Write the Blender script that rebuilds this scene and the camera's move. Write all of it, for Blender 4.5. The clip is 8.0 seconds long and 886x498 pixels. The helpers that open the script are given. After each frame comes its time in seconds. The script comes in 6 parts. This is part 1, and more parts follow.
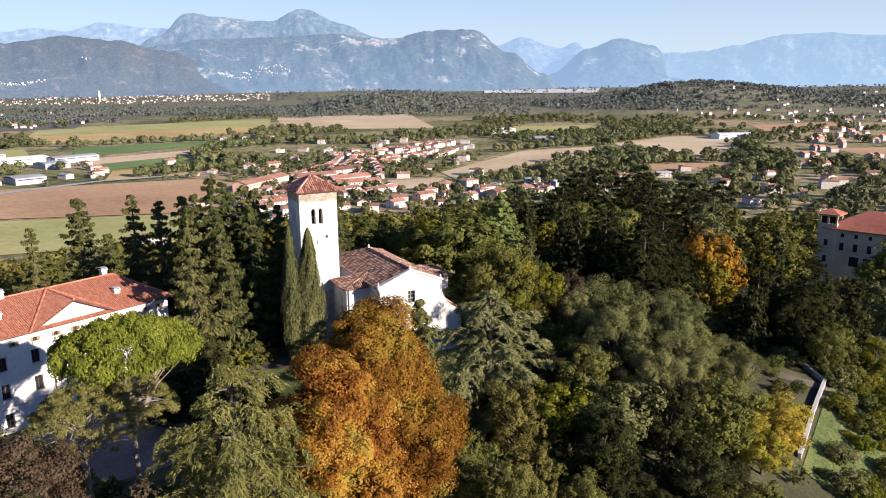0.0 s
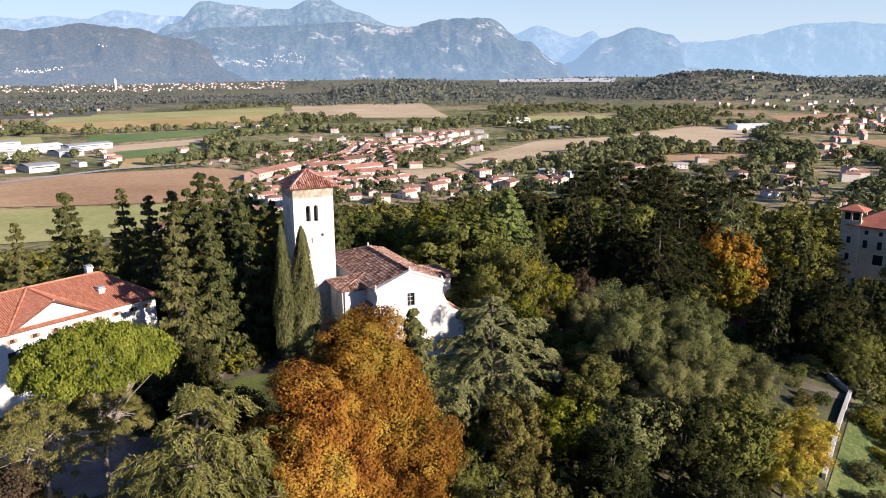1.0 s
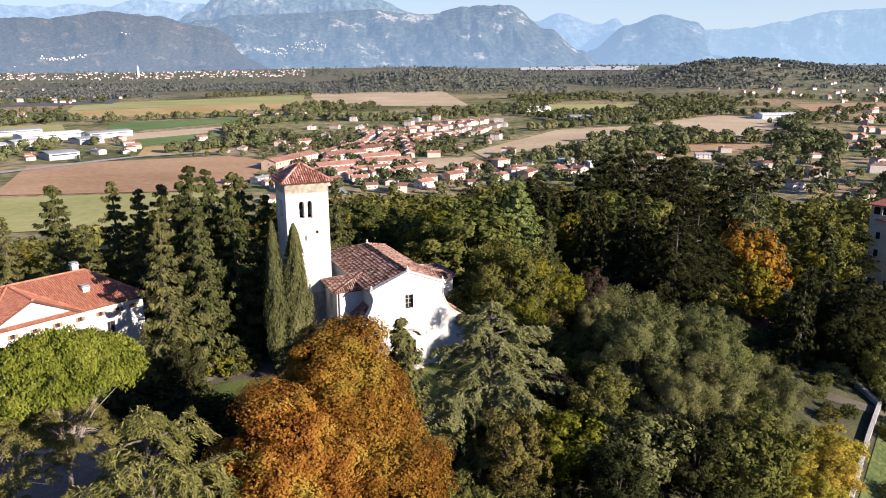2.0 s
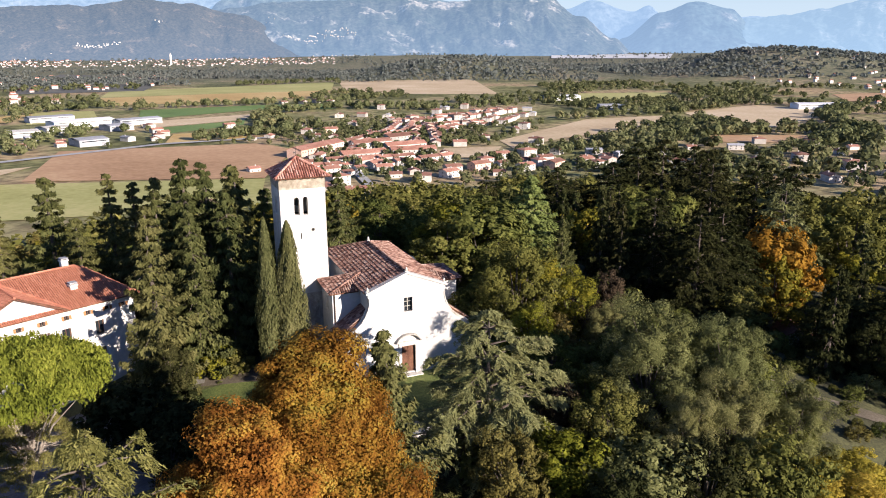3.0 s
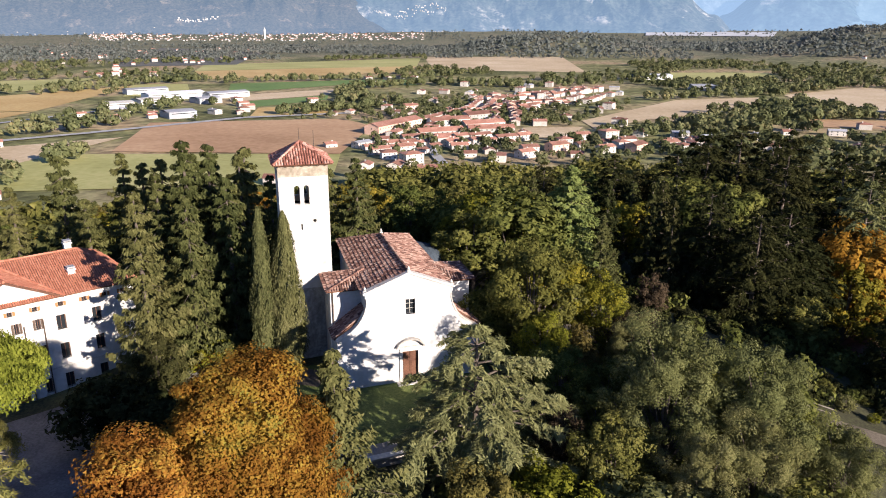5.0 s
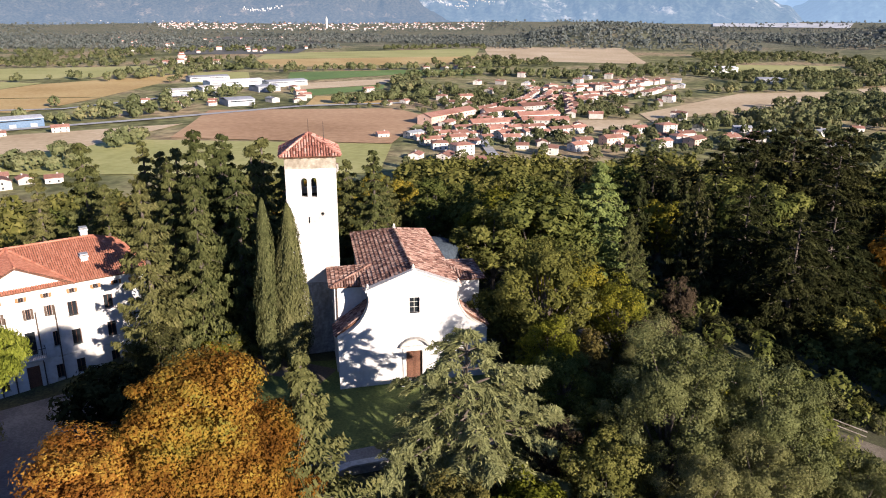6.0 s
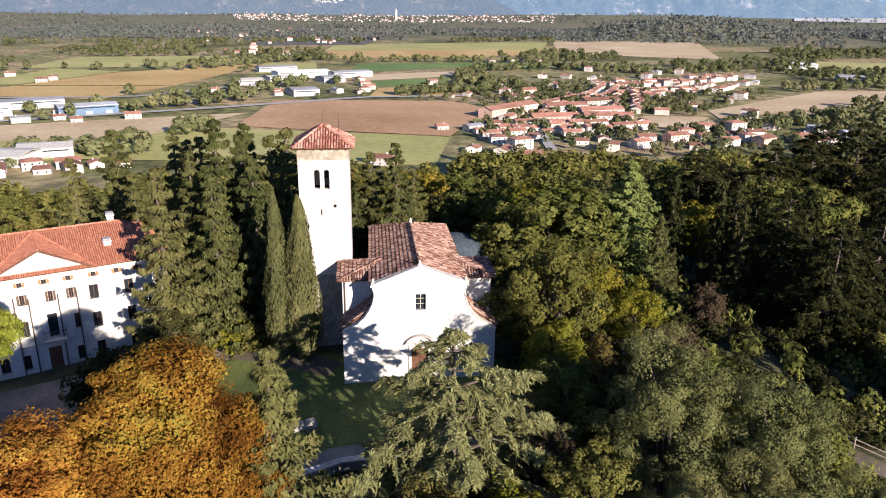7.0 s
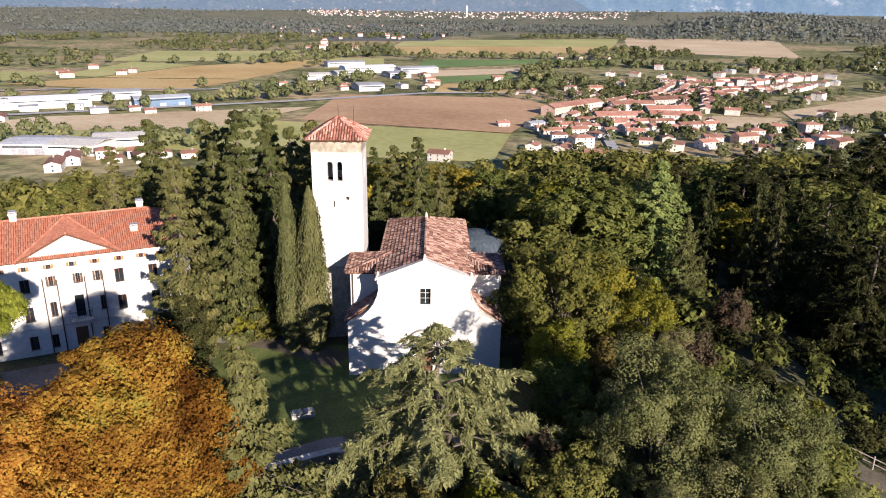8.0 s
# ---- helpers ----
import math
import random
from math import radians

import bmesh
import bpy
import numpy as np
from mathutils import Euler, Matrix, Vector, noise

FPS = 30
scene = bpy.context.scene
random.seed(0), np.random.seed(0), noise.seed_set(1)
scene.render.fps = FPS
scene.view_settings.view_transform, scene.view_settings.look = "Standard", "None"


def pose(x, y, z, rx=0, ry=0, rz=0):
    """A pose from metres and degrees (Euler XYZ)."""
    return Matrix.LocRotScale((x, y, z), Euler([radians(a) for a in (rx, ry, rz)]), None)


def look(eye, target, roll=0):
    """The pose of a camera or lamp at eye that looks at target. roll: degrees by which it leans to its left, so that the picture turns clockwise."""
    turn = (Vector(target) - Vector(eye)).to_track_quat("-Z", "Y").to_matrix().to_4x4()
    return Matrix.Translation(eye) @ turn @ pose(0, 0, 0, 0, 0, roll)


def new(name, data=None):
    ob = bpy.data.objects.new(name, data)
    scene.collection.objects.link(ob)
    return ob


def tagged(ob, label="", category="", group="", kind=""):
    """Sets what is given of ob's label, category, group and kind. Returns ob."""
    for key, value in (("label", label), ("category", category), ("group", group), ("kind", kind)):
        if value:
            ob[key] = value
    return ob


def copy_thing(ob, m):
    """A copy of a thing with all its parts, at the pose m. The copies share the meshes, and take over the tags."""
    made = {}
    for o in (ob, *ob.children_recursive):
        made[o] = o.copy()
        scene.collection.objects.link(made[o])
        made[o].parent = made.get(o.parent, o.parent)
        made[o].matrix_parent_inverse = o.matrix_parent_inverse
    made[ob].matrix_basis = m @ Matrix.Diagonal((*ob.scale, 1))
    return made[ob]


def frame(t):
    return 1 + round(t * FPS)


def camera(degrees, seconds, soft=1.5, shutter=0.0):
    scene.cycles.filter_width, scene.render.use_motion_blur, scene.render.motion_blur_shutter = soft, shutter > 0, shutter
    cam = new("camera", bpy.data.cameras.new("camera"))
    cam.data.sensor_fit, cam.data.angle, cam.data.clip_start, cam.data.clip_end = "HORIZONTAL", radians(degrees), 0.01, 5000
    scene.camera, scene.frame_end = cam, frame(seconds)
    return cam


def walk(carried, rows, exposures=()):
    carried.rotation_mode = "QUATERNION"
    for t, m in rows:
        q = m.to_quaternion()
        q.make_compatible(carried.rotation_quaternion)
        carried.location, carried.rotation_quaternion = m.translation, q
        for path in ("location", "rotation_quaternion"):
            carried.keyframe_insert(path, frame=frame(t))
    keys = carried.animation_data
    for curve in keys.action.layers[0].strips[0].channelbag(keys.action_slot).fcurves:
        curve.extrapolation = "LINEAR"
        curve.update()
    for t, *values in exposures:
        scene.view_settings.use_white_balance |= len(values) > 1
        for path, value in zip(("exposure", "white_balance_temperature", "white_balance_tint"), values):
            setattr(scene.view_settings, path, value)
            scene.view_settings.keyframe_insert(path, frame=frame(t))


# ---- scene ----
cam = camera(62.5, 8.0, soft=1.0)
PATH = [
    (0, (-33.899, -72.555, 30.975), (-32.993, -70.828, 30.53), -0.5),
    (0.5, (-32.221, -70.61, 31.034), (-31.332, -68.879, 30.575), -0.4),
    (1, (-30.469, -68.89, 31.05), (-29.6, -67.151, 30.577), -0.3),
    (1.5, (-28.585, -67.179, 31.025), (-27.74, -65.433, 30.537), -0.3),
    (3, (-22.391, -62.597, 31.049), (-21.649, -60.818, 30.516), -0.2),
    (3.5, (-20.233, -61.384, 31.079), (-19.537, -59.591, 30.531), -0.2),
    (4, (-18.038, -60.378, 31.081), (-17.395, -58.57, 30.519), -0.1),
    (4.5, (-15.855, -59.425, 31.09), (-15.268, -57.602, 30.513), -0.0),
    (6, (-8.953, -57.254, 30.986), (-8.579, -55.388, 30.37), 0.3),
    (6.5, (-6.613, -56.93, 30.968), (-6.321, -55.053, 30.342), 0.4),
    (7, (-4.221, -56.616, 30.881), (-4.017, -54.73, 30.246), 0.6),
    (7.5, (-1.82, -56.461, 30.728), (-1.704, -54.57, 30.088), 0.6),
    (8, (0.657, -56.536, 30.652), (0.685, -54.643, 30.007), 0.7),
]
walk(cam, [(t, look(eye, target, roll)) for t, eye, target, roll in PATH])

# ---- light ----
SUN_AZ, SUN_EL = radians(28), radians(17.5)          # from the facade's normal towards +x, and above the horizon
to_sun = Vector((math.sin(SUN_AZ) * math.cos(SUN_EL), -math.cos(SUN_AZ) * math.cos(SUN_EL), math.sin(SUN_EL)))
world = bpy.data.worlds.new("sky")
scene.world = world
world.use_nodes = True
wn = world.node_tree.nodes
sky = wn.new("ShaderNodeTexSky")
sky.sky_type, sky.sun_disc = "NISHITA", False
sky.sun_elevation, sky.sun_rotation = SUN_EL, math.atan2(to_sun.x, to_sun.y)
sky.air_density, sky.dust_density, sky.ozone_density = 1.0, 0.1, 4.5
tint = wn.new("ShaderNodeMix")
tint.data_type, tint.blend_type = "RGBA", "MULTIPLY"
tint.inputs[0].default_value = 1.0
tint.inputs[7].default_value = (0.985, 0.95, 1.235, 1)
world.node_tree.links.new(sky.outputs[0], tint.inputs[6])
pale, where, updown, near_horizon = wn.new("ShaderNodeMix"), wn.new("ShaderNodeTexCoord"), wn.new("ShaderNodeSeparateXYZ"), wn.new("ShaderNodeMapRange")
pale.data_type = "RGBA"
pale.inputs[7].default_value = (5.7, 6.9, 8.2, 1)
near_horizon.inputs[1].default_value, near_horizon.inputs[2].default_value = 0.0, 0.26
near_horizon.inputs[3].default_value, near_horizon.inputs[4].default_value = 0.92, 0.0
world.node_tree.links.new(where.outputs["Generated"], updown.inputs[0])
world.node_tree.links.new(updown.outputs[2], near_horizon.inputs[0])
world.node_tree.links.new(near_horizon.outputs[0], pale.inputs[0])
world.node_tree.links.new(tint.outputs[2], pale.inputs[6])
world.node_tree.links.new(pale.outputs[2], wn["Background"].inputs[0])
wn["Background"].inputs[1].default_value = 0.062
lamp = bpy.data.lights.new("sun", "SUN")
lamp.energy, lamp.angle, lamp.color = 5.6, radians(0.5), (1.0, 0.865, 0.77)
sun = new("sun", lamp)
sun.matrix_world = look(to_sun * 200, (0, 0, 0))
scene.view_settings.exposure = 1.02


# ---- materials ----
def nodes_of(name):
    m = bpy.data.materials.new(name)
    m.use_nodes = True
    m.node_tree.nodes.clear()
    return m, m.node_tree.nodes, m.node_tree.links


def ramp(nodes, stops):
    r = nodes.new("ShaderNodeValToRGB")
    while len(r.color_ramp.elements) < len(stops):
        r.color_ramp.elements.new(0.5)
    for e, (p, c) in zip(r.color_ramp.elements, stops):
        e.position, e.color = p, (*c, 1)
    return r


def noise_tex(nodes, links, scale, detail=4, coords="Object", rough=0.55):
    tc = nodes.new("ShaderNodeTexCoord")
    n = nodes.new("ShaderNodeTexNoise")
    n.inputs["Scale"].default_value, n.inputs["Detail"].default_value = scale, detail
    n.inputs["Roughness"].default_value = rough
    links.new(tc.outputs[coords], n.inputs["Vector"])
    return n


def surface(name, dark, mid, light, big=0.3, small=4.0, rough=0.85, bump=0.3, distance=0.03, vary=0.0, spec=0.3, metal=0.0):
    """A solid surface: broad stains and fine grain mixed from three colours, with relief; vary: by object."""
    m, n, l = nodes_of(name)
    out, bsdf = n.new("ShaderNodeOutputMaterial"), n.new("ShaderNodeBsdfPrincipled")
    a, b = noise_tex(n, l, big, 5), noise_tex(n, l, small, 6)
    mix = n.new("ShaderNodeMath")
    mix.operation = "MULTIPLY_ADD"
    mix.inputs[1].default_value = 0.45
    l.new(b.outputs[0], mix.inputs[0])
    half = n.new("ShaderNodeMath")
    half.operation = "MULTIPLY"
    half.inputs[1].default_value = 0.55
    l.new(a.outputs[0], half.inputs[0])
    l.new(half.outputs[0], mix.inputs[2])
    r = ramp(n, [(0.34, dark), (0.5, mid), (0.64, light)])
    l.new(mix.outputs[0], r.inputs[0])
    colour = r.outputs[0]
    if vary:
        info, hsv, mr = n.new("ShaderNodeObjectInfo"), n.new("ShaderNodeHueSaturation"), n.new("ShaderNodeMapRange")
        mr.inputs[3].default_value, mr.inputs[4].default_value = 1 - vary, 1 + vary
        l.new(info.outputs["Random"], mr.inputs[0])
        l.new(mr.outputs[0], hsv.inputs["Value"])
        l.new(colour, hsv.inputs["Color"])
        colour = hsv.outputs[0]
    l.new(colour, bsdf.inputs["Base Color"])
    bsdf.inputs["Roughness"].default_value, bsdf.inputs["Metallic"].default_value = rough, metal
    bsdf.inputs["Specular IOR Level"].default_value = spec
    if bump:
        bp = n.new("ShaderNodeBump")
        bp.inputs["Strength"].default_value, bp.inputs["Distance"].default_value = bump, distance
        l.new(b.outputs[0], bp.inputs["Height"])
        l.new(bp.outputs[0], bsdf.inputs["Normal"])
    l.new(bsdf.outputs[0], out.inputs[0])
    return m


def pieces(name, stops, rough=0.8, big=0.5, by="Random Per Island"):
    """Loose pieces (tiles), each of its own shade, with broad stains over them."""
    m, n, l = nodes_of(name)
    out, bsdf, geo = n.new("ShaderNodeOutputMaterial"), n.new("ShaderNodeBsdfPrincipled"), n.new("ShaderNodeNewGeometry")
    r = ramp(n, stops)
    a = noise_tex(n, l, big, 5)
    add = n.new("ShaderNodeMath")
    add.operation = "MULTIPLY_ADD"
    add.inputs[1].default_value, add.inputs[2].default_value = 0.6, -0.3
    l.new(a.outputs[0], add.inputs[0])
    s = n.new("ShaderNodeMath")
    l.new(geo.outputs[by], s.inputs[0])
    l.new(add.outputs[0], s.inputs[1])
    l.new(s.outputs[0], r.inputs[0])
    l.new(r.outputs[0], bsdf.inputs["Base Color"])
    bsdf.inputs["Roughness"].default_value = rough
    bsdf.inputs["Specular IOR Level"].default_value = 0.2
    l.new(bsdf.outputs[0], out.inputs[0])
    return m


def foliage(name, stops, through_light=0.3, patch=0.35, hue=0.02, speck=0.5, blotch=1.5):
    """Leaves: every leaf of its own shade, lighter and darker patches over the crown, a slight drift from tree to tree."""
    m, n, l = nodes_of(name)
    out, geo, info = n.new("ShaderNodeOutputMaterial"), n.new("ShaderNodeNewGeometry"), n.new("ShaderNodeObjectInfo")
    r = ramp(n, stops)
    a = noise_tex(n, l, patch, 3)
    add = n.new("ShaderNodeMath")
    add.operation = "MULTIPLY_ADD"
    add.inputs[1].default_value, add.inputs[2].default_value = blotch, -blotch / 2
    l.new(a.outputs[0], add.inputs[0])
    half = n.new("ShaderNodeMath")
    half.operation = "MULTIPLY_ADD"
    half.inputs[1].default_value = speck
    half.inputs[2].default_value = 0.5 - speck / 2
    l.new(geo.outputs["Random Per Island"], half.inputs[0])
    s = n.new("ShaderNodeMath")
    l.new(half.outputs[0], s.inputs[0])
    l.new(add.outputs[0], s.inputs[1])
    l.new(s.outputs[0], r.inputs[0])
    hsv = n.new("ShaderNodeHueSaturation")
    mh, mv = n.new("ShaderNodeMapRange"), n.new("ShaderNodeMapRange")
    mh.inputs[3].default_value, mh.inputs[4].default_value = 0.5 - hue, 0.5 + hue
    mv.inputs[3].default_value, mv.inputs[4].default_value = 1.2, 0.8
    l.new(info.outputs["Random"], mh.inputs[0])
    l.new(info.outputs["Random"], mv.inputs[0])
    l.new(mh.outputs[0], hsv.inputs["Hue"])
    l.new(mv.outputs[0], hsv.inputs["Value"])
    l.new(r.outputs[0], hsv.inputs["Color"])
    d, t, mx = n.new("ShaderNodeBsdfDiffuse"), n.new("ShaderNodeBsdfTranslucent"), n.new("ShaderNodeMixShader")
    mx.inputs[0].default_value = through_light
    l.new(hsv.outputs[0], d.inputs[0])
    l.new(hsv.outputs[0], t.inputs[0])
    l.new(d.outputs[0], mx.inputs[1])
    l.new(t.outputs[0], mx.inputs[2])
    l.new(mx.outputs[0], out.inputs[0])
    return m


def far_range(name, dark, light, haze_glow, share, scale=0.004):
    """Distant mountains: rock and wood, with haze painted in as a blue glow."""
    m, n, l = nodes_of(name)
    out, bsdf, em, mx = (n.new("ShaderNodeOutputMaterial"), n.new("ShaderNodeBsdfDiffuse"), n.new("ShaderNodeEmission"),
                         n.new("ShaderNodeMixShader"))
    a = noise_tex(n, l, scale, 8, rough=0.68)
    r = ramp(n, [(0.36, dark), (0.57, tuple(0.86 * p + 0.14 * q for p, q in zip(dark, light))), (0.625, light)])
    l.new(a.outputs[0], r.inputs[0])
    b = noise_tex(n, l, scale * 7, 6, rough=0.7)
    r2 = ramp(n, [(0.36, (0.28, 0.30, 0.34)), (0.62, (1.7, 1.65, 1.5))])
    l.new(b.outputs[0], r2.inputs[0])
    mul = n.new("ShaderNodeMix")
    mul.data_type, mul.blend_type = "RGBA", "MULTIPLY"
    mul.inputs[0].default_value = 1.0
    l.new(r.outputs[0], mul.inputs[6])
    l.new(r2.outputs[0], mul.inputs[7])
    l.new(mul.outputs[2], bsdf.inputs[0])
    em.inputs[0].default_value = (*haze_glow, 1)
    # the painted haze grows stronger towards the foot of the range
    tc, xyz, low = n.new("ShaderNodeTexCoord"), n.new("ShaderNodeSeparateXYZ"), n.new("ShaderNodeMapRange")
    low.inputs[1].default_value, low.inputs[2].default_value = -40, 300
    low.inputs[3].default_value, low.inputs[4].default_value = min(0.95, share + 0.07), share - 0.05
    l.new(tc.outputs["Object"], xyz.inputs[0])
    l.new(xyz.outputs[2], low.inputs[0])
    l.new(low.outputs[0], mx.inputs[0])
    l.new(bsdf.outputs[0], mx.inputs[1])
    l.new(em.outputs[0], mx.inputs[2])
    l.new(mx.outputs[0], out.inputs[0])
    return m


PLASTER = surface("white_plaster", (0.47, 0.455, 0.42), (0.56, 0.55, 0.53), (0.62, 0.615, 0.595), 0.35, 3.0, 0.9, 0.15, 0.02)
TOWER_PLASTER = surface("weathered_plaster", (0.40, 0.375, 0.33), (0.51, 0.495, 0.465), (0.58, 0.57, 0.55), 0.5, 2.2, 0.9, 0.3, 0.03)
RAW_BAND = surface("ochre_render", (0.17, 0.14, 0.10), (0.30, 0.26, 0.20), (0.45, 0.41, 0.34), 0.9, 2.5, 0.9, 0.3, 0.03)
RUBBLE = surface("rubble_stone", (0.20, 0.19, 0.17), (0.34, 0.32, 0.29), (0.52, 0.50, 0.46), 0.9, 3.5, 0.95, 0.8, 0.08)
STONE = surface("pale_stone", (0.34, 0.32, 0.28), (0.52, 0.50, 0.45), (0.66, 0.64, 0.60), 0.8, 5.0, 0.85, 0.4, 0.03)
VILLA_WALL = surface("villa_plaster", (0.48, 0.455, 0.40), (0.61, 0.59, 0.555), (0.68, 0.67, 0.64), 0.3, 2.5, 0.9, 0.15, 0.02)
YELLOW_WALL = surface("yellow_plaster", (0.40, 0.33, 0.22), (0.56, 0.48, 0.33), (0.64, 0.56, 0.40), 0.3, 2.5, 0.9, 0.15, 0.02)
HOUSE_WALL = surface("house_plaster", (0.36, 0.325, 0.285), (0.49, 0.46, 0.42), (0.62, 0.60, 0.575), 0.05, 1.0, 0.9, 0.1, 0.03, vary=0.3)
PINK_WALL = surface("pink_plaster", (0.50, 0.30, 0.22), (0.62, 0.42, 0.33), (0.70, 0.55, 0.46), 0.05, 1.0, 0.9, 0.1, 0.03, vary=0.15)
OLD_TILES = pieces("old_roof_tiles", [(0.0, (0.085, 0.046, 0.037)), (0.35, (0.19, 0.098, 0.073)), (0.65, (0.295, 0.175, 0.134)), (1.0, (0.41, 0.285, 0.225))], 0.9)
TOWER_TILES = pieces("red_roof_tiles", [(0.0, (0.19, 0.075, 0.055)), (0.5, (0.37, 0.165, 0.12)), (1.0, (0.55, 0.34, 0.27))], 0.9)
VILLA_TILES = pieces("new_roof_tiles", [(0.0, (0.33, 0.125, 0.078)), (0.5, (0.40, 0.162, 0.102)), (1.0, (0.46, 0.205, 0.135))], 0.85, 0.2)
HOUSE_ROOF = surface("tiled_house_roof", (0.17, 0.078, 0.056), (0.28, 0.138, 0.10), (0.39, 0.235, 0.18), 0.08, 1.5, 0.9, 0.6, 0.08, vary=0.4)
RED_ROOF = surface("red_tiled_roof", (0.26, 0.085, 0.055), (0.38, 0.13, 0.085), (0.47, 0.20, 0.14), 0.15, 2.5, 0.9, 0.6, 0.06)
GREY_ROOF = surface("grey_sheet_roof", (0.22, 0.23, 0.25), (0.36, 0.37, 0.39), (0.52, 0.53, 0.55), 0.04, 0.8, 0.7, 0.2, 0.03, vary=0.3)
WHITE_ROOF = surface("white_sheet_roof", (0.60, 0.61, 0.62), (0.74, 0.74, 0.75), (0.80, 0.80, 0.80), 0.03, 0.5, 0.7, 0.1, 0.02)
BLUE_SHEET = surface("blue_sheet", (0.06, 0.10, 0.16), (0.09, 0.15, 0.23), (0.13, 0.20, 0.29), 0.05, 0.8, 0.6, 0.1, 0.02)
# dark lead, deepened in colour for the shade the roof lies in
SLATE = surface("dark_shaded_lead", (0.03, 0.04, 0.05), (0.05, 0.064, 0.08), (0.08, 0.10, 0.12), 0.4, 3.0, 0.95, 0.3, 0.03, spec=0.05)
WOOD = surface("brown_door_wood", (0.07, 0.03, 0.02), (0.13, 0.06, 0.035), (0.19, 0.09, 0.055), 0.8, 9.0, 0.6, 0.3, 0.01)
SHUTTER = surface("orange_wood", (0.24, 0.11, 0.04), (0.36, 0.17, 0.07), (0.44, 0.23, 0.10), 1.0, 9.0, 0.6, 0.2, 0.01)
# near-black colour that stands in for the darkness of unlit rooms
DARK = surface("unlit_black", (0.012, 0.011, 0.010), (0.02, 0.019, 0.018), (0.03, 0.028, 0.026), 1.0, 5.0, 0.9, 0)
IRON = surface("dark_iron", (0.03, 0.03, 0.03), (0.05, 0.05, 0.05), (0.08, 0.075, 0.07), 1.0, 9.0, 0.5, 0.1, 0.01, metal=0.6)
COPPER = surface("brown_downpipe", (0.07, 0.05, 0.04), (0.11, 0.08, 0.06), (0.16, 0.11, 0.09), 1.0, 9.0, 0.5, 0.1, 0.01, metal=0.4)
BARK = surface("bark", (0.05, 0.04, 0.03), (0.10, 0.08, 0.065), (0.17, 0.145, 0.12), 1.5, 8.0, 0.95, 0.8, 0.04)
PALE_BARK = surface("pale_bark", (0.16, 0.13, 0.10), (0.28, 0.24, 0.20), (0.42, 0.38, 0.33), 1.5, 8.0, 0.95, 0.6, 0.04)
# darker copy of the gravel; the court's shade is put into its colour
SHADED_GRAVEL = surface("shaded_court_gravel", (0.085, 0.08, 0.078), (0.14, 0.133, 0.128), (0.22, 0.21, 0.20), 0.25, 5.0, 0.95, 0.5, 0.03)
GRAVEL = surface("pale_gravel", (0.15, 0.138, 0.12), (0.23, 0.215, 0.19), (0.33, 0.31, 0.28), 0.2, 6.0, 0.95, 0.5, 0.03)
EARTH = surface("earth_path", (0.07, 0.06, 0.042), (0.115, 0.095, 0.07), (0.17, 0.145, 0.11), 0.3, 5.0, 0.95, 0.6, 0.05)
CONCRETE = surface("concrete", (0.28, 0.28, 0.27), (0.38, 0.38, 0.37), (0.48, 0.48, 0.46), 0.2, 3.0, 0.9, 0.3, 0.02)
GLASS, gn, gl = nodes_of("window_glass")
gb, go = gn.new("ShaderNodeBsdfPrincipled"), gn.new("ShaderNodeOutputMaterial")
gb.inputs["Base Color"].default_value, gb.inputs["Roughness"].default_value = (0.02, 0.024, 0.028, 1), 0.08
gl.new(gb.outputs[0], go.inputs[0])

FLOOR = surface("leaf_litter", (0.03, 0.028, 0.016), (0.055, 0.055, 0.026), (0.11, 0.11, 0.045), 0.16, 4.0, 1.0, 0.6, 0.04)
SLOPE_GRASS = surface("slope_grass", (0.040, 0.062, 0.016), (0.092, 0.122, 0.034), (0.165, 0.175, 0.055), 0.28, 2.2, 0.95, 1.0, 0.2)
LAWN = surface("lawn", (0.046, 0.066, 0.018), (0.098, 0.128, 0.034), (0.17, 0.195, 0.056), 0.2, 5.0, 0.95, 0.8, 0.08)
FIELD_BROWN = surface("ploughed_field", (0.33, 0.195, 0.10), (0.44, 0.272, 0.148), (0.52, 0.35, 0.20), 0.012, 0.25, 0.95, 0.5, 0.3)
FIELD_GREEN = surface("green_field", (0.091, 0.156, 0.039), (0.130, 0.208, 0.058), (0.182, 0.260, 0.078), 0.012, 0.25, 0.95, 0.4, 0.2)
FIELD_PALE = surface("pale_green_field", (0.28, 0.28, 0.09), (0.37, 0.36, 0.13), (0.46, 0.42, 0.18), 0.012, 0.25, 0.95, 0.4, 0.2)
FIELD_STRAW = surface("stubble_field", (0.42, 0.31, 0.18), (0.54, 0.42, 0.26), (0.64, 0.52, 0.35), 0.012, 0.25, 0.95, 0.4, 0.2)
FIELD_OCHRE = surface("ochre_field", (0.38, 0.25, 0.09), (0.48, 0.33, 0.13), (0.55, 0.42, 0.19), 0.012, 0.25, 0.95, 0.4, 0.2)
RIVERBED = surface("river_gravel", (0.45, 0.46, 0.46), (0.55, 0.56, 0.56), (0.66, 0.66, 0.66), 0.006, 0.1, 0.95, 0)
WATER = surface("marsh_water", (0.10, 0.105, 0.10), (0.14, 0.14, 0.125), (0.19, 0.18, 0.15), 0.02, 0.1, 0.95, 0, spec=0.1)


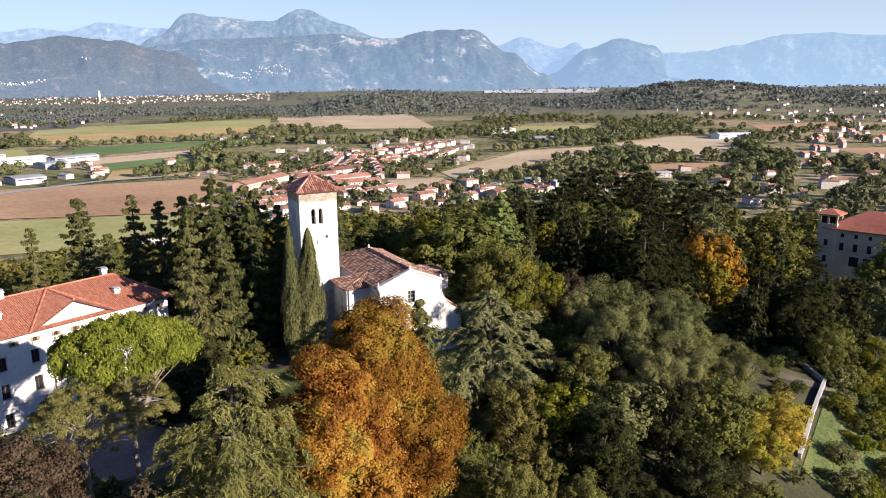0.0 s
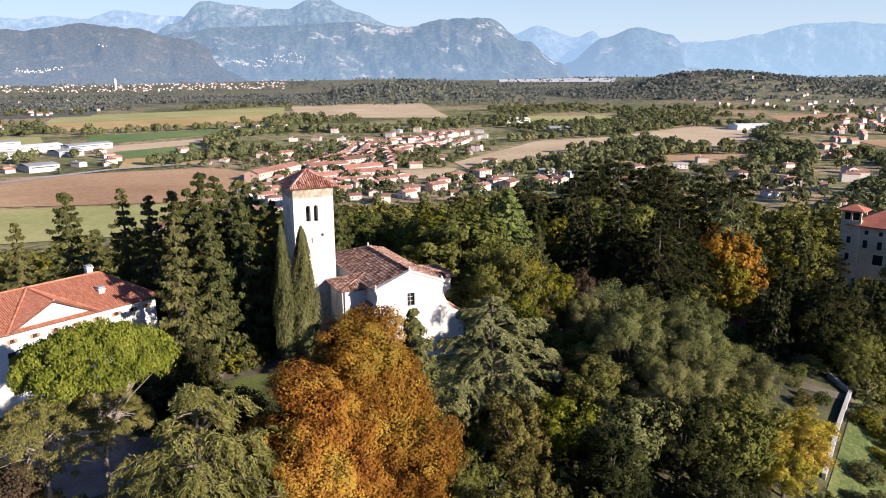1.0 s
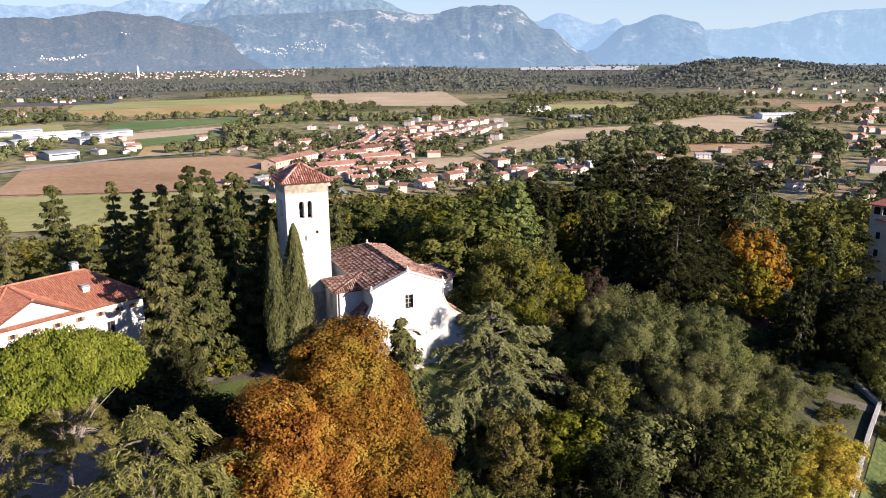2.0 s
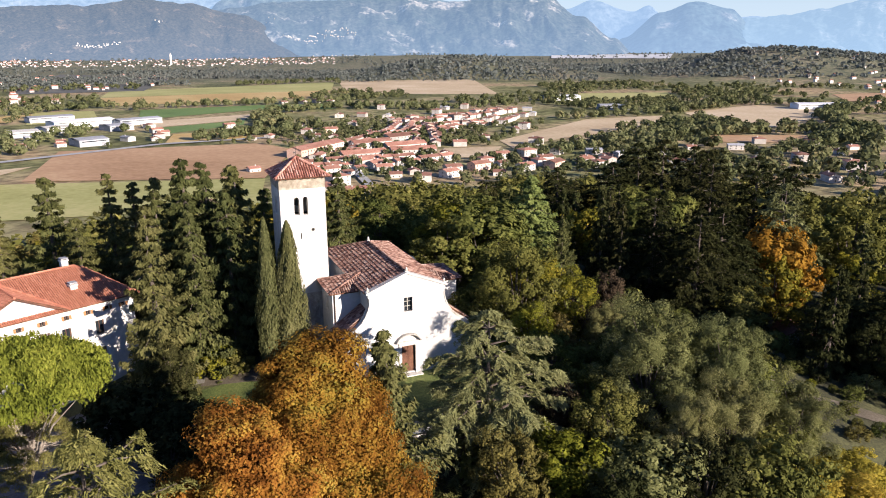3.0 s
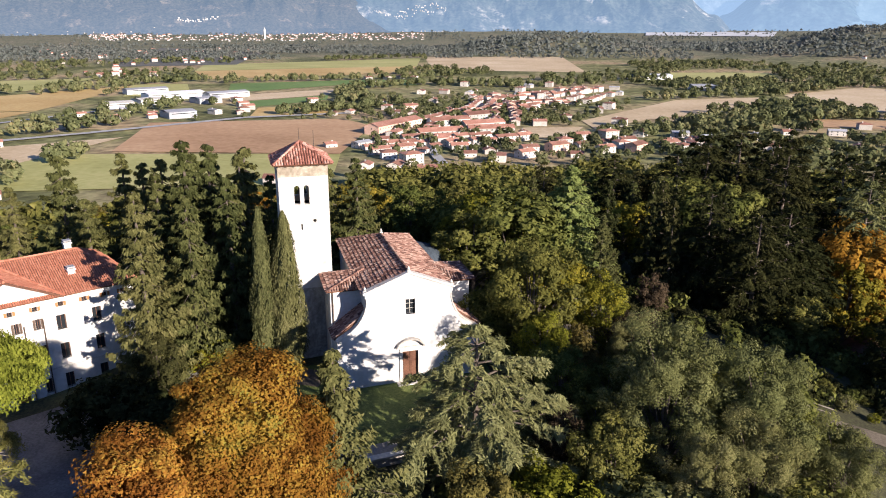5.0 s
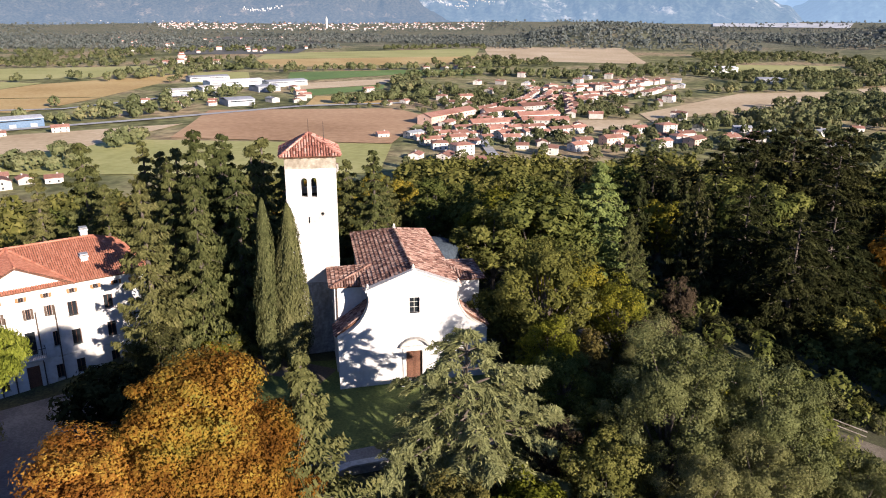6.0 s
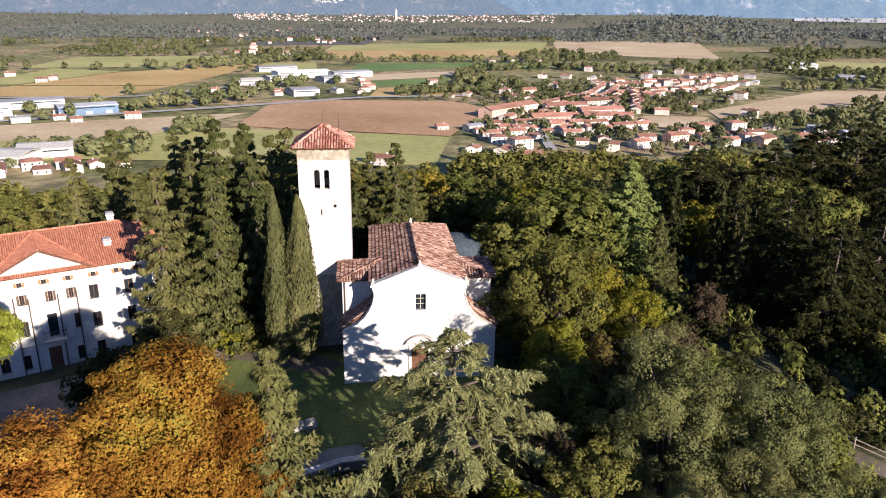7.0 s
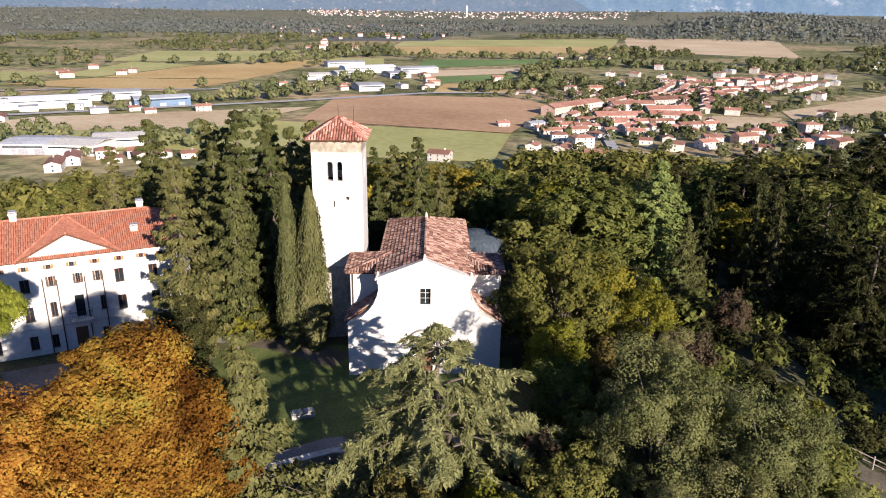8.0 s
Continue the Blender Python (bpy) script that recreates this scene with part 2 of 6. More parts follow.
def ground_material():
    """Forest floor and rough grass near, a patchwork of meadow and wood far."""
    m, n, l = nodes_of("ground_cover")
    out, bsdf = n.new("ShaderNodeOutputMaterial"), n.new("ShaderNodeBsdfPrincipled")
    a, b, c = noise_tex(n, l, 0.009, 4), noise_tex(n, l, 0.12, 6), noise_tex(n, l, 2.5, 5)
    r1 = ramp(n, [(0.36, (0.13, 0.135, 0.06)), (0.45, (0.21, 0.21, 0.095)), (0.54, (0.31, 0.27, 0.145)), (0.63, (0.40, 0.30, 0.18))])
    l.new(a.outputs[0], r1.inputs[0])
    r2 = ramp(n, [(0.38, (0.55, 0.55, 0.55)), (0.62, (1.25, 1.25, 1.2))])
    l.new(b.outputs[0], r2.inputs[0])
    mul = n.new("ShaderNodeMix")
    mul.data_type, mul.blend_type = "RGBA", "MULTIPLY"
    mul.inputs[0].default_value = 1.0
    l.new(r1.outputs[0], mul.inputs[6])
    l.new(r2.outputs[0], mul.inputs[7])
    litter = ramp(n, [(0.36, (0.03, 0.028, 0.016)), (0.5, (0.055, 0.055, 0.026)), (0.64, (0.11, 0.11, 0.045))])
    l.new(b.outputs[0], litter.inputs[0])
    tc, far, edge, mix = n.new("ShaderNodeTexCoord"), n.new("ShaderNodeVectorMath"), n.new("ShaderNodeMapRange"), n.new("ShaderNodeMix")
    far.operation, mix.data_type = "LENGTH", "RGBA"
    edge.inputs[1].default_value, edge.inputs[2].default_value = 150, 215
    l.new(tc.outputs["Object"], far.inputs[0])
    l.new(far.outputs["Value"], edge.inputs[0])
    l.new(edge.outputs[0], mix.inputs[0])
    l.new(litter.outputs[0], mix.inputs[6])
    l.new(mul.outputs[2], mix.inputs[7])
    # scrub of the far plain, its colour lightened to stand in for haze
    hazy_scrub, wild = ramp(n, [(0.38, (0.095, 0.11, 0.08)), (0.52, (0.145, 0.152, 0.108)), (0.64, (0.23, 0.205, 0.145))]), n.new("ShaderNodeMix")
    l.new(b.outputs[0], hazy_scrub.inputs[0])
    wild.data_type = "RGBA"
    reach = n.new("ShaderNodeMapRange")
    reach.inputs[1].default_value, reach.inputs[2].default_value, reach.inputs[4].default_value = 1500, 2100, 0.85
    l.new(far.outputs["Value"], reach.inputs[0])
    l.new(reach.outputs[0], wild.inputs[0])
    l.new(mix.outputs[2], wild.inputs[6])
    l.new(hazy_scrub.outputs[0], wild.inputs[7])
    l.new(wild.outputs[2], bsdf.inputs["Base Color"])
    bsdf.inputs["Roughness"].default_value = 1.0
    bsdf.inputs["Specular IOR Level"].default_value = 0.1
    bp = n.new("ShaderNodeBump")
    bp.inputs["Distance"].default_value = 0.15
    l.new(c.outputs[0], bp.inputs["Height"])
    l.new(bp.outputs[0], bsdf.inputs["Normal"])
    l.new(bsdf.outputs[0], out.inputs[0])
    return m


GROUND = ground_material()
G = foliage
LEAF = {
    "chestnut": G("autumn_leaves", [(0.0, (0.085, 0.034, 0.009)), (0.3, (0.175, 0.074, 0.015)), (0.55, (0.265, 0.132, 0.025)), (0.8, (0.36, 0.235, 0.042)), (1.0, (0.24, 0.215, 0.044))], 0.35, 0.34, 0.005, 0.34, 2.3),
    "spruce": G("spruce_needles", [(0.0, (0.031, 0.035, 0.013)), (0.5, (0.082, 0.087, 0.031)), (1.0, (0.16, 0.157, 0.058))], 0.10, 0.3),
    # dark conifer needles, darkened further to stand in for deep shade
    "dark_spruce": G("dark_shaded_needles", [(0.0, (0.013, 0.015, 0.006)), (0.5, (0.034, 0.037, 0.014)), (1.0, (0.076, 0.076, 0.028))], 0.08, 0.3),
    "bright_fir": G("bright_fir_needles", [(0.0, (0.072, 0.094, 0.030)), (0.5, (0.140, 0.172, 0.052)), (1.0, (0.235, 0.26, 0.085))], 0.15, 0.3, 0.0),
    "cypress": G("cypress_scales", [(0.0, (0.042, 0.048, 0.019)), (0.5, (0.092, 0.098, 0.039)), (1.0, (0.16, 0.16, 0.068))], 0.1, 0.5),
    "cedar": G("cedar_needles", [(0.0, (0.088, 0.094, 0.038)), (0.5, (0.188, 0.194, 0.080)), (1.0, (0.30, 0.292, 0.126))], 0.12, 0.3),
    "pine": G("pine_needles", [(0.0, (0.07, 0.085, 0.013)), (0.5, (0.15, 0.17, 0.025)), (1.0, (0.25, 0.26, 0.045))], 0.15, 0.4),
    "open_pine": G("open_pine_needles", [(0.0, (0.085, 0.086, 0.027)), (0.5, (0.17, 0.163, 0.05)), (1.0, (0.265, 0.24, 0.085))], 0.15, 0.4),
    "green": G("green_leaves", [(0.0, (0.050, 0.058, 0.016)), (0.5, (0.118, 0.126, 0.034)), (1.0, (0.22, 0.215, 0.06))], 0.3, 0.3, 0.03),
    "olive": G("olive_leaves", [(0.0, (0.068, 0.073, 0.027)), (0.5, (0.142, 0.150, 0.057)), (1.0, (0.235, 0.236, 0.099))], 0.3, 0.3, 0.02),
    "yellow": G("yellowing_leaves", [(0.0, (0.065, 0.070, 0.012)), (0.45, (0.155, 0.145, 0.023)), (0.75, (0.26, 0.215, 0.030)), (1.0, (0.35, 0.27, 0.035))], 0.3, 0.25, 0.02),
    "brown": G("browning_leaves", [(0.0, (0.055, 0.053, 0.016)), (0.5, (0.130, 0.120, 0.034)), (1.0, (0.225, 0.20, 0.058))], 0.3, 0.3, 0.025),
    "lime": G("lime_leaves", [(0.0, (0.085, 0.088, 0.012)), (0.5, (0.17, 0.17, 0.022)), (1.0, (0.26, 0.24, 0.036))], 0.3, 0.3, 0.02),
    "gold": G("golden_leaves", [(0.0, (0.17, 0.155, 0.027)), (0.45, (0.31, 0.268, 0.043)), (0.75, (0.43, 0.355, 0.058)), (1.0, (0.51, 0.40, 0.07))], 0.35, 0.25, 0.02),
    "russet": G("russet_leaves", [(0.0, (0.13, 0.06, 0.012)), (0.5, (0.27, 0.14, 0.022)), (1.0, (0.39, 0.235, 0.04))], 0.3, 0.3, 0.0),
    "rosy": G("bare_rosy_twigs", [(0.0, (0.038, 0.028, 0.017)), (0.5, (0.078, 0.058, 0.036)), (1.0, (0.13, 0.098, 0.062))], 0.2, 0.3, 0.02),
    "mid": G("plain_tree_leaves", [(0.0, (0.070, 0.082, 0.036)), (0.45, (0.128, 0.142, 0.065)), (0.8, (0.185, 0.185, 0.090)), (1.0, (0.26, 0.22, 0.105))], 0.25, 0.02, 0.0),
    # far leaves are greyed and lightened; the distance haze is in their colour
    "far": G("hazy_far_leaves", [(0.0, (0.090, 0.105, 0.095)), (0.45, (0.120, 0.135, 0.122)), (0.8, (0.145, 0.152, 0.135)), (1.0, (0.18, 0.165, 0.14))], 0.2, 0.01, 0.0),
}


# ---- building helpers ----
class Soup:
    """Vertices and faces gathered for one mesh."""

    def __init__(self):
        self.v, self.f = [], []

    def add(self, verts, faces, m=None):
        k = len(self.v)
        self.v += [tuple(m @ Vector(p)) if m else tuple(p) for p in verts]
        self.f += [tuple(i + k for i in f) for f in faces]
        return self

    def box(self, x0, x1, y0, y1, z0, z1, m=None):
        p = [(x, y, z) for z in (z0, z1) for y in (y0, y1) for x in (x0, x1)]
        return self.add(p, [(0, 2, 3, 1), (4, 5, 7, 6), (0, 1, 5, 4), (2, 6, 7, 3), (0, 4, 6, 2), (1, 3, 7, 5)], m)

    def tube(self, a, b, r0, r1, n=7):
        a, b = Vector(a), Vector(b)
        q = (b - a).to_track_quat("Z", "Y")
        ring = [q @ Vector((math.cos(2 * math.pi * i / n), math.sin(2 * math.pi * i / n), 0)) for i in range(n)]
        v = [a + r0 * p for p in ring] + [b + r1 * p for p in ring]
        f = [(i, (i + 1) % n, n + (i + 1) % n, n + i) for i in range(n)] + [tuple(range(n))[::-1], tuple(range(n, 2 * n))]
        return self.add(v, f)

    def mesh(self, name):
        me = bpy.data.meshes.new(name)
        me.from_pydata(self.v, [], self.f)
        me.update()
        return me


def plate(outline, holes, thick):
    """An upright plate in x and z with holes through it; its front is at y = 0 and its back at y = thick."""
    bm = bmesh.new()
    rims = []
    for loop in (outline, *holes):
        vs = [bm.verts.new((x, 0, z)) for x, z in loop]
        rims.append((vs, [bm.edges.new((vs[i], vs[(i + 1) % len(vs)])) for i in range(len(vs))]))
    bmesh.ops.triangle_fill(bm, use_beauty=True, edges=[e for _, es in rims for e in es])
    faces = list(bm.faces)
    back = {}
    for vs, _ in rims:
        for v in vs:
            back[v] = bm.verts.new((v.co.x, thick, v.co.z))
    for f in faces:
        bm.faces.new([back[v] for v in reversed(f.verts)])
    for vs, _ in rims:
        for i in range(len(vs)):
            a, b = vs[i], vs[(i + 1) % len(vs)]
            bm.faces.new((a, b, back[b], back[a]))
    bmesh.ops.recalc_face_normals(bm, faces=bm.faces)
    return bm


def rect(x0, x1, z0, z1):
    return [(x0, z0), (x1, z0), (x1, z1), (x0, z1)]


def arch(x0, x1, z0, z1, n=8):
    r, c = (x1 - x0) / 2, (x0 + x1) / 2
    return [(x0, z0), (x1, z0)] + [(c + r * math.cos(math.pi * i / n), z1 - r + r * math.sin(math.pi * i / n)) for i in range(n + 1)]


def thing(name, at, label, category, rz=0.0, group="", kind=""):
    ob = new(name)
    ob.matrix_basis = pose(*at, 0, 0, rz)
    return tagged(ob, label, category, group, kind)


def part(name, data, material, parent=None, label="", m=None):
    """One mesh object from a bmesh, a Soup or a mesh."""
    if isinstance(data, Soup):
        data = data.mesh(name)
    elif isinstance(data, bmesh.types.BMesh):
        bm, data = data, bpy.data.meshes.new(name)
        bm.to_mesh(data)
        bm.free()
    if material and not data.materials:
        data.materials.append(material)
    ob = new(name, data)
    if parent:
        ob.parent = parent
    if m:
        ob.matrix_basis = m
    return tagged(ob, label)


def quads(name, v, material):
    """A mesh of loose triangles or quads from an array (n, 3 or 4, 3)."""
    n, k = v.shape[:2]
    me = bpy.data.meshes.new(name)
    me.vertices.add(k * n)
    me.vertices.foreach_set("co", v.astype(np.float32).ravel())
    me.loops.add(k * n)
    me.loops.foreach_set("vertex_index", np.arange(k * n, dtype=np.int32))
    me.polygons.add(n)
    me.polygons.foreach_set("loop_start", np.arange(0, k * n, k, dtype=np.int32))
    me.update(calc_edges=True)
    me.materials.append(material)
    return me


def unit(a):
    return a / np.maximum(np.linalg.norm(a, axis=-1, keepdims=True), 1e-6)


def leaves(c, n, up, length, width, fold=0.15, sides=3):
    """Leaf quads: pointed, slightly folded, at c, facing n, growing along up."""
    n = unit(n)
    up = unit(up - n * np.sum(up * n, axis=1, keepdims=True))
    side = np.cross(n, up)
    L, W = np.asarray(length).reshape(-1, 1), np.asarray(width).reshape(-1, 1)
    if sides == 3:
        return np.stack([c - up * L * 0.5 + side * W * 0.55, c + up * L * 0.55, c - up * L * 0.35 - side * W * 0.6], axis=1)
    return np.stack([c - up * L * 0.5, c + side * W * 0.5 - n * W * fold, c + up * L * 0.5, c - side * W * 0.5 - n * W * fold], axis=1)


# ---- trees ----
def trunk_soup(h, r, limbs=(), lean=(0, 0), fine=True):
    s = Soup()
    k = 6 if fine else 3
    pts = [Vector((lean[0] * (i / k) ** 2, lean[1] * (i / k) ** 2, h * i / k - 0.6 * (i == 0))) for i in range(k + 1)]
    for i in range(k):
        s.tube(pts[i], pts[i + 1], r * (1.15 - i / k), r * (1.15 - (i + 1) / k) + 0.02, 8)
    for a, b, r0 in limbs:
        a, b = Vector(a), Vector(b)
        if not fine:
            s.tube(a, b, r0, r0 * 0.2, 3)
            continue
        mid = a.lerp(b, 0.5) + Vector((0, 0, 0.08 * (b - a).length))
        s.tube(a, mid, r0, r0 * 0.6, 5)
        s.tube(mid, b, r0 * 0.6, r0 * 0.15, 5)
    return s


def broadleaf(seed, h, r, base, lobes, subs, per, leaf, sides=3, open_=0.0, fine=True, spread=(0.56, 0.80), lobe=(0.30, 0.46), taper=0.0):
    """Trunk and crown of a leafy tree: big lobes made of clumps of leaves, uneven, with gaps between them."""
    g = np.random.default_rng(seed)
    half = (h - base) / 2
    mid = np.array([0, 0, base + half])
    i = np.arange(lobes)
    zz = 1 - 1.75 * (i + 0.5) / lobes + g.uniform(-0.08, 0.08, lobes)
    a = i * 2.39996 + g.uniform(-0.4, 0.4, lobes)
    q = np.sqrt(np.maximum(0.03, 1 - np.clip(zz, -0.95, 0.97) ** 2))
    d = np.stack([q * np.cos(a), q * np.sin(a), zz], axis=1)
    d[:, :2] *= (1 - taper * np.clip(zz, -0.5, 1))[:, None]
    lc = mid + d * np.array([r, r, half]) * g.uniform(*spread, (lobes, 1))
    lr = r * g.uniform(*lobe, lobes)
    k = np.repeat(np.arange(lobes), subs)
    sd = unit(g.normal(size=(len(k), 3)) + 0.55 * unit(lc[k] - mid) + np.array([0, 0, 0.15]))
    cc = lc[k] + sd * (lr[k] * g.uniform(0.55, 1.05, len(k)))[:, None]
    cr = lr[k] * g.uniform(0.26, 0.50, len(k)) * (1 + open_)
    k2 = np.repeat(np.arange(len(k)), per)
    dirs = unit(g.normal(size=(len(k2), 3)) + 0.5 * sd[k2])
    pos = cc[k2] + dirs * (cr[k2] * g.uniform(0.62, 1.08, len(k2)))[:, None] * np.array([1, 1, 0.85])
    nrm = dirs * 0.80 + sd[k2] * 0.30 + unit(pos - mid) * 0.30 + g.normal(size=pos.shape) * 0.28
    size = leaf * g.uniform(0.7, 1.4, len(k2))
    inner = np.repeat(np.arange(lobes), max(8, subs * per // 8))
    ip = lc[inner] + unit(g.normal(size=(len(inner), 3))) * (lr[inner] * g.uniform(0.0, 0.75, len(inner)))[:, None]
    pos, nrm = np.concatenate([pos, ip]), np.concatenate([nrm, unit(ip - mid) + g.normal(size=ip.shape) * 0.5])
    size = np.concatenate([size, 1.5 * leaf * g.uniform(0.8, 1.3, len(inner))])
    v = leaves(pos, nrm, g.normal(size=pos.shape), size, size * g.uniform(0.65, 0.95, len(pos)), 0.15, sides)
    limbs = []
    for c in lc:
        z0 = base * 0.5 + (c[2] - base) * g.uniform(0.15, 0.5)
        limbs.append(((0, 0, max(0.4, z0)), tuple(c), 0.018 * r + 0.02))
    for c, o in zip(cc[::14], lc[k][::14]) if fine else ():
        limbs.append((tuple(o), tuple(c), 0.03))
    return trunk_soup(h * 0.8, max(0.14, h * 0.018), limbs, fine=fine), v


def conifer(seed, h, r, base, whorls, arms, sprays, leaf, droop=0.30, power=0.8, ragged=0.42):
    """Spruce: tiers of separate boughs that sag and lift their tips, each a pad of sprays hung with a short curtain of twigs."""
    g = np.random.default_rng(seed)
    C, N, U, L, W, limbs = [], [], [], [], [], []
    lean = g.uniform(0.75, 1.15, 8)
    for i in range(whorls):
        f = 1 - (1 - min(max((i + g.uniform(-0.3, 0.3)) / whorls, 0), 0.98)) ** 1.12
        z = base + (h - base) * f
        reach = r * ((1 - f) ** power) * min(1, 0.72 + 1.9 * f) + 0.10
        m = max(3, int(round(arms * (0.55 + 0.45 * (1 - f)))))
        for a in np.arange(m) * 2 * math.pi / m + g.uniform(0, 6.28):
            a += g.uniform(-0.3, 0.3)
            ln = reach * g.uniform(1 - ragged, 1 + 0.35 * ragged) * lean[int(a / 0.7854) % 8]
            zb = z + g.uniform(-0.22, 0.22)
            dirn, side = np.array([math.cos(a), math.sin(a), 0]), np.array([-math.sin(a), math.cos(a), 0])
            k = max(8, int(sprays * (0.36 + 0.64 * (ln / r) ** 1.3)))
            q = np.sqrt(g.uniform(0.03, 1.0, k))
            off = g.uniform(-1, 1, k) * (0.30 * ln * (1.06 - q) + 0.13)
            hang = g.uniform(0, 1, k) ** 1.6 * (0.22 + 0.11 * ln)
            zz = zb - droop * ln * np.sin(q * 1.9) + 0.16 * ln * q ** 3 - np.abs(off) * 0.32 - hang
            C.append(dirn * (q * ln)[:, None] + side * off[:, None] + np.array([0, 0, 1.0]) * zz[:, None] + g.normal(size=(k, 3)) * 0.05)
            N.append(dirn * 0.62 + np.array([0, 0, 0.62]) + side * (0.5 * np.sign(off))[:, None] + g.normal(size=(k, 3)) * 0.30)
            U.append(dirn * 0.55 + side * (0.35 * np.sign(off))[:, None] + np.array([0, 0, -0.65]) + g.normal(size=(k, 3)) * 0.28)
            L.append(leaf * g.uniform(0.8, 1.5, k))
            W.append(leaf * g.uniform(0.34, 0.62, k))
            if i % 3 == 0 and ln > 0.8:
                limbs.append(((0, 0, zb), tuple(dirn * ln * 0.8 + np.array([0, 0, zb - droop * ln * 0.9])), 0.045))
    C, N, U = np.concatenate(C), np.concatenate(N), np.concatenate(U)
    return trunk_soup(h * 0.97, max(0.12, h * 0.014), limbs, fine=False), leaves(C, N, U, np.concatenate(L), np.concatenate(W))


def columnar(seed, h, r, count, leaf):
    """Cypress: a dense spindle of upright sprays."""
    g = np.random.default_rng(seed)
    f = g.uniform(0.02, 1, count) ** 1.1
    a = g.uniform(0, 2 * math.pi, count)
    prof = np.minimum(1, (f / 0.18) ** 0.5) * np.minimum(1, ((1 - f) / 0.50 + 0.01) ** 0.62)
    rr = r * prof * (0.86 + 0.12 * np.sin(3 * a + 9 * f + seed) + 0.08 * np.sin(7 * a - 21 * f)) * g.uniform(0.62, 1.12, count)
    pos = np.stack([rr * np.cos(a), rr * np.sin(a), h * f], axis=1)
    out = np.stack([np.cos(a), np.sin(a), 0.25 + 0 * a], axis=1)
    v = leaves(pos, out + g.normal(size=pos.shape) * 0.35, np.array([0, 0, 1.0]) + out * 0.15 + g.normal(size=pos.shape) * 0.18,
               leaf * g.uniform(0.9, 1.8, count), leaf * g.uniform(0.35, 0.6, count))
    return trunk_soup(h * 0.9, r * 0.12), v


def cedar(seed, h, r, base, tiers, arms, sprays, leaf, top_flat=0.55):
    """Cedar: long level boughs in tiers, with flat plates of needles whose tips hang."""
    g = np.random.default_rng(seed)
    C, N, U, limbs = [], [], [], []
    for i in range(tiers):
        f = i / (tiers - 1)
        z = base + (h - base) * f ** 0.9
        reach = r * (1 - f) ** top_flat * (1 if f > 0.15 else 0.85) + 0.5
        m = max(3, int(round(arms * (1 - 0.45 * f))))
        for a in np.arange(m) * 2 * math.pi / m + i * 1.9:
            a += g.uniform(-0.35, 0.35)
            ln = reach * g.uniform(0.55, 1.12)
            rise = g.uniform(-0.05, 0.22) * ln
            dirn, side = np.array([math.cos(a), math.sin(a), 0]), np.array([-math.sin(a), math.cos(a), 0])
            limbs.append(((0, 0, z - 0.1 * ln), tuple(dirn * ln * 0.92 + np.array([0, 0, z + rise - 0.10 * ln])), 0.035 + 0.012 * ln))
            twigs = max(5, int(3.2 * ln))
            for s in g.uniform(0.22, 1.02, twigs):
                root = dirn * ln * s + np.array([0, 0, z + rise * s - 0.10 * ln * s * s])
                sd = side * g.choice([-1, 1]) * g.uniform(0.2, 1) + dirn * g.uniform(0.3, 0.9)
                sd /= np.linalg.norm(sd)
                tl = (0.34 * ln * (1.12 - s) + 0.45) * g.uniform(0.7, 1.2)
                k = sprays
                q = g.uniform(0, 1, k)
                pos = root + sd * (q * tl)[:, None] + g.normal(size=(k, 3)) * np.array([0.09, 0.09, 0.05])
                pos[:, 2] -= 0.75 * tl * q ** 2
                C.append(pos)
                N.append(np.array([0, 0, 1.0]) + sd * 0.25 + g.normal(size=(k, 3)) * 0.45)
                U.append(sd + np.array([0, 0, -0.8]) * q[:, None] + g.normal(size=(k, 3)) * 0.45)
    C, N, U = np.concatenate(C), np.concatenate(N), np.concatenate(U)
    n = len(C)
    return trunk_soup(h * 0.96, h * 0.02, limbs), leaves(C, N, U, leaf * g.uniform(0.8, 1.7, n), leaf * g.uniform(0.18, 0.32, n))


def umbrella(seed, h, r, thick, clumps, per, leaf, flat=0.75, size=(0.7, 1.3), every=0, fork=(0.40, 0.62)):
    """Umbrella pine: forked bare limbs under one broad flat dome."""
    g = np.random.default_rng(seed)
    a, q = g.uniform(0, 2 * math.pi, clumps), np.sqrt(g.uniform(0, 1, clumps))
    cc = np.stack([r * q * np.cos(a), r * q * np.sin(a), h - thick * (0.25 + 0.6 * q ** 2.2) + g.uniform(-0.3, 0.2, clumps)], axis=1)
    cr = g.uniform(*size, clumps)
    k = np.repeat(np.arange(clumps), per)
    d = unit(g.normal(size=(len(k), 3)) + np.array([0, 0, 0.7]))
    pos = cc[k] + d * (cr[k] * g.uniform(0.6, 1.05, len(k)))[:, None] * np.array([1, 1, flat])
    v = leaves(pos, d + g.normal(size=pos.shape) * 0.5, np.array([0, 0, 1.0]) + d + g.normal(size=pos.shape) * 0.5,
               leaf * g.uniform(0.8, 1.5, len(k)), leaf * g.uniform(0.4, 0.8, len(k)))
    limbs = [((0, 0, h * g.uniform(*fork)), tuple(cc[i] - np.array([0, 0, 0.3])), 0.10 if not every else 0.06) for i in range(0, clumps, every or max(1, clumps // 26))]
    return trunk_soup(h * max(0.68, fork[1]), 0.30, limbs), v


SHAPES, PLANTED = {}, {}


def shape(key, made, bark=None):
    s, v = made
    SHAPES[key] = (s.mesh("trunk"), v, bark or BARK)


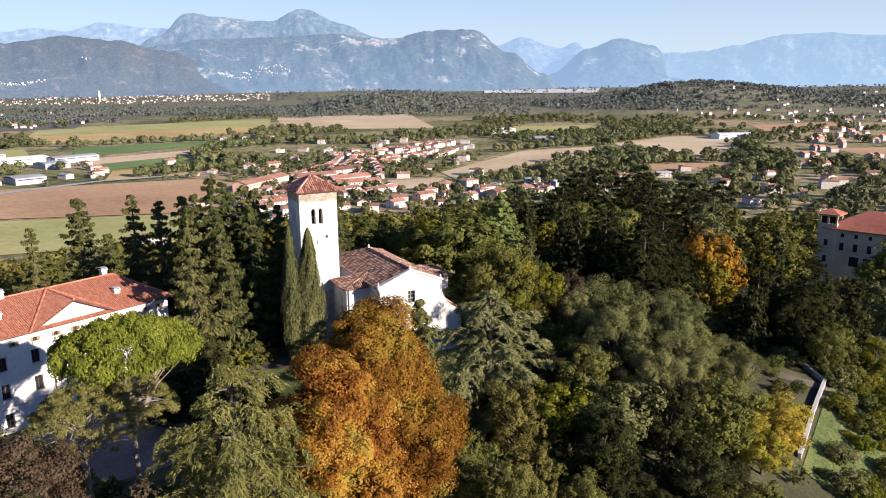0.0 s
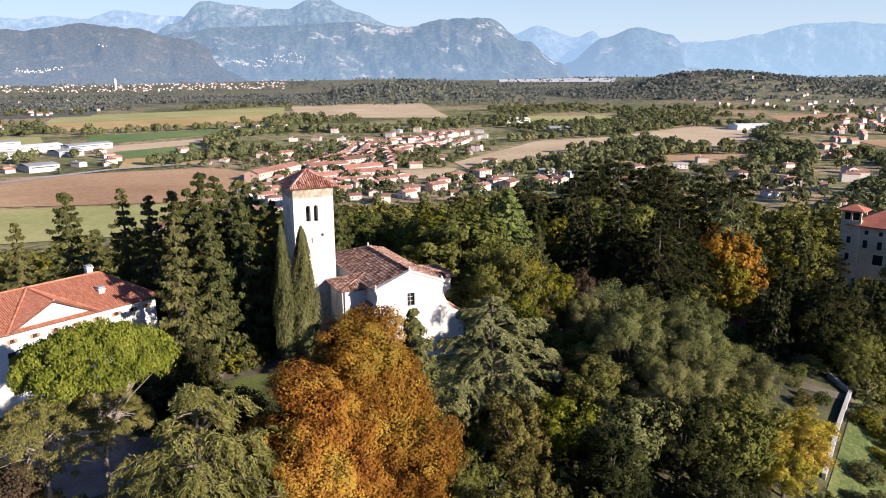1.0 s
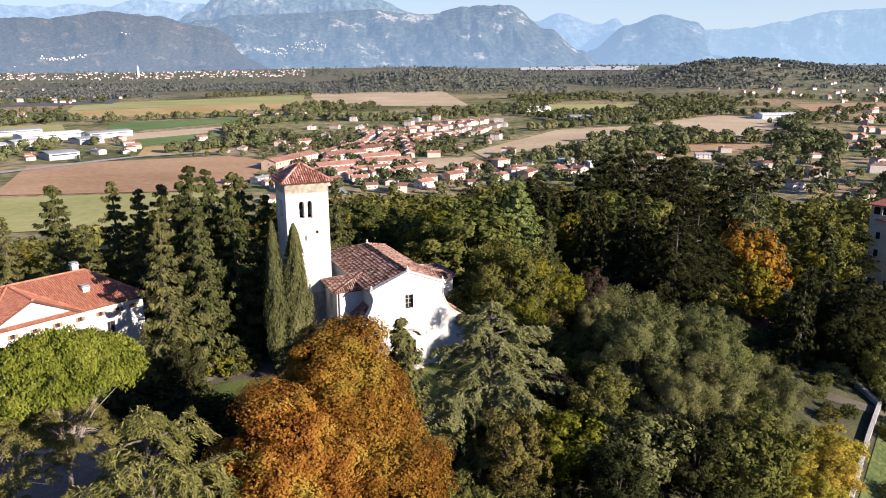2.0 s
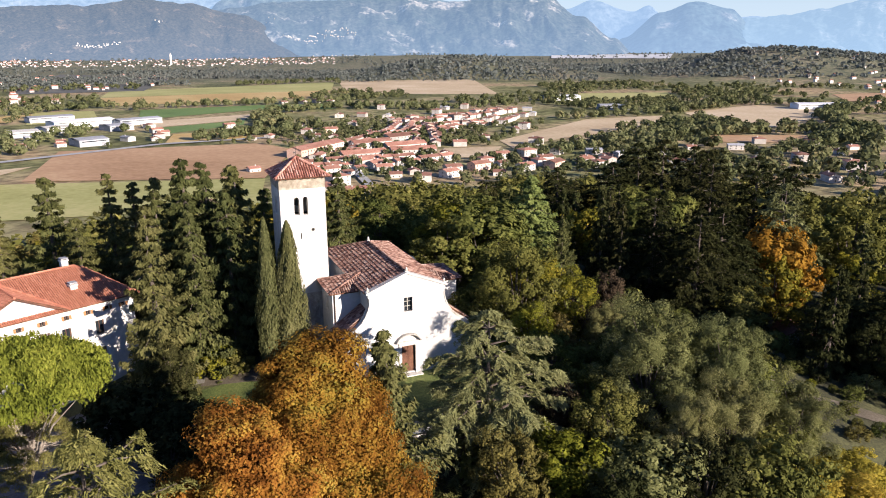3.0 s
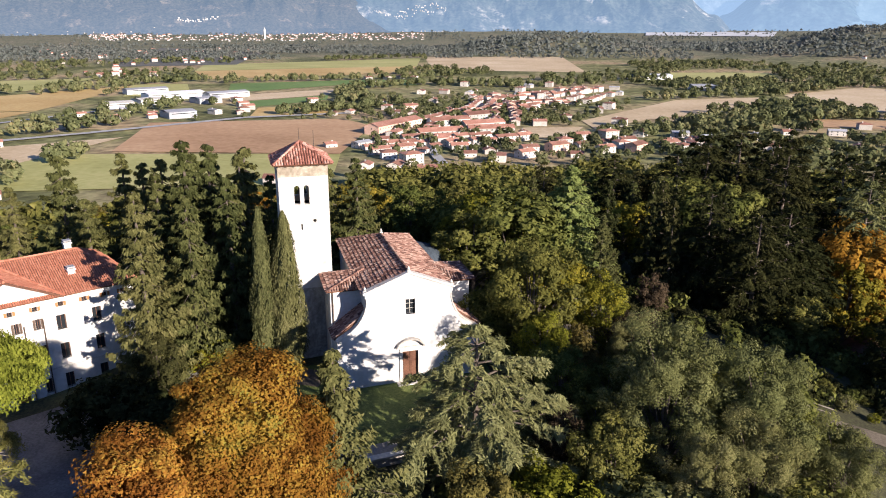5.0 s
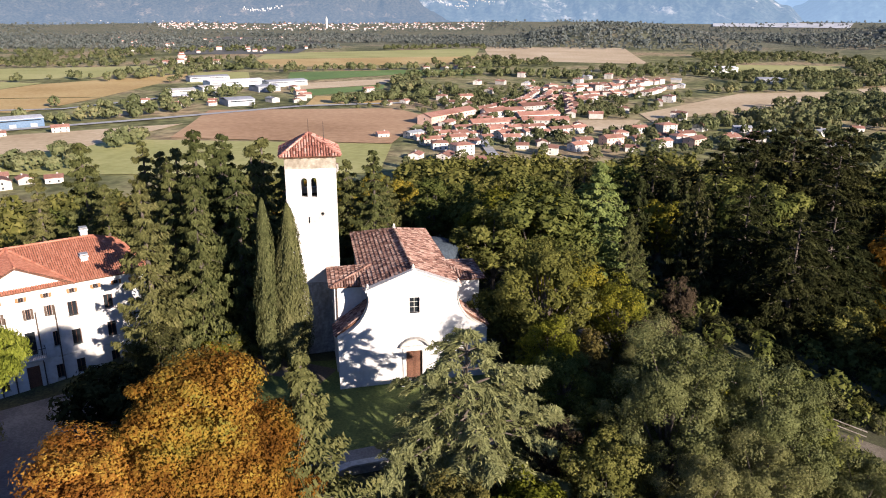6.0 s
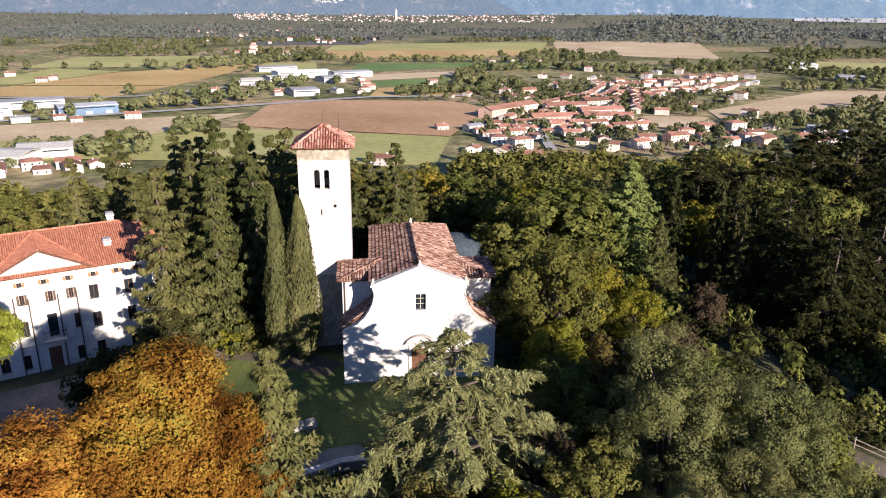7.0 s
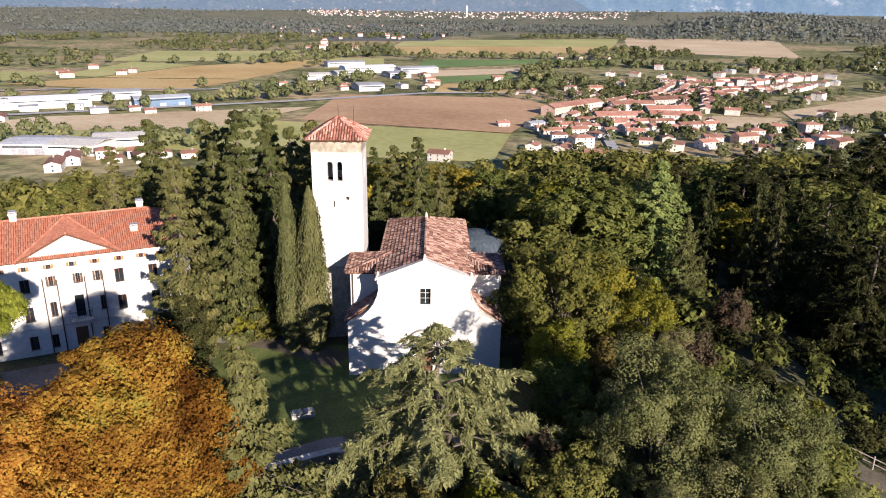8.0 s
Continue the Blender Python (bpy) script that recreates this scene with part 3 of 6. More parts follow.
# sight lines from the camera to the lodge, the hut, the rusty tree and the bright fir: only low trees stand in them
CAMERA_SIGHT_LINES = [(-33.9, -72.6, 31.0, 55.4, 60.1, 190, -0.237), (-33.9, -72.6, 31.0, 47.0, 50.2, 128, -0.265), (-33.9, -72.6, 31.0, 47.8, 50.0, 120, -0.316),
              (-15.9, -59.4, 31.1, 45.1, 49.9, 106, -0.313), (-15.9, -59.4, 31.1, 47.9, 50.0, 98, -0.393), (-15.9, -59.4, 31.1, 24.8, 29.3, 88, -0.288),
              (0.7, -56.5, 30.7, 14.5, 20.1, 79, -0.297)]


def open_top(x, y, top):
    """The height of a tree at x, y, kept low where it would hide the lodge, the hut or a lone bright tree from the
    camera or the sun.
    """
    for ex, ey, ez, a0, a1, reach, slope in CAMERA_SIGHT_LINES:
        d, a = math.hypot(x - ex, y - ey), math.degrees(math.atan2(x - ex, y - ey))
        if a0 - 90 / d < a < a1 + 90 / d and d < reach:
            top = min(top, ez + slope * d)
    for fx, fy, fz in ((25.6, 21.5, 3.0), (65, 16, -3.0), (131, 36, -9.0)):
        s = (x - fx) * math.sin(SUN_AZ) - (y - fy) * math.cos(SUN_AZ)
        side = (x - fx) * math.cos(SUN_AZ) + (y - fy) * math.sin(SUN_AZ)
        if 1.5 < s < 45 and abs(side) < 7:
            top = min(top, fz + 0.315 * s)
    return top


def plant(key, leaf, x, y, top, name, label, category="tree", group="", spin=None, wide=1.0, z=None):
    """A tree of that shape with its foot on the ground at x, y and its top at the height top."""
    if (key, leaf) not in PLANTED:
        trunk, v, bark = SHAPES[key]
        trunk = trunk.copy()
        trunk.materials.append(bark)
        ob = thing(name, (0, 0, 0), label, category)
        part("trunk", trunk, None, ob)
        part("crown", quads("crown", v, LEAF[leaf]), None, ob)
        PLANTED[key, leaf] = [ob, float(v[:, :, 2].max()), False]
    ob, h, used = PLANTED[key, leaf]
    z = height(x, y) if z is None else z
    s = max(0.2, (top - z) / h)
    spin = random.uniform(0, 360) if spin is None else spin
    m = pose(x, y, z - 0.1, 0, 0, spin) @ Matrix.Diagonal((s * wide, s * wide, s, 1))
    if used:
        ob = copy_thing(ob, m)
        ob.matrix_basis = m
        ob.name = name
    else:
        ob.matrix_basis = m
        ob.name = name
        PLANTED[key, leaf][2] = True
    return tagged(ob, label, category, group)


# ---- ground ----
def bump2(x, y, cx, cy, sx, sy):
    return math.exp(-((x - cx) / sx) ** 2 - ((y - cy) / sy) ** 2)


def height(x, y):
    """The hill with the church at 0, falling on all sides to the plain at about -48."""
    r = math.hypot((x - 5) / (1.7 if x > 5 else 1.35), y - 12)
    h = -48 + 48 / (1 + (r / 110) ** 3)
    near = 1 / (1 + (r / 160) ** 4)
    h += near * (-0.0035 * max(0, -y - 5) ** 2 * (1 if y > -80 else 80 / -y) - 0.10 * max(0.0, min(x, 90) - 20))
    h += near * 0.35 * noise.noise((x * 0.06, y * 0.06, 0.3)) * min(1, max(0, (math.hypot(x + 4, y - 3) - 16) / 10))
    h -= 6.5 * bump2(x, y, 64, 11, 17, 17)
    w = 1 / (1 + (math.hypot((x + 33) / 17, (y - 2) / 12)) ** 6)
    h = h * (1 - w) - 3.0 * w
    d = math.hypot(x, y)
    if d > 900:
        far = min(1, (d - 900) / 900)
        rise = min(1, max(0, (d - 2200) / 1600))
        h += far * (64 * bump2(x, y, 1662, 1595, 290, 290) + 26 * bump2(x, y, 2000, 1420, 330, 260) + 50 * bump2(x, y, 900, 1990, 270, 240) + 7 * noise.noise((x * 0.0016, y * 0.0016, 2.0)))
        h += 42 * rise * rise * (3 - 2 * rise) + 4 * max(0, d - 3800) / 1080
    return max(h, -49.5)


def ground_sheet():
    rings = [0.0] + [1.6 * i for i in range(1, 46)]
    while rings[-1] < 4880:
        rings.append(min(4880, rings[-1] * 1.035 + 0.6))
    n = 300
    v, f = [(0, 0, height(0, 0))], []
    for r in rings[1:]:
        v += [(r * math.sin(2 * math.pi * i / n), r * math.cos(2 * math.pi * i / n), height(r * math.sin(2 * math.pi * i / n), r * math.cos(2 * math.pi * i / n))) for i in range(n)]
    f += [(0, 1 + (i + 1) % n, 1 + i) for i in range(n)]
    for k in range(len(rings) - 2):
        a = 1 + k * n
        f += [(a + i, a + (i + 1) % n, a + n + (i + 1) % n, a + n + i) for i in range(n)]
    me = bpy.data.meshes.new("ground")
    me.from_pydata(v, [], f)
    me.polygons.foreach_set("use_smooth", [True] * len(f))
    me.update()
    return me


tagged(part("ground", ground_sheet(), GROUND), "wooded hill falling to a broad farmed plain", "ground", kind="structure")


def patch(name, corners, material, label, category, lift=0.35, step=24, kind="structure"):
    """A field, lawn, road piece: a quad laid on the ground as a grid."""
    a, b, c, d = [Vector(p) for p in corners]
    n = max(1, int((b - a).length / step), int((c - d).length / step))
    m = max(1, int((d - a).length / step), int((c - b).length / step))
    v, f = [], []
    for j in range(m + 1):
        for i in range(n + 1):
            p = a.lerp(b, i / n).lerp(d.lerp(c, i / n), j / m)
            v.append((p.x, p.y, height(p.x, p.y) + lift))
    f = [(j * (n + 1) + i, j * (n + 1) + i + 1, (j + 1) * (n + 1) + i + 1, (j + 1) * (n + 1) + i) for j in range(m) for i in range(n)]
    me = bpy.data.meshes.new(name)
    me.from_pydata(v, [], f)
    me.update()
    return tagged(part(name, me, material), label, category, kind=kind)


def ribbon(name, pts, width, material, label, category, lift=0.4, step=12):
    """A road or path of one width along a line of points."""
    line = []
    for p, q in zip(pts, pts[1:]):
        p, q = Vector(p), Vector(q)
        k = max(1, int((q - p).length / step))
        line += [p.lerp(q, i / k) for i in range(k)]
    line.append(Vector(pts[-1]))
    v = []
    for i, p in enumerate(line):
        t = (line[min(i + 1, len(line) - 1)] - line[max(i - 1, 0)]).normalized()
        s = Vector((-t.y, t.x)) * width / 2
        v += [(p.x - s.x, p.y - s.y, height(p.x - s.x, p.y - s.y) + lift), (p.x + s.x, p.y + s.y, height(p.x + s.x, p.y + s.y) + lift)]
    me = bpy.data.meshes.new(name)
    me.from_pydata(v, [], [(2 * i, 2 * i + 1, 2 * i + 3, 2 * i + 2) for i in range(len(line) - 1)])
    me.update()
    return tagged(part(name, me, material), label, category, kind="structure")


# ---- distance ----
def mountain_range(name, label, material, r0, r1, crest, rough, seed, lo=-60.0, towns=()):
    """A range seen from the hill: its crest rises and falls through the given headings (degrees) and angles of height."""
    az = np.array([c[0] for c in crest])
    el = np.array([c[1] for c in crest])
    n, m = max(60, int((az[-1] - az[0]) * 14)), 40
    v, f = [], []
    for i in range(n + 1):
        a = az[0] + (az[-1] - az[0]) * i / n
        j = min(np.searchsorted(az, a, "right") - 1, len(az) - 2)
        s = (a - az[j]) / (az[j + 1] - az[j])
        s = s * s * (3 - 2 * s)
        e = el[j] * (1 - s) + el[j + 1] * s
        for k in range(m + 1):
            q = k / m
            r = r0 + (r1 - r0) * q
            x, y = r * math.sin(radians(a)), r * math.cos(radians(a))
            p = Vector((a * 0.26 + 0.9 * q, q * 1.5, seed))
            ridge = 1 - abs(noise.fractal(p, 0.9, 2.1, 6)) * 1.5
            fine = noise.fractal(p * 6, 0.9, 2.2, 5)
            prof = q ** 0.95 + rough * (ridge - 0.62) * q * (1.03 - q) * 0.70
            top = 31 + r1 * math.tan(radians(e + 0.09 * rough * noise.fractal(Vector((a * 1.0, seed, 0)), 0.9, 2.2, 6)))
            v.append((x - 20, y - 62, lo + (top - lo) * prof + fine * 9 * rough * q * (1 if k < m else 0.3)))
    w = m + 1
    f = [(i * w + k, (i + 1) * w + k, (i + 1) * w + k + 1, i * w + k + 1) for i in range(n) for k in range(m)]
    me = bpy.data.meshes.new(name)
    me.from_pydata(v, [], f)
    me.polygons.foreach_set("use_smooth", [True] * len(f))
    me.update()
    ob = tagged(part(name, me, material), label, "mountain", kind="structure")
    g = random.Random(seed)
    for a0, a1, q0, q1, count in towns:
        s = Soup()
        for _ in range(count):
            i, k = int((g.uniform(a0, a1) - az[0]) / (az[-1] - az[0]) * n), int(g.uniform(q0, q1) * m)
            x, y, z = v[i * w + k]
            x, y = x + g.uniform(-14, 14), y + g.uniform(-14, 14)
            b = g.uniform(1.3, 2.8)
            s.box(-b, b, -b * 0.6, b * 0.6, -3, g.uniform(1.0, 2.2), pose(x, y, z, 0, 0, g.uniform(-40, 40)))
        tagged(part("far_village", s, HOUSE_WALL), "pale far village on the mountain slope", "village", kind="stuff")
    return ob


HAZE_GLOW = (0.235, 0.345, 0.52)
mountain_range("backdrop", "pale high peaks far behind in blue haze", far_range("palest_peaks", (0.16, 0.19, 0.20), (0.40, 0.40, 0.38), HAZE_GLOW, 0.8), 4500, 4850,
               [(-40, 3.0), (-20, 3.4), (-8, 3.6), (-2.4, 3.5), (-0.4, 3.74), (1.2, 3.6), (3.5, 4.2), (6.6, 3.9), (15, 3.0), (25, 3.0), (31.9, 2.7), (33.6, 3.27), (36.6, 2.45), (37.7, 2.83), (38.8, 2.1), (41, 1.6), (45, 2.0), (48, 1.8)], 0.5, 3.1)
mountain_range("backdrop", "high bare limestone peaks in blue haze", far_range("high_peaks", (0.07, 0.095, 0.095), (0.30, 0.29, 0.27), HAZE_GLOW, 0.55), 4050, 4700,
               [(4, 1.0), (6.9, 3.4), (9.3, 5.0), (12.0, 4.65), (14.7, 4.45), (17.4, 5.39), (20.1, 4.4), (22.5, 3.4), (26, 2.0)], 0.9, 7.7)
mountain_range("backdrop", "domed wooded mountain in blue haze", far_range("dome", (0.05, 0.08, 0.085), (0.26, 0.26, 0.25), HAZE_GLOW, 0.62), 4000, 4650,
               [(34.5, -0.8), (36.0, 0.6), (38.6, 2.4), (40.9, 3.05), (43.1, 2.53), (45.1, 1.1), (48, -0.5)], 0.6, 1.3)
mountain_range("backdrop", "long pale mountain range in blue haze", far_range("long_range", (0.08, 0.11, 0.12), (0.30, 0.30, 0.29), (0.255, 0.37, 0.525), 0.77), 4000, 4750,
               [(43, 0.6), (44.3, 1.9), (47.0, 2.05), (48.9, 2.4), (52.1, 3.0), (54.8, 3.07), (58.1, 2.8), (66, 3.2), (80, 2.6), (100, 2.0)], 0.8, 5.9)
mountain_range("backdrop", "steep wooded mountain with pale rock scars", far_range("scarred_mountain", (0.03, 0.042, 0.036), (0.34, 0.32, 0.29), HAZE_GLOW, 0.46, 0.006), 3500, 4350,
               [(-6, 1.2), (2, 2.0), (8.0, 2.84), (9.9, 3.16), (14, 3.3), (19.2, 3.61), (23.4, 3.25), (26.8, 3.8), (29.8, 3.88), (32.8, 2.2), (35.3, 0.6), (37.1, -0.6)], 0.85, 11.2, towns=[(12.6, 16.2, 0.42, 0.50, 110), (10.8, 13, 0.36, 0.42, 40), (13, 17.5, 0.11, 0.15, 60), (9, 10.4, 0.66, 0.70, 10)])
mountain_range("backdrop", "dark wooded hill above a small town", far_range("wooded_hill", (0.05, 0.046, 0.036), (0.13, 0.105, 0.078), HAZE_GLOW, 0.33, 0.012), 3250, 4000,
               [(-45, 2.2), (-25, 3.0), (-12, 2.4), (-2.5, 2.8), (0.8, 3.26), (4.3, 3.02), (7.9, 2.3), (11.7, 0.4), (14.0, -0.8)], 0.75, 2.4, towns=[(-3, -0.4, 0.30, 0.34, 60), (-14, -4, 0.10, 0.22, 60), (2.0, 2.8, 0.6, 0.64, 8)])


# ---- fields, roads and water of the plain ----
FIELDS = []


def field(c, material, label, lift=0.35):
    FIELDS.append([Vector(p) for p in c])
    patch("field", c, material, label, "field", lift)


field([(-90, 440), (48, 392), (92, 520), (-85, 505)], FIELD_BROWN, "bare ploughed brown field", 0.5)
field([(-85, 505), (92, 520), (75, 572), (-80, 585)], FIELD_BROWN, "bare ploughed brown field", 0.5)
field([(-300, 375), (-140, 400), (-90, 505), (-270, 440)], FIELD_STRAW, "tan stubble field", 0.5)
field([(-150, 330), (30, 300), (48, 390), (-130, 442)], FIELD_PALE, "pale green meadow", 0.45)
field([(-330, 290), (-150, 330), (-138, 400), (-300, 375)], FIELD_PALE, "pale green meadow", 0.45)
field([(-18, 850), (120, 925), (140, 1010), (-14, 984)], FIELD_GREEN, "fresh green field")
field([(-14, 984), (140, 1010), (230, 1000), (225, 900), ], FIELD_GREEN, "fresh green field", 0.3)
field([(-15, 745), (92, 795), (112, 868), (-18, 815)], FIELD_STRAW, "pale stubble field")
field([(0, 680), (84, 740), (92, 790), (-8, 742)], FIELD_GREEN, "green field")
field([(0, 610), (70, 600), (95, 690), (10, 678)], FIELD_OCHRE, "ochre field")
field([(-72, 1296), (329, 1330), (413, 1629), (-60, 1500)], FIELD_PALE, "yellow-green field")
field([(-47, 1080), (250, 1140), (329, 1330), (-72, 1290)], FIELD_OCHRE, "ochre field")
field([(330, 1220), (570, 1100), (735, 1560), (430, 1660)], FIELD_STRAW, "straw-coloured field on a rise")
field([(255, 455), (330, 500), (445, 640), (268, 505)], FIELD_STRAW, "harvested straw field")
field([(330, 500), (480, 548), (560, 640), (445, 640)], FIELD_STRAW, "harvested straw field")
field([(184, 425), (222, 425), (252, 470), (204, 478)], FIELD_STRAW, "stubble field behind the village")
field([(545, 555), (567, 490), (690, 545), (600, 660)], FIELD_STRAW, "harvested straw field")
field([(600, 660), (690, 545), (790, 640), (770, 720)], FIELD_STRAW, "harvested straw field")
field([(432, 420), (505, 380), (560, 415), (462, 466)], FIELD_BROWN, "brown field")
field([(943, 710), (1125, 708), (1275, 826), (1075, 850)], FIELD_BROWN, "reddish brown field")
field([(-400, 640), (-225, 590), (-190, 700), (-340, 700)], FIELD_OCHRE, "ochre field")
field([(-340, 705), (-190, 705), (-130, 990), (-290, 850)], FIELD_OCHRE, "ochre field")
field([(-390, 720), (-345, 710), (-290, 860), (-380, 900)], FIELD_PALE, "yellow-green field")
field([(-130, 830), (-60, 860), (-70, 1000), (-140, 1000)], FIELD_PALE, "pale green field")
field([(-620, 560), (-420, 600), (-400, 760), (-600, 760)], FIELD_PALE, "pale green meadow")
field([(-420, 900), (-250, 930), (-200, 1150), (-420, 1100)], FIELD_PALE, "pale green meadow")
field([(600, 900), (760, 860), (860, 1010), (700, 1060)], FIELD_PALE, "pale green field")
field([(1150, 560), (1400, 500), (1450, 640), (1220, 700)], FIELD_PALE, "pale green field")
field([(700, 380), (860, 330), (900, 420), (760, 470)], FIELD_BROWN, "brown field")
patch("water", [(-230, 1480), (0, 1480), (90, 2150), (-210, 2400)], WATER, "grey marsh and open water among reeds", "water", 0.6, 60)
patch("riverbed", [(1700, 2820), (2060, 2470), (2430, 2900), (2010, 3340)], RIVERBED, "pale gravel bed of a broad river", "river", 2.5, 80)
ribbon("road", [(-420, 395), (-293, 447), (-119, 533), (-3, 600), (90, 610)], 9, CONCRETE, "pale asphalt country road along the fields", "road", 0.8)
ribbon("road", [(-119, 700), (-200, 610), (-330, 600), (-420, 560)], 7, CONCRETE, "pale country road", "road", 0.8)
ribbon("road", [(100, 340), (110, 420), (140, 500), (190, 600), (290, 720), (420, 980)], 6, CONCRETE, "village street", "road", 0.8)


def on_field(x, y):
    """Whether a point lies on one of the fields."""
    p = Vector((x, y))
    for c in FIELDS:
        turns = [(b - a).cross(p - a) for a, b in zip(c, c[1:] + c[:1])]
        if min(turns) > 0 or max(turns) < 0:
            return True
    return False


# ---- houses of the plain ----
WINDOW_MESH = {}


def pane_mesh(w, h):
    """A small window: a frame with dark glass set back in it, standing on its sill."""
    key = (round(w, 2), round(h, 2))
    if key not in WINDOW_MESH:
        s = Soup()
        t = 0.07
        s.box(-w / 2 - t, w / 2 + t, -0.05, 0.02, -t, h + t)
        g = Soup().box(-w / 2 + t, w / 2 - t, -0.07, -0.045, 0, h - t)
        n = len(s.f)
        a = s.add(g.v, g.f).mesh("window")
        a.materials.append(STONE)
        a.materials.append(GLASS)
        a.polygons.foreach_set("material_index", [0] * n + [1] * (len(a.polygons) - n))
        WINDOW_MESH[key] = a
    return WINDOW_MESH[key]


def set_window(parent, x, y, z, rz, w, h):
    return part("window", pane_mesh(w, h), None, parent, m=pose(x, y, z, 0, 0, rz))


def gable_roof(w, d, h, rise, over=0.5, thick=0.22):
    """Two sloping slabs with eaves over a house w by d with walls h high; the ridge runs along x."""
    s = Soup()
    k = rise / (d / 2)
    for sg in (-1, 1):
        lo, hi = (d / 2 + over) * sg, 0
        zl, zh = h - over * k, h + rise
        x0, x1 = -w / 2 - over, w / 2 + over
        v = [(x0, lo, zl), (x1, lo, zl), (x1, hi, zh), (x0, hi, zh)]
        v += [(a, b, c + thick) for a, b, c in v]
        s.add(v, [(0, 3, 2, 1), (4, 5, 6, 7), (0, 1, 5, 4), (1, 2, 6, 5), (2, 3, 7, 6), (3, 0, 4, 7)])
    return s


def hip_roof(w, d, h, rise, over=0.5, thick=0.2):
    a, b = w / 2 + over, d / 2 + over
    r = max(0.2, w / 2 - d / 2)
    v = [(-a, -b, h), (a, -b, h), (a, b, h), (-a, b, h), (-a, -b, h + thick), (a, -b, h + thick), (a, b, h + thick), (-a, b, h + thick),
         (-r, 0, h + rise), (r, 0, h + rise)]
    return Soup().add(v, [(0, 3, 2, 1), (0, 1, 5, 4), (1, 2, 6, 5), (2, 3, 7, 6), (3, 0, 4, 7), (4, 5, 9, 8), (5, 6, 9), (6, 7, 8, 9), (7, 4, 8)])


def house(w, d, h, rise, wall, roof, hipped, label, floors=2, name="house"):
    """A house standing at the origin: walls, roof, chimney and its windows."""
    ob = thing(name, (0, 0, 0), label, "house", group="houses of the plain")
    s = Soup()
    v = [(-w / 2, -d / 2, -1.5), (w / 2, -d / 2, -1.5), (w / 2, d / 2, -1.5), (-w / 2, d / 2, -1.5)]
    v += [(x, y, h) for x, y, _ in v] + [(-w / 2, 0, h + rise), (w / 2, 0, h + rise)]
    top = [(5, 6, 9), (7, 4, 8)] if not hipped else [(4, 5, 6, 7)]
    s.add(v, [(0, 1, 5, 4), (1, 2, 6, 5), (2, 3, 7, 6), (3, 0, 4, 7)] + top)
    part("wall", s, wall, ob)
    rf = part("roof", (hip_roof if hipped else gable_roof)(w, d, h, rise), roof, ob)
    part("chimney", Soup().box(-0.4, 0.4, -0.35, 0.35, h + rise * 0.3, h + rise + 0.9).box(-0.5, 0.5, -0.45, 0.45, h + rise + 0.9, h + rise + 1.05), wall, rf, m=pose(w * 0.2, d * 0.12, 0))
    n = max(2, int(w / 3.6))
    for fl in range(floors):
        z = 1.0 + fl * (h / floors)
        for i in range(n):
            set_window(ob, -w / 2 + w * (i + 0.5) / n, -d / 2, z, 0, 1.0, 1.4)
        if d > 7:
            set_window(ob, -w / 2, 0, z, -90, 1.0, 1.4)
            set_window(ob, w / 2, 0, z, 90, 1.0, 1.4)
    return ob


def shed_hall(w, d, h, wall, roof, label):
    """A factory hall: walls with a low gable roof, gates and a band of glass."""
    ob = thing("factory_hall", (0, 0, 0), label, "factory", group="factory halls")
    part("wall", Soup().box(-w / 2, w / 2, -d / 2, d / 2, -1.5, h), wall, ob)
    part("roof", gable_roof(w, d, h, 1.6, 0.3, 0.4), roof, ob)
    band = Soup().box(-w / 2 + 2, w / 2 - 2, -d / 2 - 0.06, -d / 2 + 0.1, h - 1.8, h - 0.9)
    part("window_band", band, GLASS, ob)
    for i in range(3):
        part("gate", Soup().box(-2.2, 2.2, -0.12, 0.05, 0, 4.0), GREY_ROOF, ob, m=pose(-w / 3 + i * w / 3, -d / 2, -0.2))
    return ob


HOUSES = [
    house(13, 9, 6.0, 2.0, HOUSE_WALL, HOUSE_ROOF, False, "plastered house with a red tiled gable roof", 2),
    house(11, 10, 6.2, 2.2, HOUSE_WALL, HOUSE_ROOF, True, "plastered house with a red tiled hip roof", 2),
    house(20, 8.5, 5.8, 1.9, HOUSE_WALL, HOUSE_ROOF, False, "long plastered row house with a tiled roof", 2),
    house(16, 10, 7.0, 2.3, PINK_WALL, HOUSE_ROOF, False, "pinkish plastered house with a tiled roof", 2),
    house(9, 8, 4.0, 1.7, HOUSE_WALL, HOUSE_ROOF, False, "low plastered cottage with a tiled roof", 1),
    house(14, 11, 8.6, 2.0, HOUSE_WALL, HOUSE_ROOF, True, "tall white plastered house with a tiled hip roof", 3),
    house(14, 9, 5.6, 1.4, HOUSE_WALL, GREY_ROOF, False, "white modern house with a grey roof", 2),
    shed_hall(60, 28, 8, WHITE_ROOF, WHITE_ROOF, "long white factory hall with a pale roof"),
    shed_hall(46, 22, 7, GREY_ROOF, GREY_ROOF, "grey sheet-clad factory hall"),
    shed_hall(40, 20, 8, BLUE_SHEET, GREY_ROOF, "dark blue sheet-clad factory hall"),
    shed_hall(26, 24, 6.5, VILLA_WALL, STONE, "white factory hall with a tan roof"),
    shed_hall(24, 26, 6.5, GREY_ROOF, GREY_ROOF, "grey factory hall with a dark sheet roof"),
    house(58, 13, 8.0, 2.8, PINK_WALL, HOUSE_ROOF, False, "long reddish farm building with a tiled roof", 2),
    house(34, 11, 6.6, 2.6, HOUSE_WALL, HOUSE_ROOF, False, "long row of plastered houses under one tiled roof", 2),
]
HOUSE_USED = set()


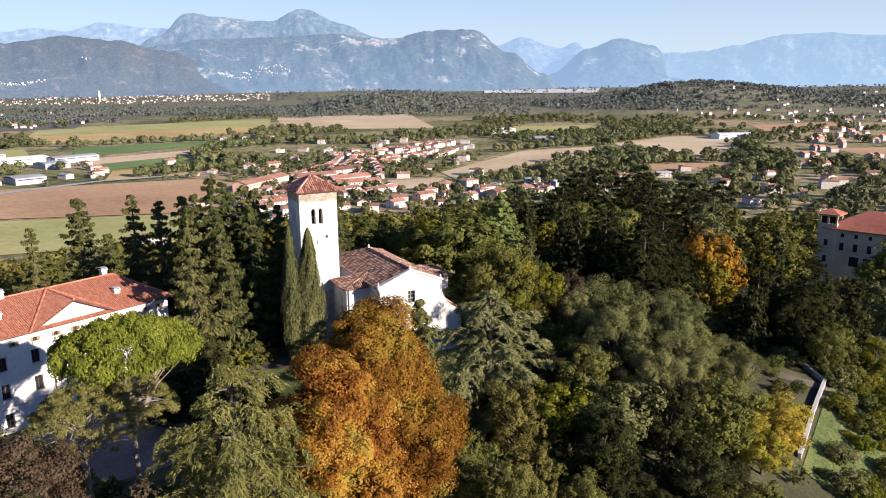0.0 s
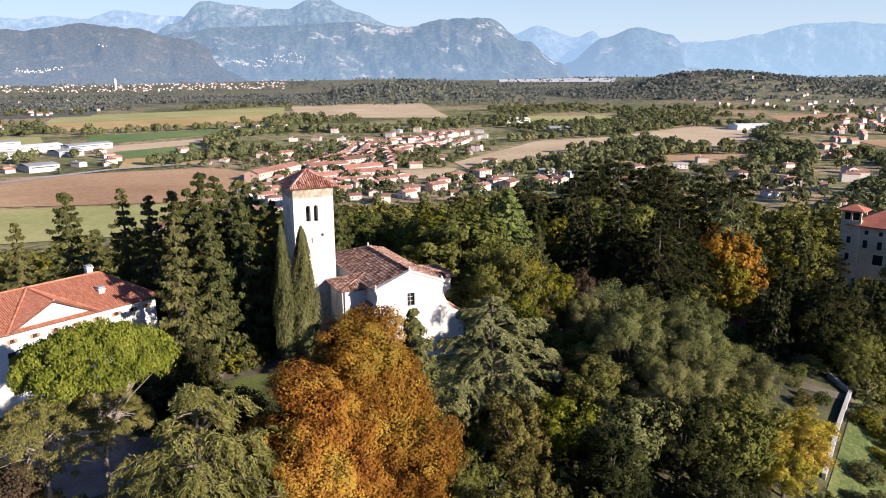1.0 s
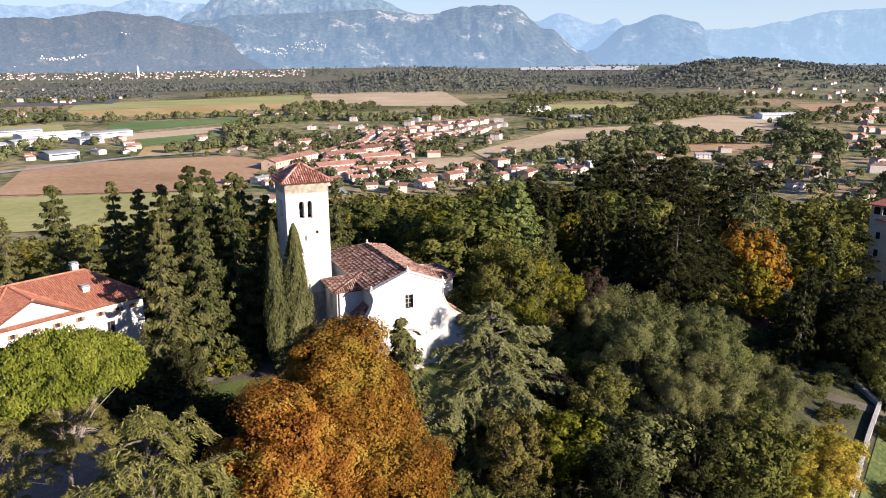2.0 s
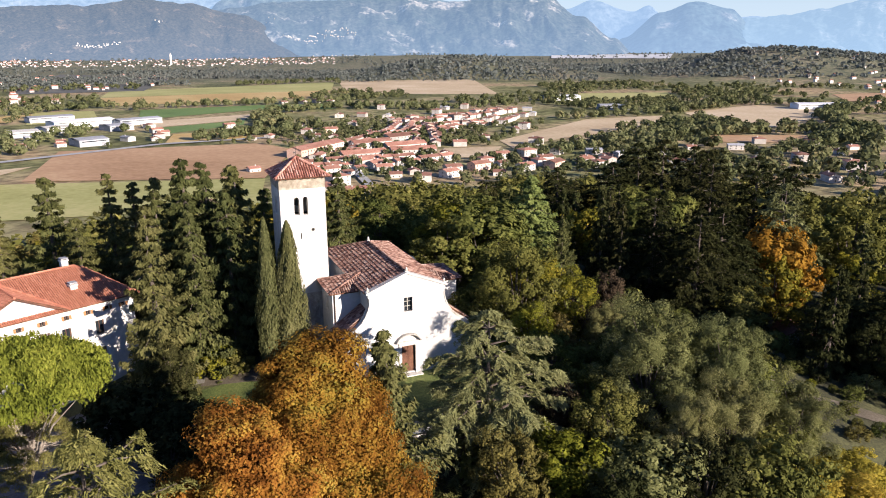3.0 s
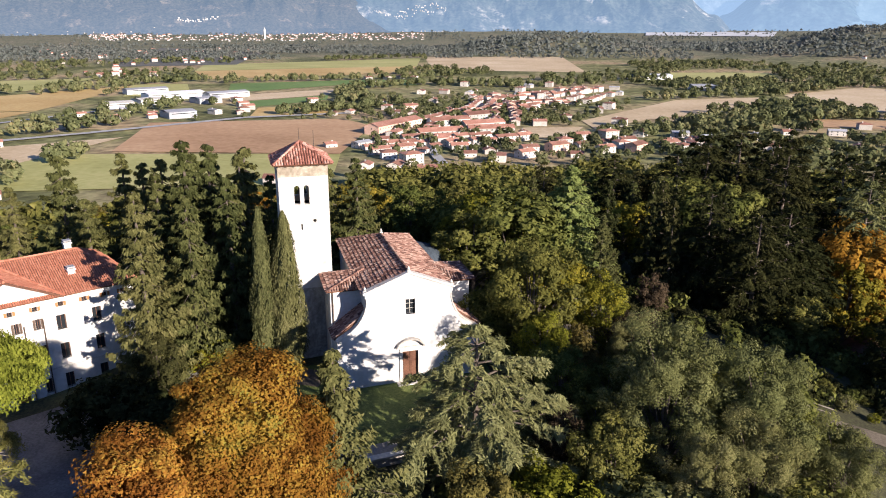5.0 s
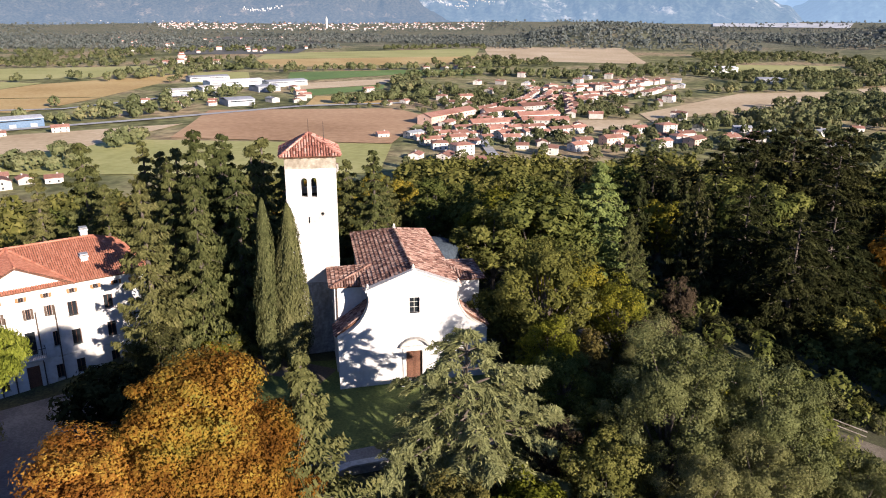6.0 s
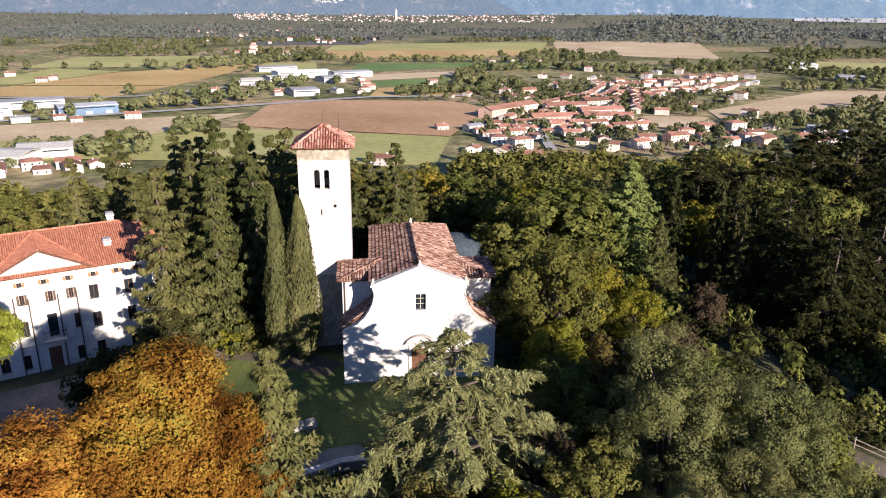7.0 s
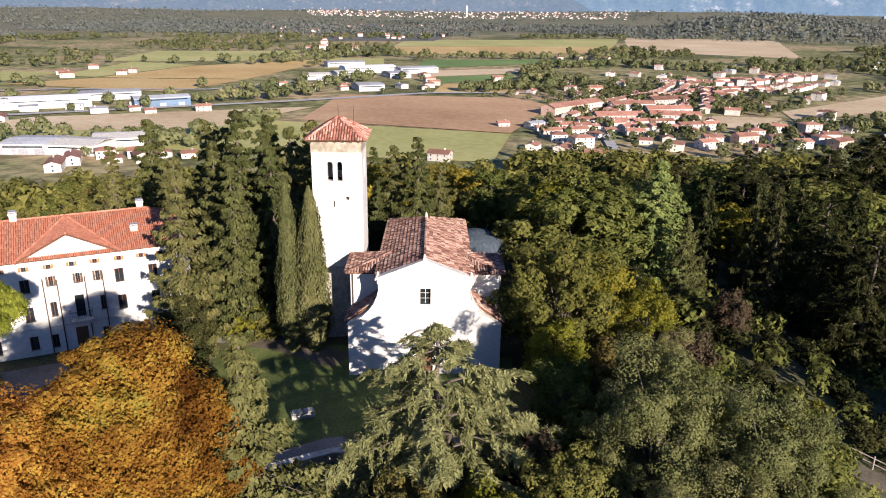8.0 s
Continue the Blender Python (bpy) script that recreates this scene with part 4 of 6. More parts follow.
def put_house(kind, x, y, rz=0.0, sink=0.0):
    s = 0.84 if kind < 7 else 1.0
    m = pose(x, y, height(x, y) - sink, 0, 0, rz) @ Matrix.Diagonal((s, s, s * 0.8, 1))
    if kind in HOUSE_USED:
        ob = copy_thing(HOUSES[kind], m)
        ob.matrix_basis = m
        return ob
    HOUSE_USED.add(kind)
    HOUSES[kind].matrix_basis = m
    return HOUSES[kind]


# the village street by street, nearest first
for kind, x, y, rz in ((4, 46, 422, 10), (6, 66, 417, 30), (12, 104, 492, 43), (13, 152, 508, 12), (13, 168, 452, -8), (13, 128, 448, 6), (2, 105, 435, 8), (2, 128, 432, 5), (0, 124, 388, -5), (5, 84, 352, 15),
                       (4, 98, 384, 20), (0, 70, 330, 60)):
    put_house(kind, x, y, rz)
for kind, x, y, rz in ((0, 155, 352, 20), (3, 184, 370, 15), (5, 242, 410, 10), (0, 270, 414, 40), (4, 186, 344, -30), (3, 233, 356, 30), (0, 222, 412, 0),
                       (6, 295, 402, -20), (6, 338, 378, 25), (6, 305, 382, 10), (1, 262, 348, 0)):
    put_house(kind, x, y, rz)
for kind, x, y, rz in ((13, 172, 482, 8), (13, 190, 540, 20), (1, 146, 460, 12), (0, 90, 296, 30), (0, 4, 306, -20), (4, 66, 290, 15),
                       (1, 188, 578, 20), (3, 148, 624, 5), (4, 180, 604, 30), (0, 66, 716, 15)):
    put_house(kind, x, y, rz)
taken = [Vector((o.matrix_basis.translation.x, o.matrix_basis.translation.y)) for o in scene.objects if o.get("category") == "house"]


def scatter_houses(count, cx, cy, sx, sy, turn, kinds, gap, seed):
    g = random.Random(seed)
    c, s = math.cos(radians(turn)), math.sin(radians(turn))
    for _ in range(count * 6):
        if count <= 0:
            return
        a, b = g.gauss(0, 1), g.gauss(0, 1)
        p = Vector((cx + a * sx * c - b * sy * s, cy + a * sx * s + b * sy * c))
        if on_field(p.x, p.y) or min((p - q).length for q in taken) < gap:
            continue
        taken.append(p)
        put_house(g.choice(kinds), p.x, p.y, turn + g.choice((0, 90, 0, 180)) + g.uniform(-14, 14))
        count -= 1




LONG = [Vector((o.matrix_basis.translation.x, o.matrix_basis.translation.y)) + Matrix.Rotation(o.matrix_basis.to_euler().z, 2) @ Vector((e, 0))
        for k in (12, 13) for o in scene.objects if o.parent is None and o.get("label") == HOUSES[k]["label"] for e in (-18, 0, 18)]


def street(pts, kinds, seed, setback=7.5):
    """Houses shoulder to shoulder along both sides of a street."""
    g = random.Random(seed)
    for (xa, ya), (xb, yb) in zip(pts, pts[1:]):
        a, b = Vector((xa, ya)), Vector((xb, yb))
        t = (b - a).normalized()
        for sg in (-1, 1):
            d = g.uniform(2, 8)
            while d < (b - a).length - 4:
                kind = g.choice(kinds)
                w = (11, 9.3, 16.8, 13.5, 7.6, 11.8, 11.8)[kind]
                p = a + t * (d + w / 2) + Vector((-t.y, t.x)) * sg * (setback + g.uniform(-1.2, 2.5))
                d += w + g.choice((0.3, 0.3, 2.5, 6.0))
                if min((p - q).length for q in taken) < 8.5 or any((p - q).length < 17 for q in LONG):
                    continue
                taken.append(p)
                put_house(kind, p.x, p.y, math.degrees(math.atan2(t.y, t.x)) + (180 if sg > 0 else 0) + g.uniform(-4, 4))


street([(82, 455), (112, 500), (152, 536), (208, 600), (250, 690)], (0, 2, 2, 3, 2, 0), 41)
street([(112, 436), (150, 470), (194, 494), (222, 560), (243, 640)], (2, 0, 2, 3, 2), 42)
street([(62, 396), (100, 404), (142, 420), (182, 430)], (0, 2, 4, 2), 43)
street([(250, 690), (330, 720), (415, 775)], (0, 1, 5, 4, 2), 44, 11)
street([(230, 600), (275, 626), (325, 640), (370, 690)], (0, 1, 2, 4), 45, 10)
scatter_houses(16, 150, 500, 50, 80, -22, (0, 1, 4, 4), 13, 1)
scatter_houses(12, 225, 620, 75, 60, 50, (0, 1, 2, 4, 5, 0), 17, 2)
scatter_houses(10, 330, 730, 60, 70, 50, (0, 1, 4, 5, 6), 19, 3)
scatter_houses(14, 190, 365, 55, 16, 5, (0, 1, 4, 6), 14, 4)
scatter_houses(5, 200, 1010, 60, 30, 20, (0, 1, 4), 20, 5)
scatter_houses(14, 420, 250, 60, 50, -30, (0, 1, 4, 5, 6), 20, 16)
scatter_houses(22, 560, 330, 110, 60, -30, (0, 1, 4, 5, 6), 20, 6)
scatter_houses(8, -330, 760, 40, 40, 20, (0, 1, 4, 3), 18, 9)
scatter_houses(6, -60, 650, 60, 20, 20, (0, 1, 4), 16, 10)
scatter_houses(8, -70, 690, 45, 45, 20, (0, 1, 4, 6), 15, 17)
scatter_houses(12, -250, 470, 60, 20, 25, (0, 4, 6), 15, 18)
scatter_houses(9, -57, 348, 14, 9, 20, (0, 1, 3, 4), 12, 11)
scatter_houses(9, -152, 302, 16, 8, 25, (0, 1, 2, 4), 12, 12)
for kind, x, y, rz in ((7, -288, 497, 27), (9, -207, 508, 28), (8, -262, 545, 30), (7, -75, 800, 22), (8, -20, 800, 24), (8, -110, 870, 20), (10, -120, 715, 20), (11, -209, 327, 2),
                       (10, -183, 324, -6), (10, -172, 345, 20), (8, 560, 745, -20), (7, 590, 935, -10), (7, 800, 640, -25), (11, -60, 625, 22), (10, -95, 745, 30), (11, -40, 745, 25)):
    put_house(kind, x, y, rz)


def far_town(name, label, count, az0, az1, r0, r1, seed, size=1.0, walls=None):
    """A town too far off to tell its houses apart."""
    g = random.Random(seed)
    s, rf = Soup(), Soup()
    for _ in range(count):
        a, r = radians(g.uniform(az0, az1)), g.uniform(r0, r1)
        x, y = r * math.sin(a) - 20, r * math.cos(a) - 62
        z = height(x, y)
        if on_field(x, y):
            continue
        w, d, h = g.uniform(5, 12) * size, g.uniform(5, 9) * size, g.uniform(3, 6.5) * size
        m = pose(x, y, z, 0, 0, g.uniform(-30, 30))
        s.box(-w / 2, w / 2, -d / 2, d / 2, -4, h, m)
        rf.add([(-w / 2, -d / 2, h), (w / 2, -d / 2, h), (w / 2, d / 2, h), (-w / 2, d / 2, h), (-w / 2, 0, h + 2.2), (w / 2, 0, h + 2.2)], [(0, 1, 5, 4), (2, 3, 4, 5), (1, 2, 5), (3, 0, 4)], m)
    ob = thing(name, (0, 0, 0), label, "town", kind="stuff")
    tagged(part("walls", s, walls or HOUSE_WALL, ob), kind="stuff")
    tagged(part("roofs", rf, HOUSE_ROOF, ob), kind="stuff")
    return ob


far_town("far_town", "small pale town at the foot of the wooded hill", 420, -9, 14.5, 2900, 3400, 21, 0.66, PLASTER)
far_town("far_town", "scattered pale houses on the plain", 110, 44, 66, 1700, 3300, 22)
far_town("far_town", "village houses among fields on the plain", 90, 54, 72, 700, 1150, 25)
far_town("far_town", "scattered pale houses on the plain", 60, 52, 64, 1200, 1700, 26)
far_town("far_town", "scattered pale houses on the plain", 60, -12, 2, 1150, 2300, 24)
ct = thing("far_bell_tower", (3000 * math.sin(radians(2.8)) - 20, 3000 * math.cos(radians(2.8)) - 62, -29), "pale bell tower of a distant town", "bell tower")
part("shaft", Soup().box(-3.5, 3.5, -3.5, 3.5, 0, 34), HOUSE_WALL, ct)
part("spire", Soup().add([(-4, -4, 34), (4, -4, 34), (4, 4, 34), (-4, 4, 34), (0, 0, 44)], [(0, 1, 4), (1, 2, 4), (2, 3, 4), (3, 0, 4), (3, 2, 1, 0)]), HOUSE_WALL, ct)


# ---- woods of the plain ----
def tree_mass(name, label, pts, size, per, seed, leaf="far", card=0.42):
    """Far trees as loose clumps of foliage, one mass."""
    g = np.random.default_rng(seed)
    p = np.array(pts)
    n = len(p)
    hh = size * g.uniform(0.6, 1.35, n)
    ww = hh * g.uniform(0.36, 0.6, n)
    k = np.repeat(np.arange(n), per)
    d = unit(g.normal(size=(n * per, 3)))
    d[:, 2] = np.abs(d[:, 2]) * np.where(g.uniform(size=n * per) < 0.25, -0.6, 1)
    c = p[k] + d * np.stack([ww[k], ww[k], hh[k] * 0.5], axis=1) * g.uniform(0.7, 1.05, (n * per, 1))
    c[:, 2] += hh[k] * 0.48
    L = hh[k] * card * g.uniform(0.7, 1.3, n * per)
    v = leaves(c, d + g.normal(size=c.shape) * 0.35, g.normal(size=c.shape), L, L * g.uniform(0.7, 1.0, n * per))
    return tagged(part(name, quads(name, v, LEAF[leaf]), None), label, "trees", kind="stuff")


def line_points(seed, step, wide, *pts):
    g = random.Random(seed)
    out = []
    for (x0, y0), (x1, y1) in zip(pts, pts[1:]):
        k = int(math.hypot(x1 - x0, y1 - y0) / step)
        for i in range(k):
            t = (i + g.random()) / max(1, k)
            x, y = x0 + (x1 - x0) * t + g.gauss(0, wide), y0 + (y1 - y0) * t + g.gauss(0, wide)
            out.append((x, y, height(x, y)))
    return out


def area_points(seed, count, az0, az1, r0, r1, scale, keep):
    """Points of a patchy wood between two headings and two distances."""
    g = random.Random(seed)
    out = []
    for _ in range(count * 5):
        a, r = radians(g.uniform(az0, az1)), math.sqrt(g.uniform(r0 * r0, r1 * r1))
        x, y = r * math.sin(a), r * math.cos(a)
        if noise.noise((x * scale, y * scale, seed)) > keep:
            out.append((x, y, height(x, y)))
            if len(out) >= count:
                break
    return out


hedges = (line_points(1, 6, 4, (-15, 1010), (230, 1020), (330, 1060)) + line_points(2, 5, 6, (100, 700), (130, 860), (240, 920), (300, 900))
          + line_points(3, 5, 10, (60, 640), (130, 680), (110, 760)) + line_points(4, 4, 7, (20, 612), (110, 640), (120, 700))
          + line_points(5, 4, 9, (270, 425), (330, 440), (430, 470), (520, 470)) + line_points(6, 4.5, 12, (430, 480), (470, 530), (560, 545))
          + line_points(7, 5, 10, (420, 650), (560, 660), (640, 720)) + line_points(8, 5, 12, (690, 530), (820, 610), (830, 700), (760, 740))
          + line_points(9, 4, 8, (480, 360), (560, 400), (660, 500), (700, 540)) + line_points(10, 5, 12, (240, 900), (320, 840), (420, 850), (480, 900)))
hedges += (line_points(11, 5, 6, (-350, 470), (-300, 480)) + line_points(12, 5, 8, (-190, 520), (-130, 560), (-100, 590))
           + line_points(13, 6, 6, (-220, 880), (-130, 1010), (-40, 1060)) + line_points(14, 6, 8, (-420, 640), (-350, 620))
           + line_points(15, 4, 3, (-120, 400), (-105, 425)) + line_points(17, 6, 7, (-250, 365), (-170, 352), (-120, 335)) + line_points(18, 5, 8, (-340, 330), (-260, 320)))
hedges += line_points(19, 6, 14, (-180, 590), (-110, 660), (-40, 720)) + line_points(20, 9, 20, (-300, 480), (-200, 500)) + line_points(21, 8, 16, (-230, 335), (-130, 345))
tree_mass("hedge_trees", "hedges and tree rows between the fields", hedges, 9.0, 130, 5, "mid", 0.21)
village_trees = [(x, y, height(x, y)) for x, y in [(random.Random(77 + i).gauss(190, 75), random.Random(177 + i).gauss(500, 110)) for i in range(900)]
                 if min((Vector((x, y)) - q).length for q in taken) > 6.5 and not on_field(x, y) and not (180 < x < 255 and 425 < y < 478)]
tree_mass("village_trees", "garden trees among the village houses", village_trees, 5.6, 70, 6, "mid", 0.26)
slope_trees = area_points(31, 260, -60, 8, 165, 245, 0.02, -0.6) + area_points(32, 300, 8, 30, 175, 290, 0.02, -0.6) + area_points(33, 520, 28, 78, 140, 330, 0.02, -0.5)
tree_mass("slope_trees", "wooded foot of the hill", [p for p in slope_trees if min((Vector(p[:2]) - q).length for q in taken) > 12 and not (110 < p[0] < 150 and 5 < p[1] < 50)], 11, 125, 7, "green", 0.155)
mid = (area_points(41, 620, 20, 48, 900, 1600, 0.004, -0.06) + area_points(42, 900, 38, 82, 420, 1600, 0.006, -0.02)
       + area_points(45, 900, 38, 84, 330, 760, 0.012, -0.28) + area_points(43, 800, -42, 0, 850, 1700, 0.004, -0.08) + area_points(44, 260, 0, 20, 1050, 1700, 0.004, 0.08))
tree_mass("mid_woods", "patchy woods across the plain", [p for p in mid if not on_field(p[0], p[1]) and min((Vector(p[:2]) - q).length for q in taken) > 14], 9, 60, 8, "mid", 0.27)
far = area_points(51, 4600, -45, 20, 1650, 2500, 0.0022, -0.15) + area_points(54, 2600, -45, 24, 2400, 3350, 0.0022, -0.2) + area_points(53, 4200, 20, 80, 1650, 3300, 0.0022, -0.15) + area_points(55, 2600, 14, 80, 3300, 4750, 0.002, -0.3)


def open_far(x, y):
    """Whether a far point lies on the river's bed or among the houses of the town."""
    a, r = math.degrees(math.atan2(x + 20, y + 62)), math.hypot(x + 20, y + 62)
    return 29.5 < a < 41 and r > 2650 or -14 < a < 15 and r > 2720


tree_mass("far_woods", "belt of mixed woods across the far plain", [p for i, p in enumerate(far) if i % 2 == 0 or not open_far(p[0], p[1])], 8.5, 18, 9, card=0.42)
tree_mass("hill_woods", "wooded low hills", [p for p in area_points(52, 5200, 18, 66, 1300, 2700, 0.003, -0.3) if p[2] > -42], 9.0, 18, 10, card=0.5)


# ---- roof tiles ----
def tile_field(soup, corners, pitch=0.24, course=0.38, seed=0, relief=0.36):
    """Rows of half-round tiles up a flat slope with the given corners (eave first, going round); clipped to it."""
    g = random.Random(seed)
    P = [Vector(c) for c in corners]
    o, e = P[0], (P[1] - P[0]).normalized()
    n = e.cross(P[2] - P[0]).normalized()
    n = n if n.z > 0 else -n
    up = n.cross(e)
    up = up if up.z > 0 else -up
    flat = [((p - o).dot(e), (p - o).dot(up)) for p in P]
    x = min(f[0] for f in flat) + pitch / 2
    end = max(f[0] for f in flat)
    prof = [(-0.5, 0.0), (-0.30, 0.62), (0.0, 0.9), (0.30, 0.62), (0.5, 0.0)]
    while x < end:
        cuts = []
        for (a, b), (c, d) in zip(flat, flat[1:] + flat[:1]):
            if (a - x) * (c - x) < 0:
                cuts.append(b + (d - b) * (x - a) / (c - a))
        if len(cuts) >= 2:
            y, top = min(cuts) - 0.08, max(cuts)
            while y < top - 0.05:
                y1 = min(y + course * 1.08, top)
                dx, dz = g.uniform(-0.018, 0.018), g.uniform(0.0, 0.022)
                verts = []
                for yy, lift, k in ((y, 0.05 + dz, 1.0), (y1, 0.02, 0.82)):
                    for px, pz in prof:
                        verts.append(o + e * (x + dx + px * pitch * 0.86 * k) + up * yy + n * (lift + pz * pitch * relief))
                soup.add(verts, [(i, i + 1, i + 6, i + 5) for i in range(4)] + [(4, 3, 2, 1, 0)])
                y += course
        x += pitch
    return soup


def slab(soup, corners, thick=0.14):
    """The boards under a roof slope."""
    P = [Vector(c) for c in corners]
    n = (P[1] - P[0]).cross(P[2] - P[0]).normalized()
    n = n if n.z > 0 else -n
    k = len(P)
    v = P + [p - n * thick for p in P]
    return soup.add(v, [tuple(range(k)), tuple(range(2 * k - 1, k - 1, -1))] + [(i, k + i, k + (i + 1) % k, (i + 1) % k) for i in range(k)])


def ridge_tiles(soup, a, b, r=0.13, step=0.42):
    a, b = Vector(a), Vector(b)
    k = max(1, int((b - a).length / step))
    for i in range(k):
        p, q = a.lerp(b, i / k), a.lerp(b, (i + 1.06) / k)
        soup.tube(p + Vector((0, 0, 0.05)), q + Vector((0, 0, 0.02)), r, r * 0.85, 6)
    return soup


def tiled_roof(parent, slopes, ridges, material, pitch=0.24, name="roof", relief=0.36):
    deck, tiles = Soup(), Soup()
    for i, c in enumerate(slopes):
        slab(deck, c)
        tile_field(tiles, c, pitch, seed=i, relief=relief)
    for a, b in ridges:
        ridge_tiles(tiles, a, b)
    roof = part(name, deck, WOOD, parent)
    tagged(part("tiles", tiles, material, roof), "weathered half-round clay tiles", kind="stuff")
    return roof


def barred_window(parent, x, y, z0, w, h, rz=0.0, bars=(1, 2), frame_mat=None):
    """A window in a wall opening: stone frame, glazing bars and a pane."""
    m = pose(x, y, z0, 0, 0, rz)
    s = Soup()
    t = 0.09
    s.box(-w / 2 - t, -w / 2, -0.05, 0.12, -t, h + t).box(w / 2, w / 2 + t, -0.05, 0.12, -t, h + t)
    s.box(-w / 2, w / 2, -0.05, 0.12, h, h + t).box(-w / 2, w / 2, -0.09, 0.12, -t, 0)
    ob = part("window", s, frame_mat or STONE, parent, m=m)
    part("pane", Soup().box(-w / 2, w / 2, 0.16, 0.19, 0, h), GLASS, ob)
    b = Soup()
    for i in range(bars[0]):
        xx = -w / 2 + w * (i + 1) / (bars[0] + 1)
        b.box(xx - 0.02, xx + 0.02, 0.10, 0.16, 0, h)
    for i in range(bars[1]):
        zz = h * (i + 1) / (bars[1] + 1)
        b.box(-w / 2, w / 2, 0.11, 0.15, zz - 0.016, zz + 0.016)
    part("glazing_bars", b, STONE, ob)
    return ob


# ---- the church ----
church = thing("church", (0, 0, 0), "white plastered church with curved gable and old tiled roof", "church")
half = [(6.5, 0.0), (6.5, 4.45), (6.3, 4.62), (5.7, 4.95), (5.1, 5.35), (4.6, 5.85), (4.22, 6.4), (3.95, 7.0), (3.80, 7.6), (3.80, 8.15), (3.95, 8.3), (3.95, 8.72)]
outline = [(x, z) for x, z in half] + [(0, 10.28)] + [(-x, z) for x, z in reversed(half)]
outline[0], outline[-1] = (6.5, -1.0), (-6.5, -1.0)
part("facade", plate(outline, [rect(-0.36, 0.50, 6.46, 7.88), rect(-0.70, 0.72, 0.1, 2.95)], 0.55), PLASTER, church)
body = Soup()
for sx in (-1, 1):
    a, b = sorted((sx * 3.75, sx * 3.25))
    body.box(a, b, 0.55, 16.9, -1, 8.55)
    a, b = sorted((sx * 6.45, sx * 3.752))
    body.box(a, b, 0.55, 3.3, -1, 4.5)
    a, b = sorted((sx * 6.55, sx * 3.754))
    body.box(a, b, 3.302, 7.6, -1, 8.05)
body.box(-3.25, 3.25, 16.4, 16.9, -1, 8.55)
part("wall", body, PLASTER, church)
K = 0.405
EA = 10.34 - 4.15 * K
apex, hip_l, hip_r = (0, 12.4, 10.34), (-4.0, 17.2, EA), (4.0, 17.2, EA)
tiled_roof(church, [[(-4.15, 0.30, EA), hip_l, apex, (0, 0.30, 10.34)], [hip_r, (4.15, 0.30, EA), (0, 0.30, 10.34), apex], [hip_l, hip_r, apex]],
           [((0, 0.4, 10.42), (0, 12.4, 10.42)), ((-4.0, 17.2, EA + 0.08), (0, 12.4, 10.42)), ((4.0, 17.2, EA + 0.08), (0, 12.4, 10.42))], OLD_TILES)
for sx in (-1, 1):
    zc, x0 = 8.16, sx * 6.95
    A, FL, BL = (sx * 3.1, 5.4, 9.2), (x0, 2.9, zc), (x0, 7.64, zc + 0.1)
    F2, B2 = (sx * 4.0, 2.9, zc), (sx * 4.0, 7.64, zc + 0.1)
    facets = [[FL, F2, A], [BL, FL, A], [B2, BL, A]]
    tiled_roof(church, facets, [(FL, A), (BL, A)], OLD_TILES, name="transept_roof", relief=0.30)
    aisle = [(sx * 6.75, 0.56, 4.55), (sx * 6.75, 3.29, 4.55), (sx * 3.76, 3.29, 6.75), (sx * 3.76, 0.56, 6.75)]
    tiled_roof(church, [aisle], [], OLD_TILES, name="aisle_roof")
    slabw = Soup()
    slabw.add([(sx * 6.45, 0.56, 4.5), (sx * 3.77, 0.56, 4.5), (sx * 3.77, 0.56, 6.4), (sx * 6.45, 3.28, 4.5), (sx * 3.77, 3.28, 4.5), (sx * 3.77, 3.28, 6.4)], [(0, 1, 2), (5, 4, 3), (0, 2, 5, 3)])
    part("aisle_wall", slabw, PLASTER, church)
# raked cornice, coping of the curved shoulders, pinnacles
cor = Soup()
for sx in (-1, 1):
    for (xa, za), (xb, zb), p in [((0, 10.26), (4.12, 8.62), 0.16)]:
        v = [(sx * xa, -p, za), (sx * xb, -p, zb), (sx * xb, -p, zb + 0.2), (sx * xa, -p, za + 0.2)]
        v += [(x, 0.56, z) for x, _, z in v]
        cor.add(v, [(0, 1, 2, 3), (7, 6, 5, 4), (0, 4, 5, 1), (3, 2, 6, 7), (1, 5, 6, 2), (0, 3, 7, 4)])
part("cornice", cor, STONE, church)
for sx in (-1, 1):
    for (xa, za), (xb, zb) in zip(half[1:9], half[2:10]):
        v = [(sx * xa, -0.09, za), (sx * xb, -0.09, zb), (sx * (xb + 0.07), -0.09, zb + 0.10), (sx * (xa + 0.05), -0.09, za + 0.13)]
        v += [(x, 0.62, z) for x, _, z in v]
        part("coping_stone", Soup().add(v, [(0, 1, 2, 3), (7, 6, 5, 4), (0, 4, 5, 1), (3, 2, 6, 7), (1, 5, 6, 2), (0, 3, 7, 4)]), STONE, church)
for x, y, z in ((0.0, 0.2, 10.36), (-3.9, 0.22, 8.80), (3.9, 0.22, 8.80), (0, 12.5, 10.45)):
    s = Soup().box(-0.14, 0.14, -0.14, 0.14, -0.1, 0.16).tube((0, 0, 0.16), (0, 0, 0.26), 0.08, 0.14, 8).tube((0, 0, 0.26), (0, 0, 0.50), 0.14, 0.04, 8)
    part("pinnacle", s, STONE, church, m=pose(x, y, z))
barred_window(church, 0.07, 0.14, 6.46, 0.86, 1.42, bars=(1, 2))
door = part("door", Soup().box(-0.68, -0.01, 0.22, 0.30, 0.1, 2.93).box(0.03, 0.70, 0.22, 0.30, 0.1, 2.93), WOOD, church)
pan = Soup()
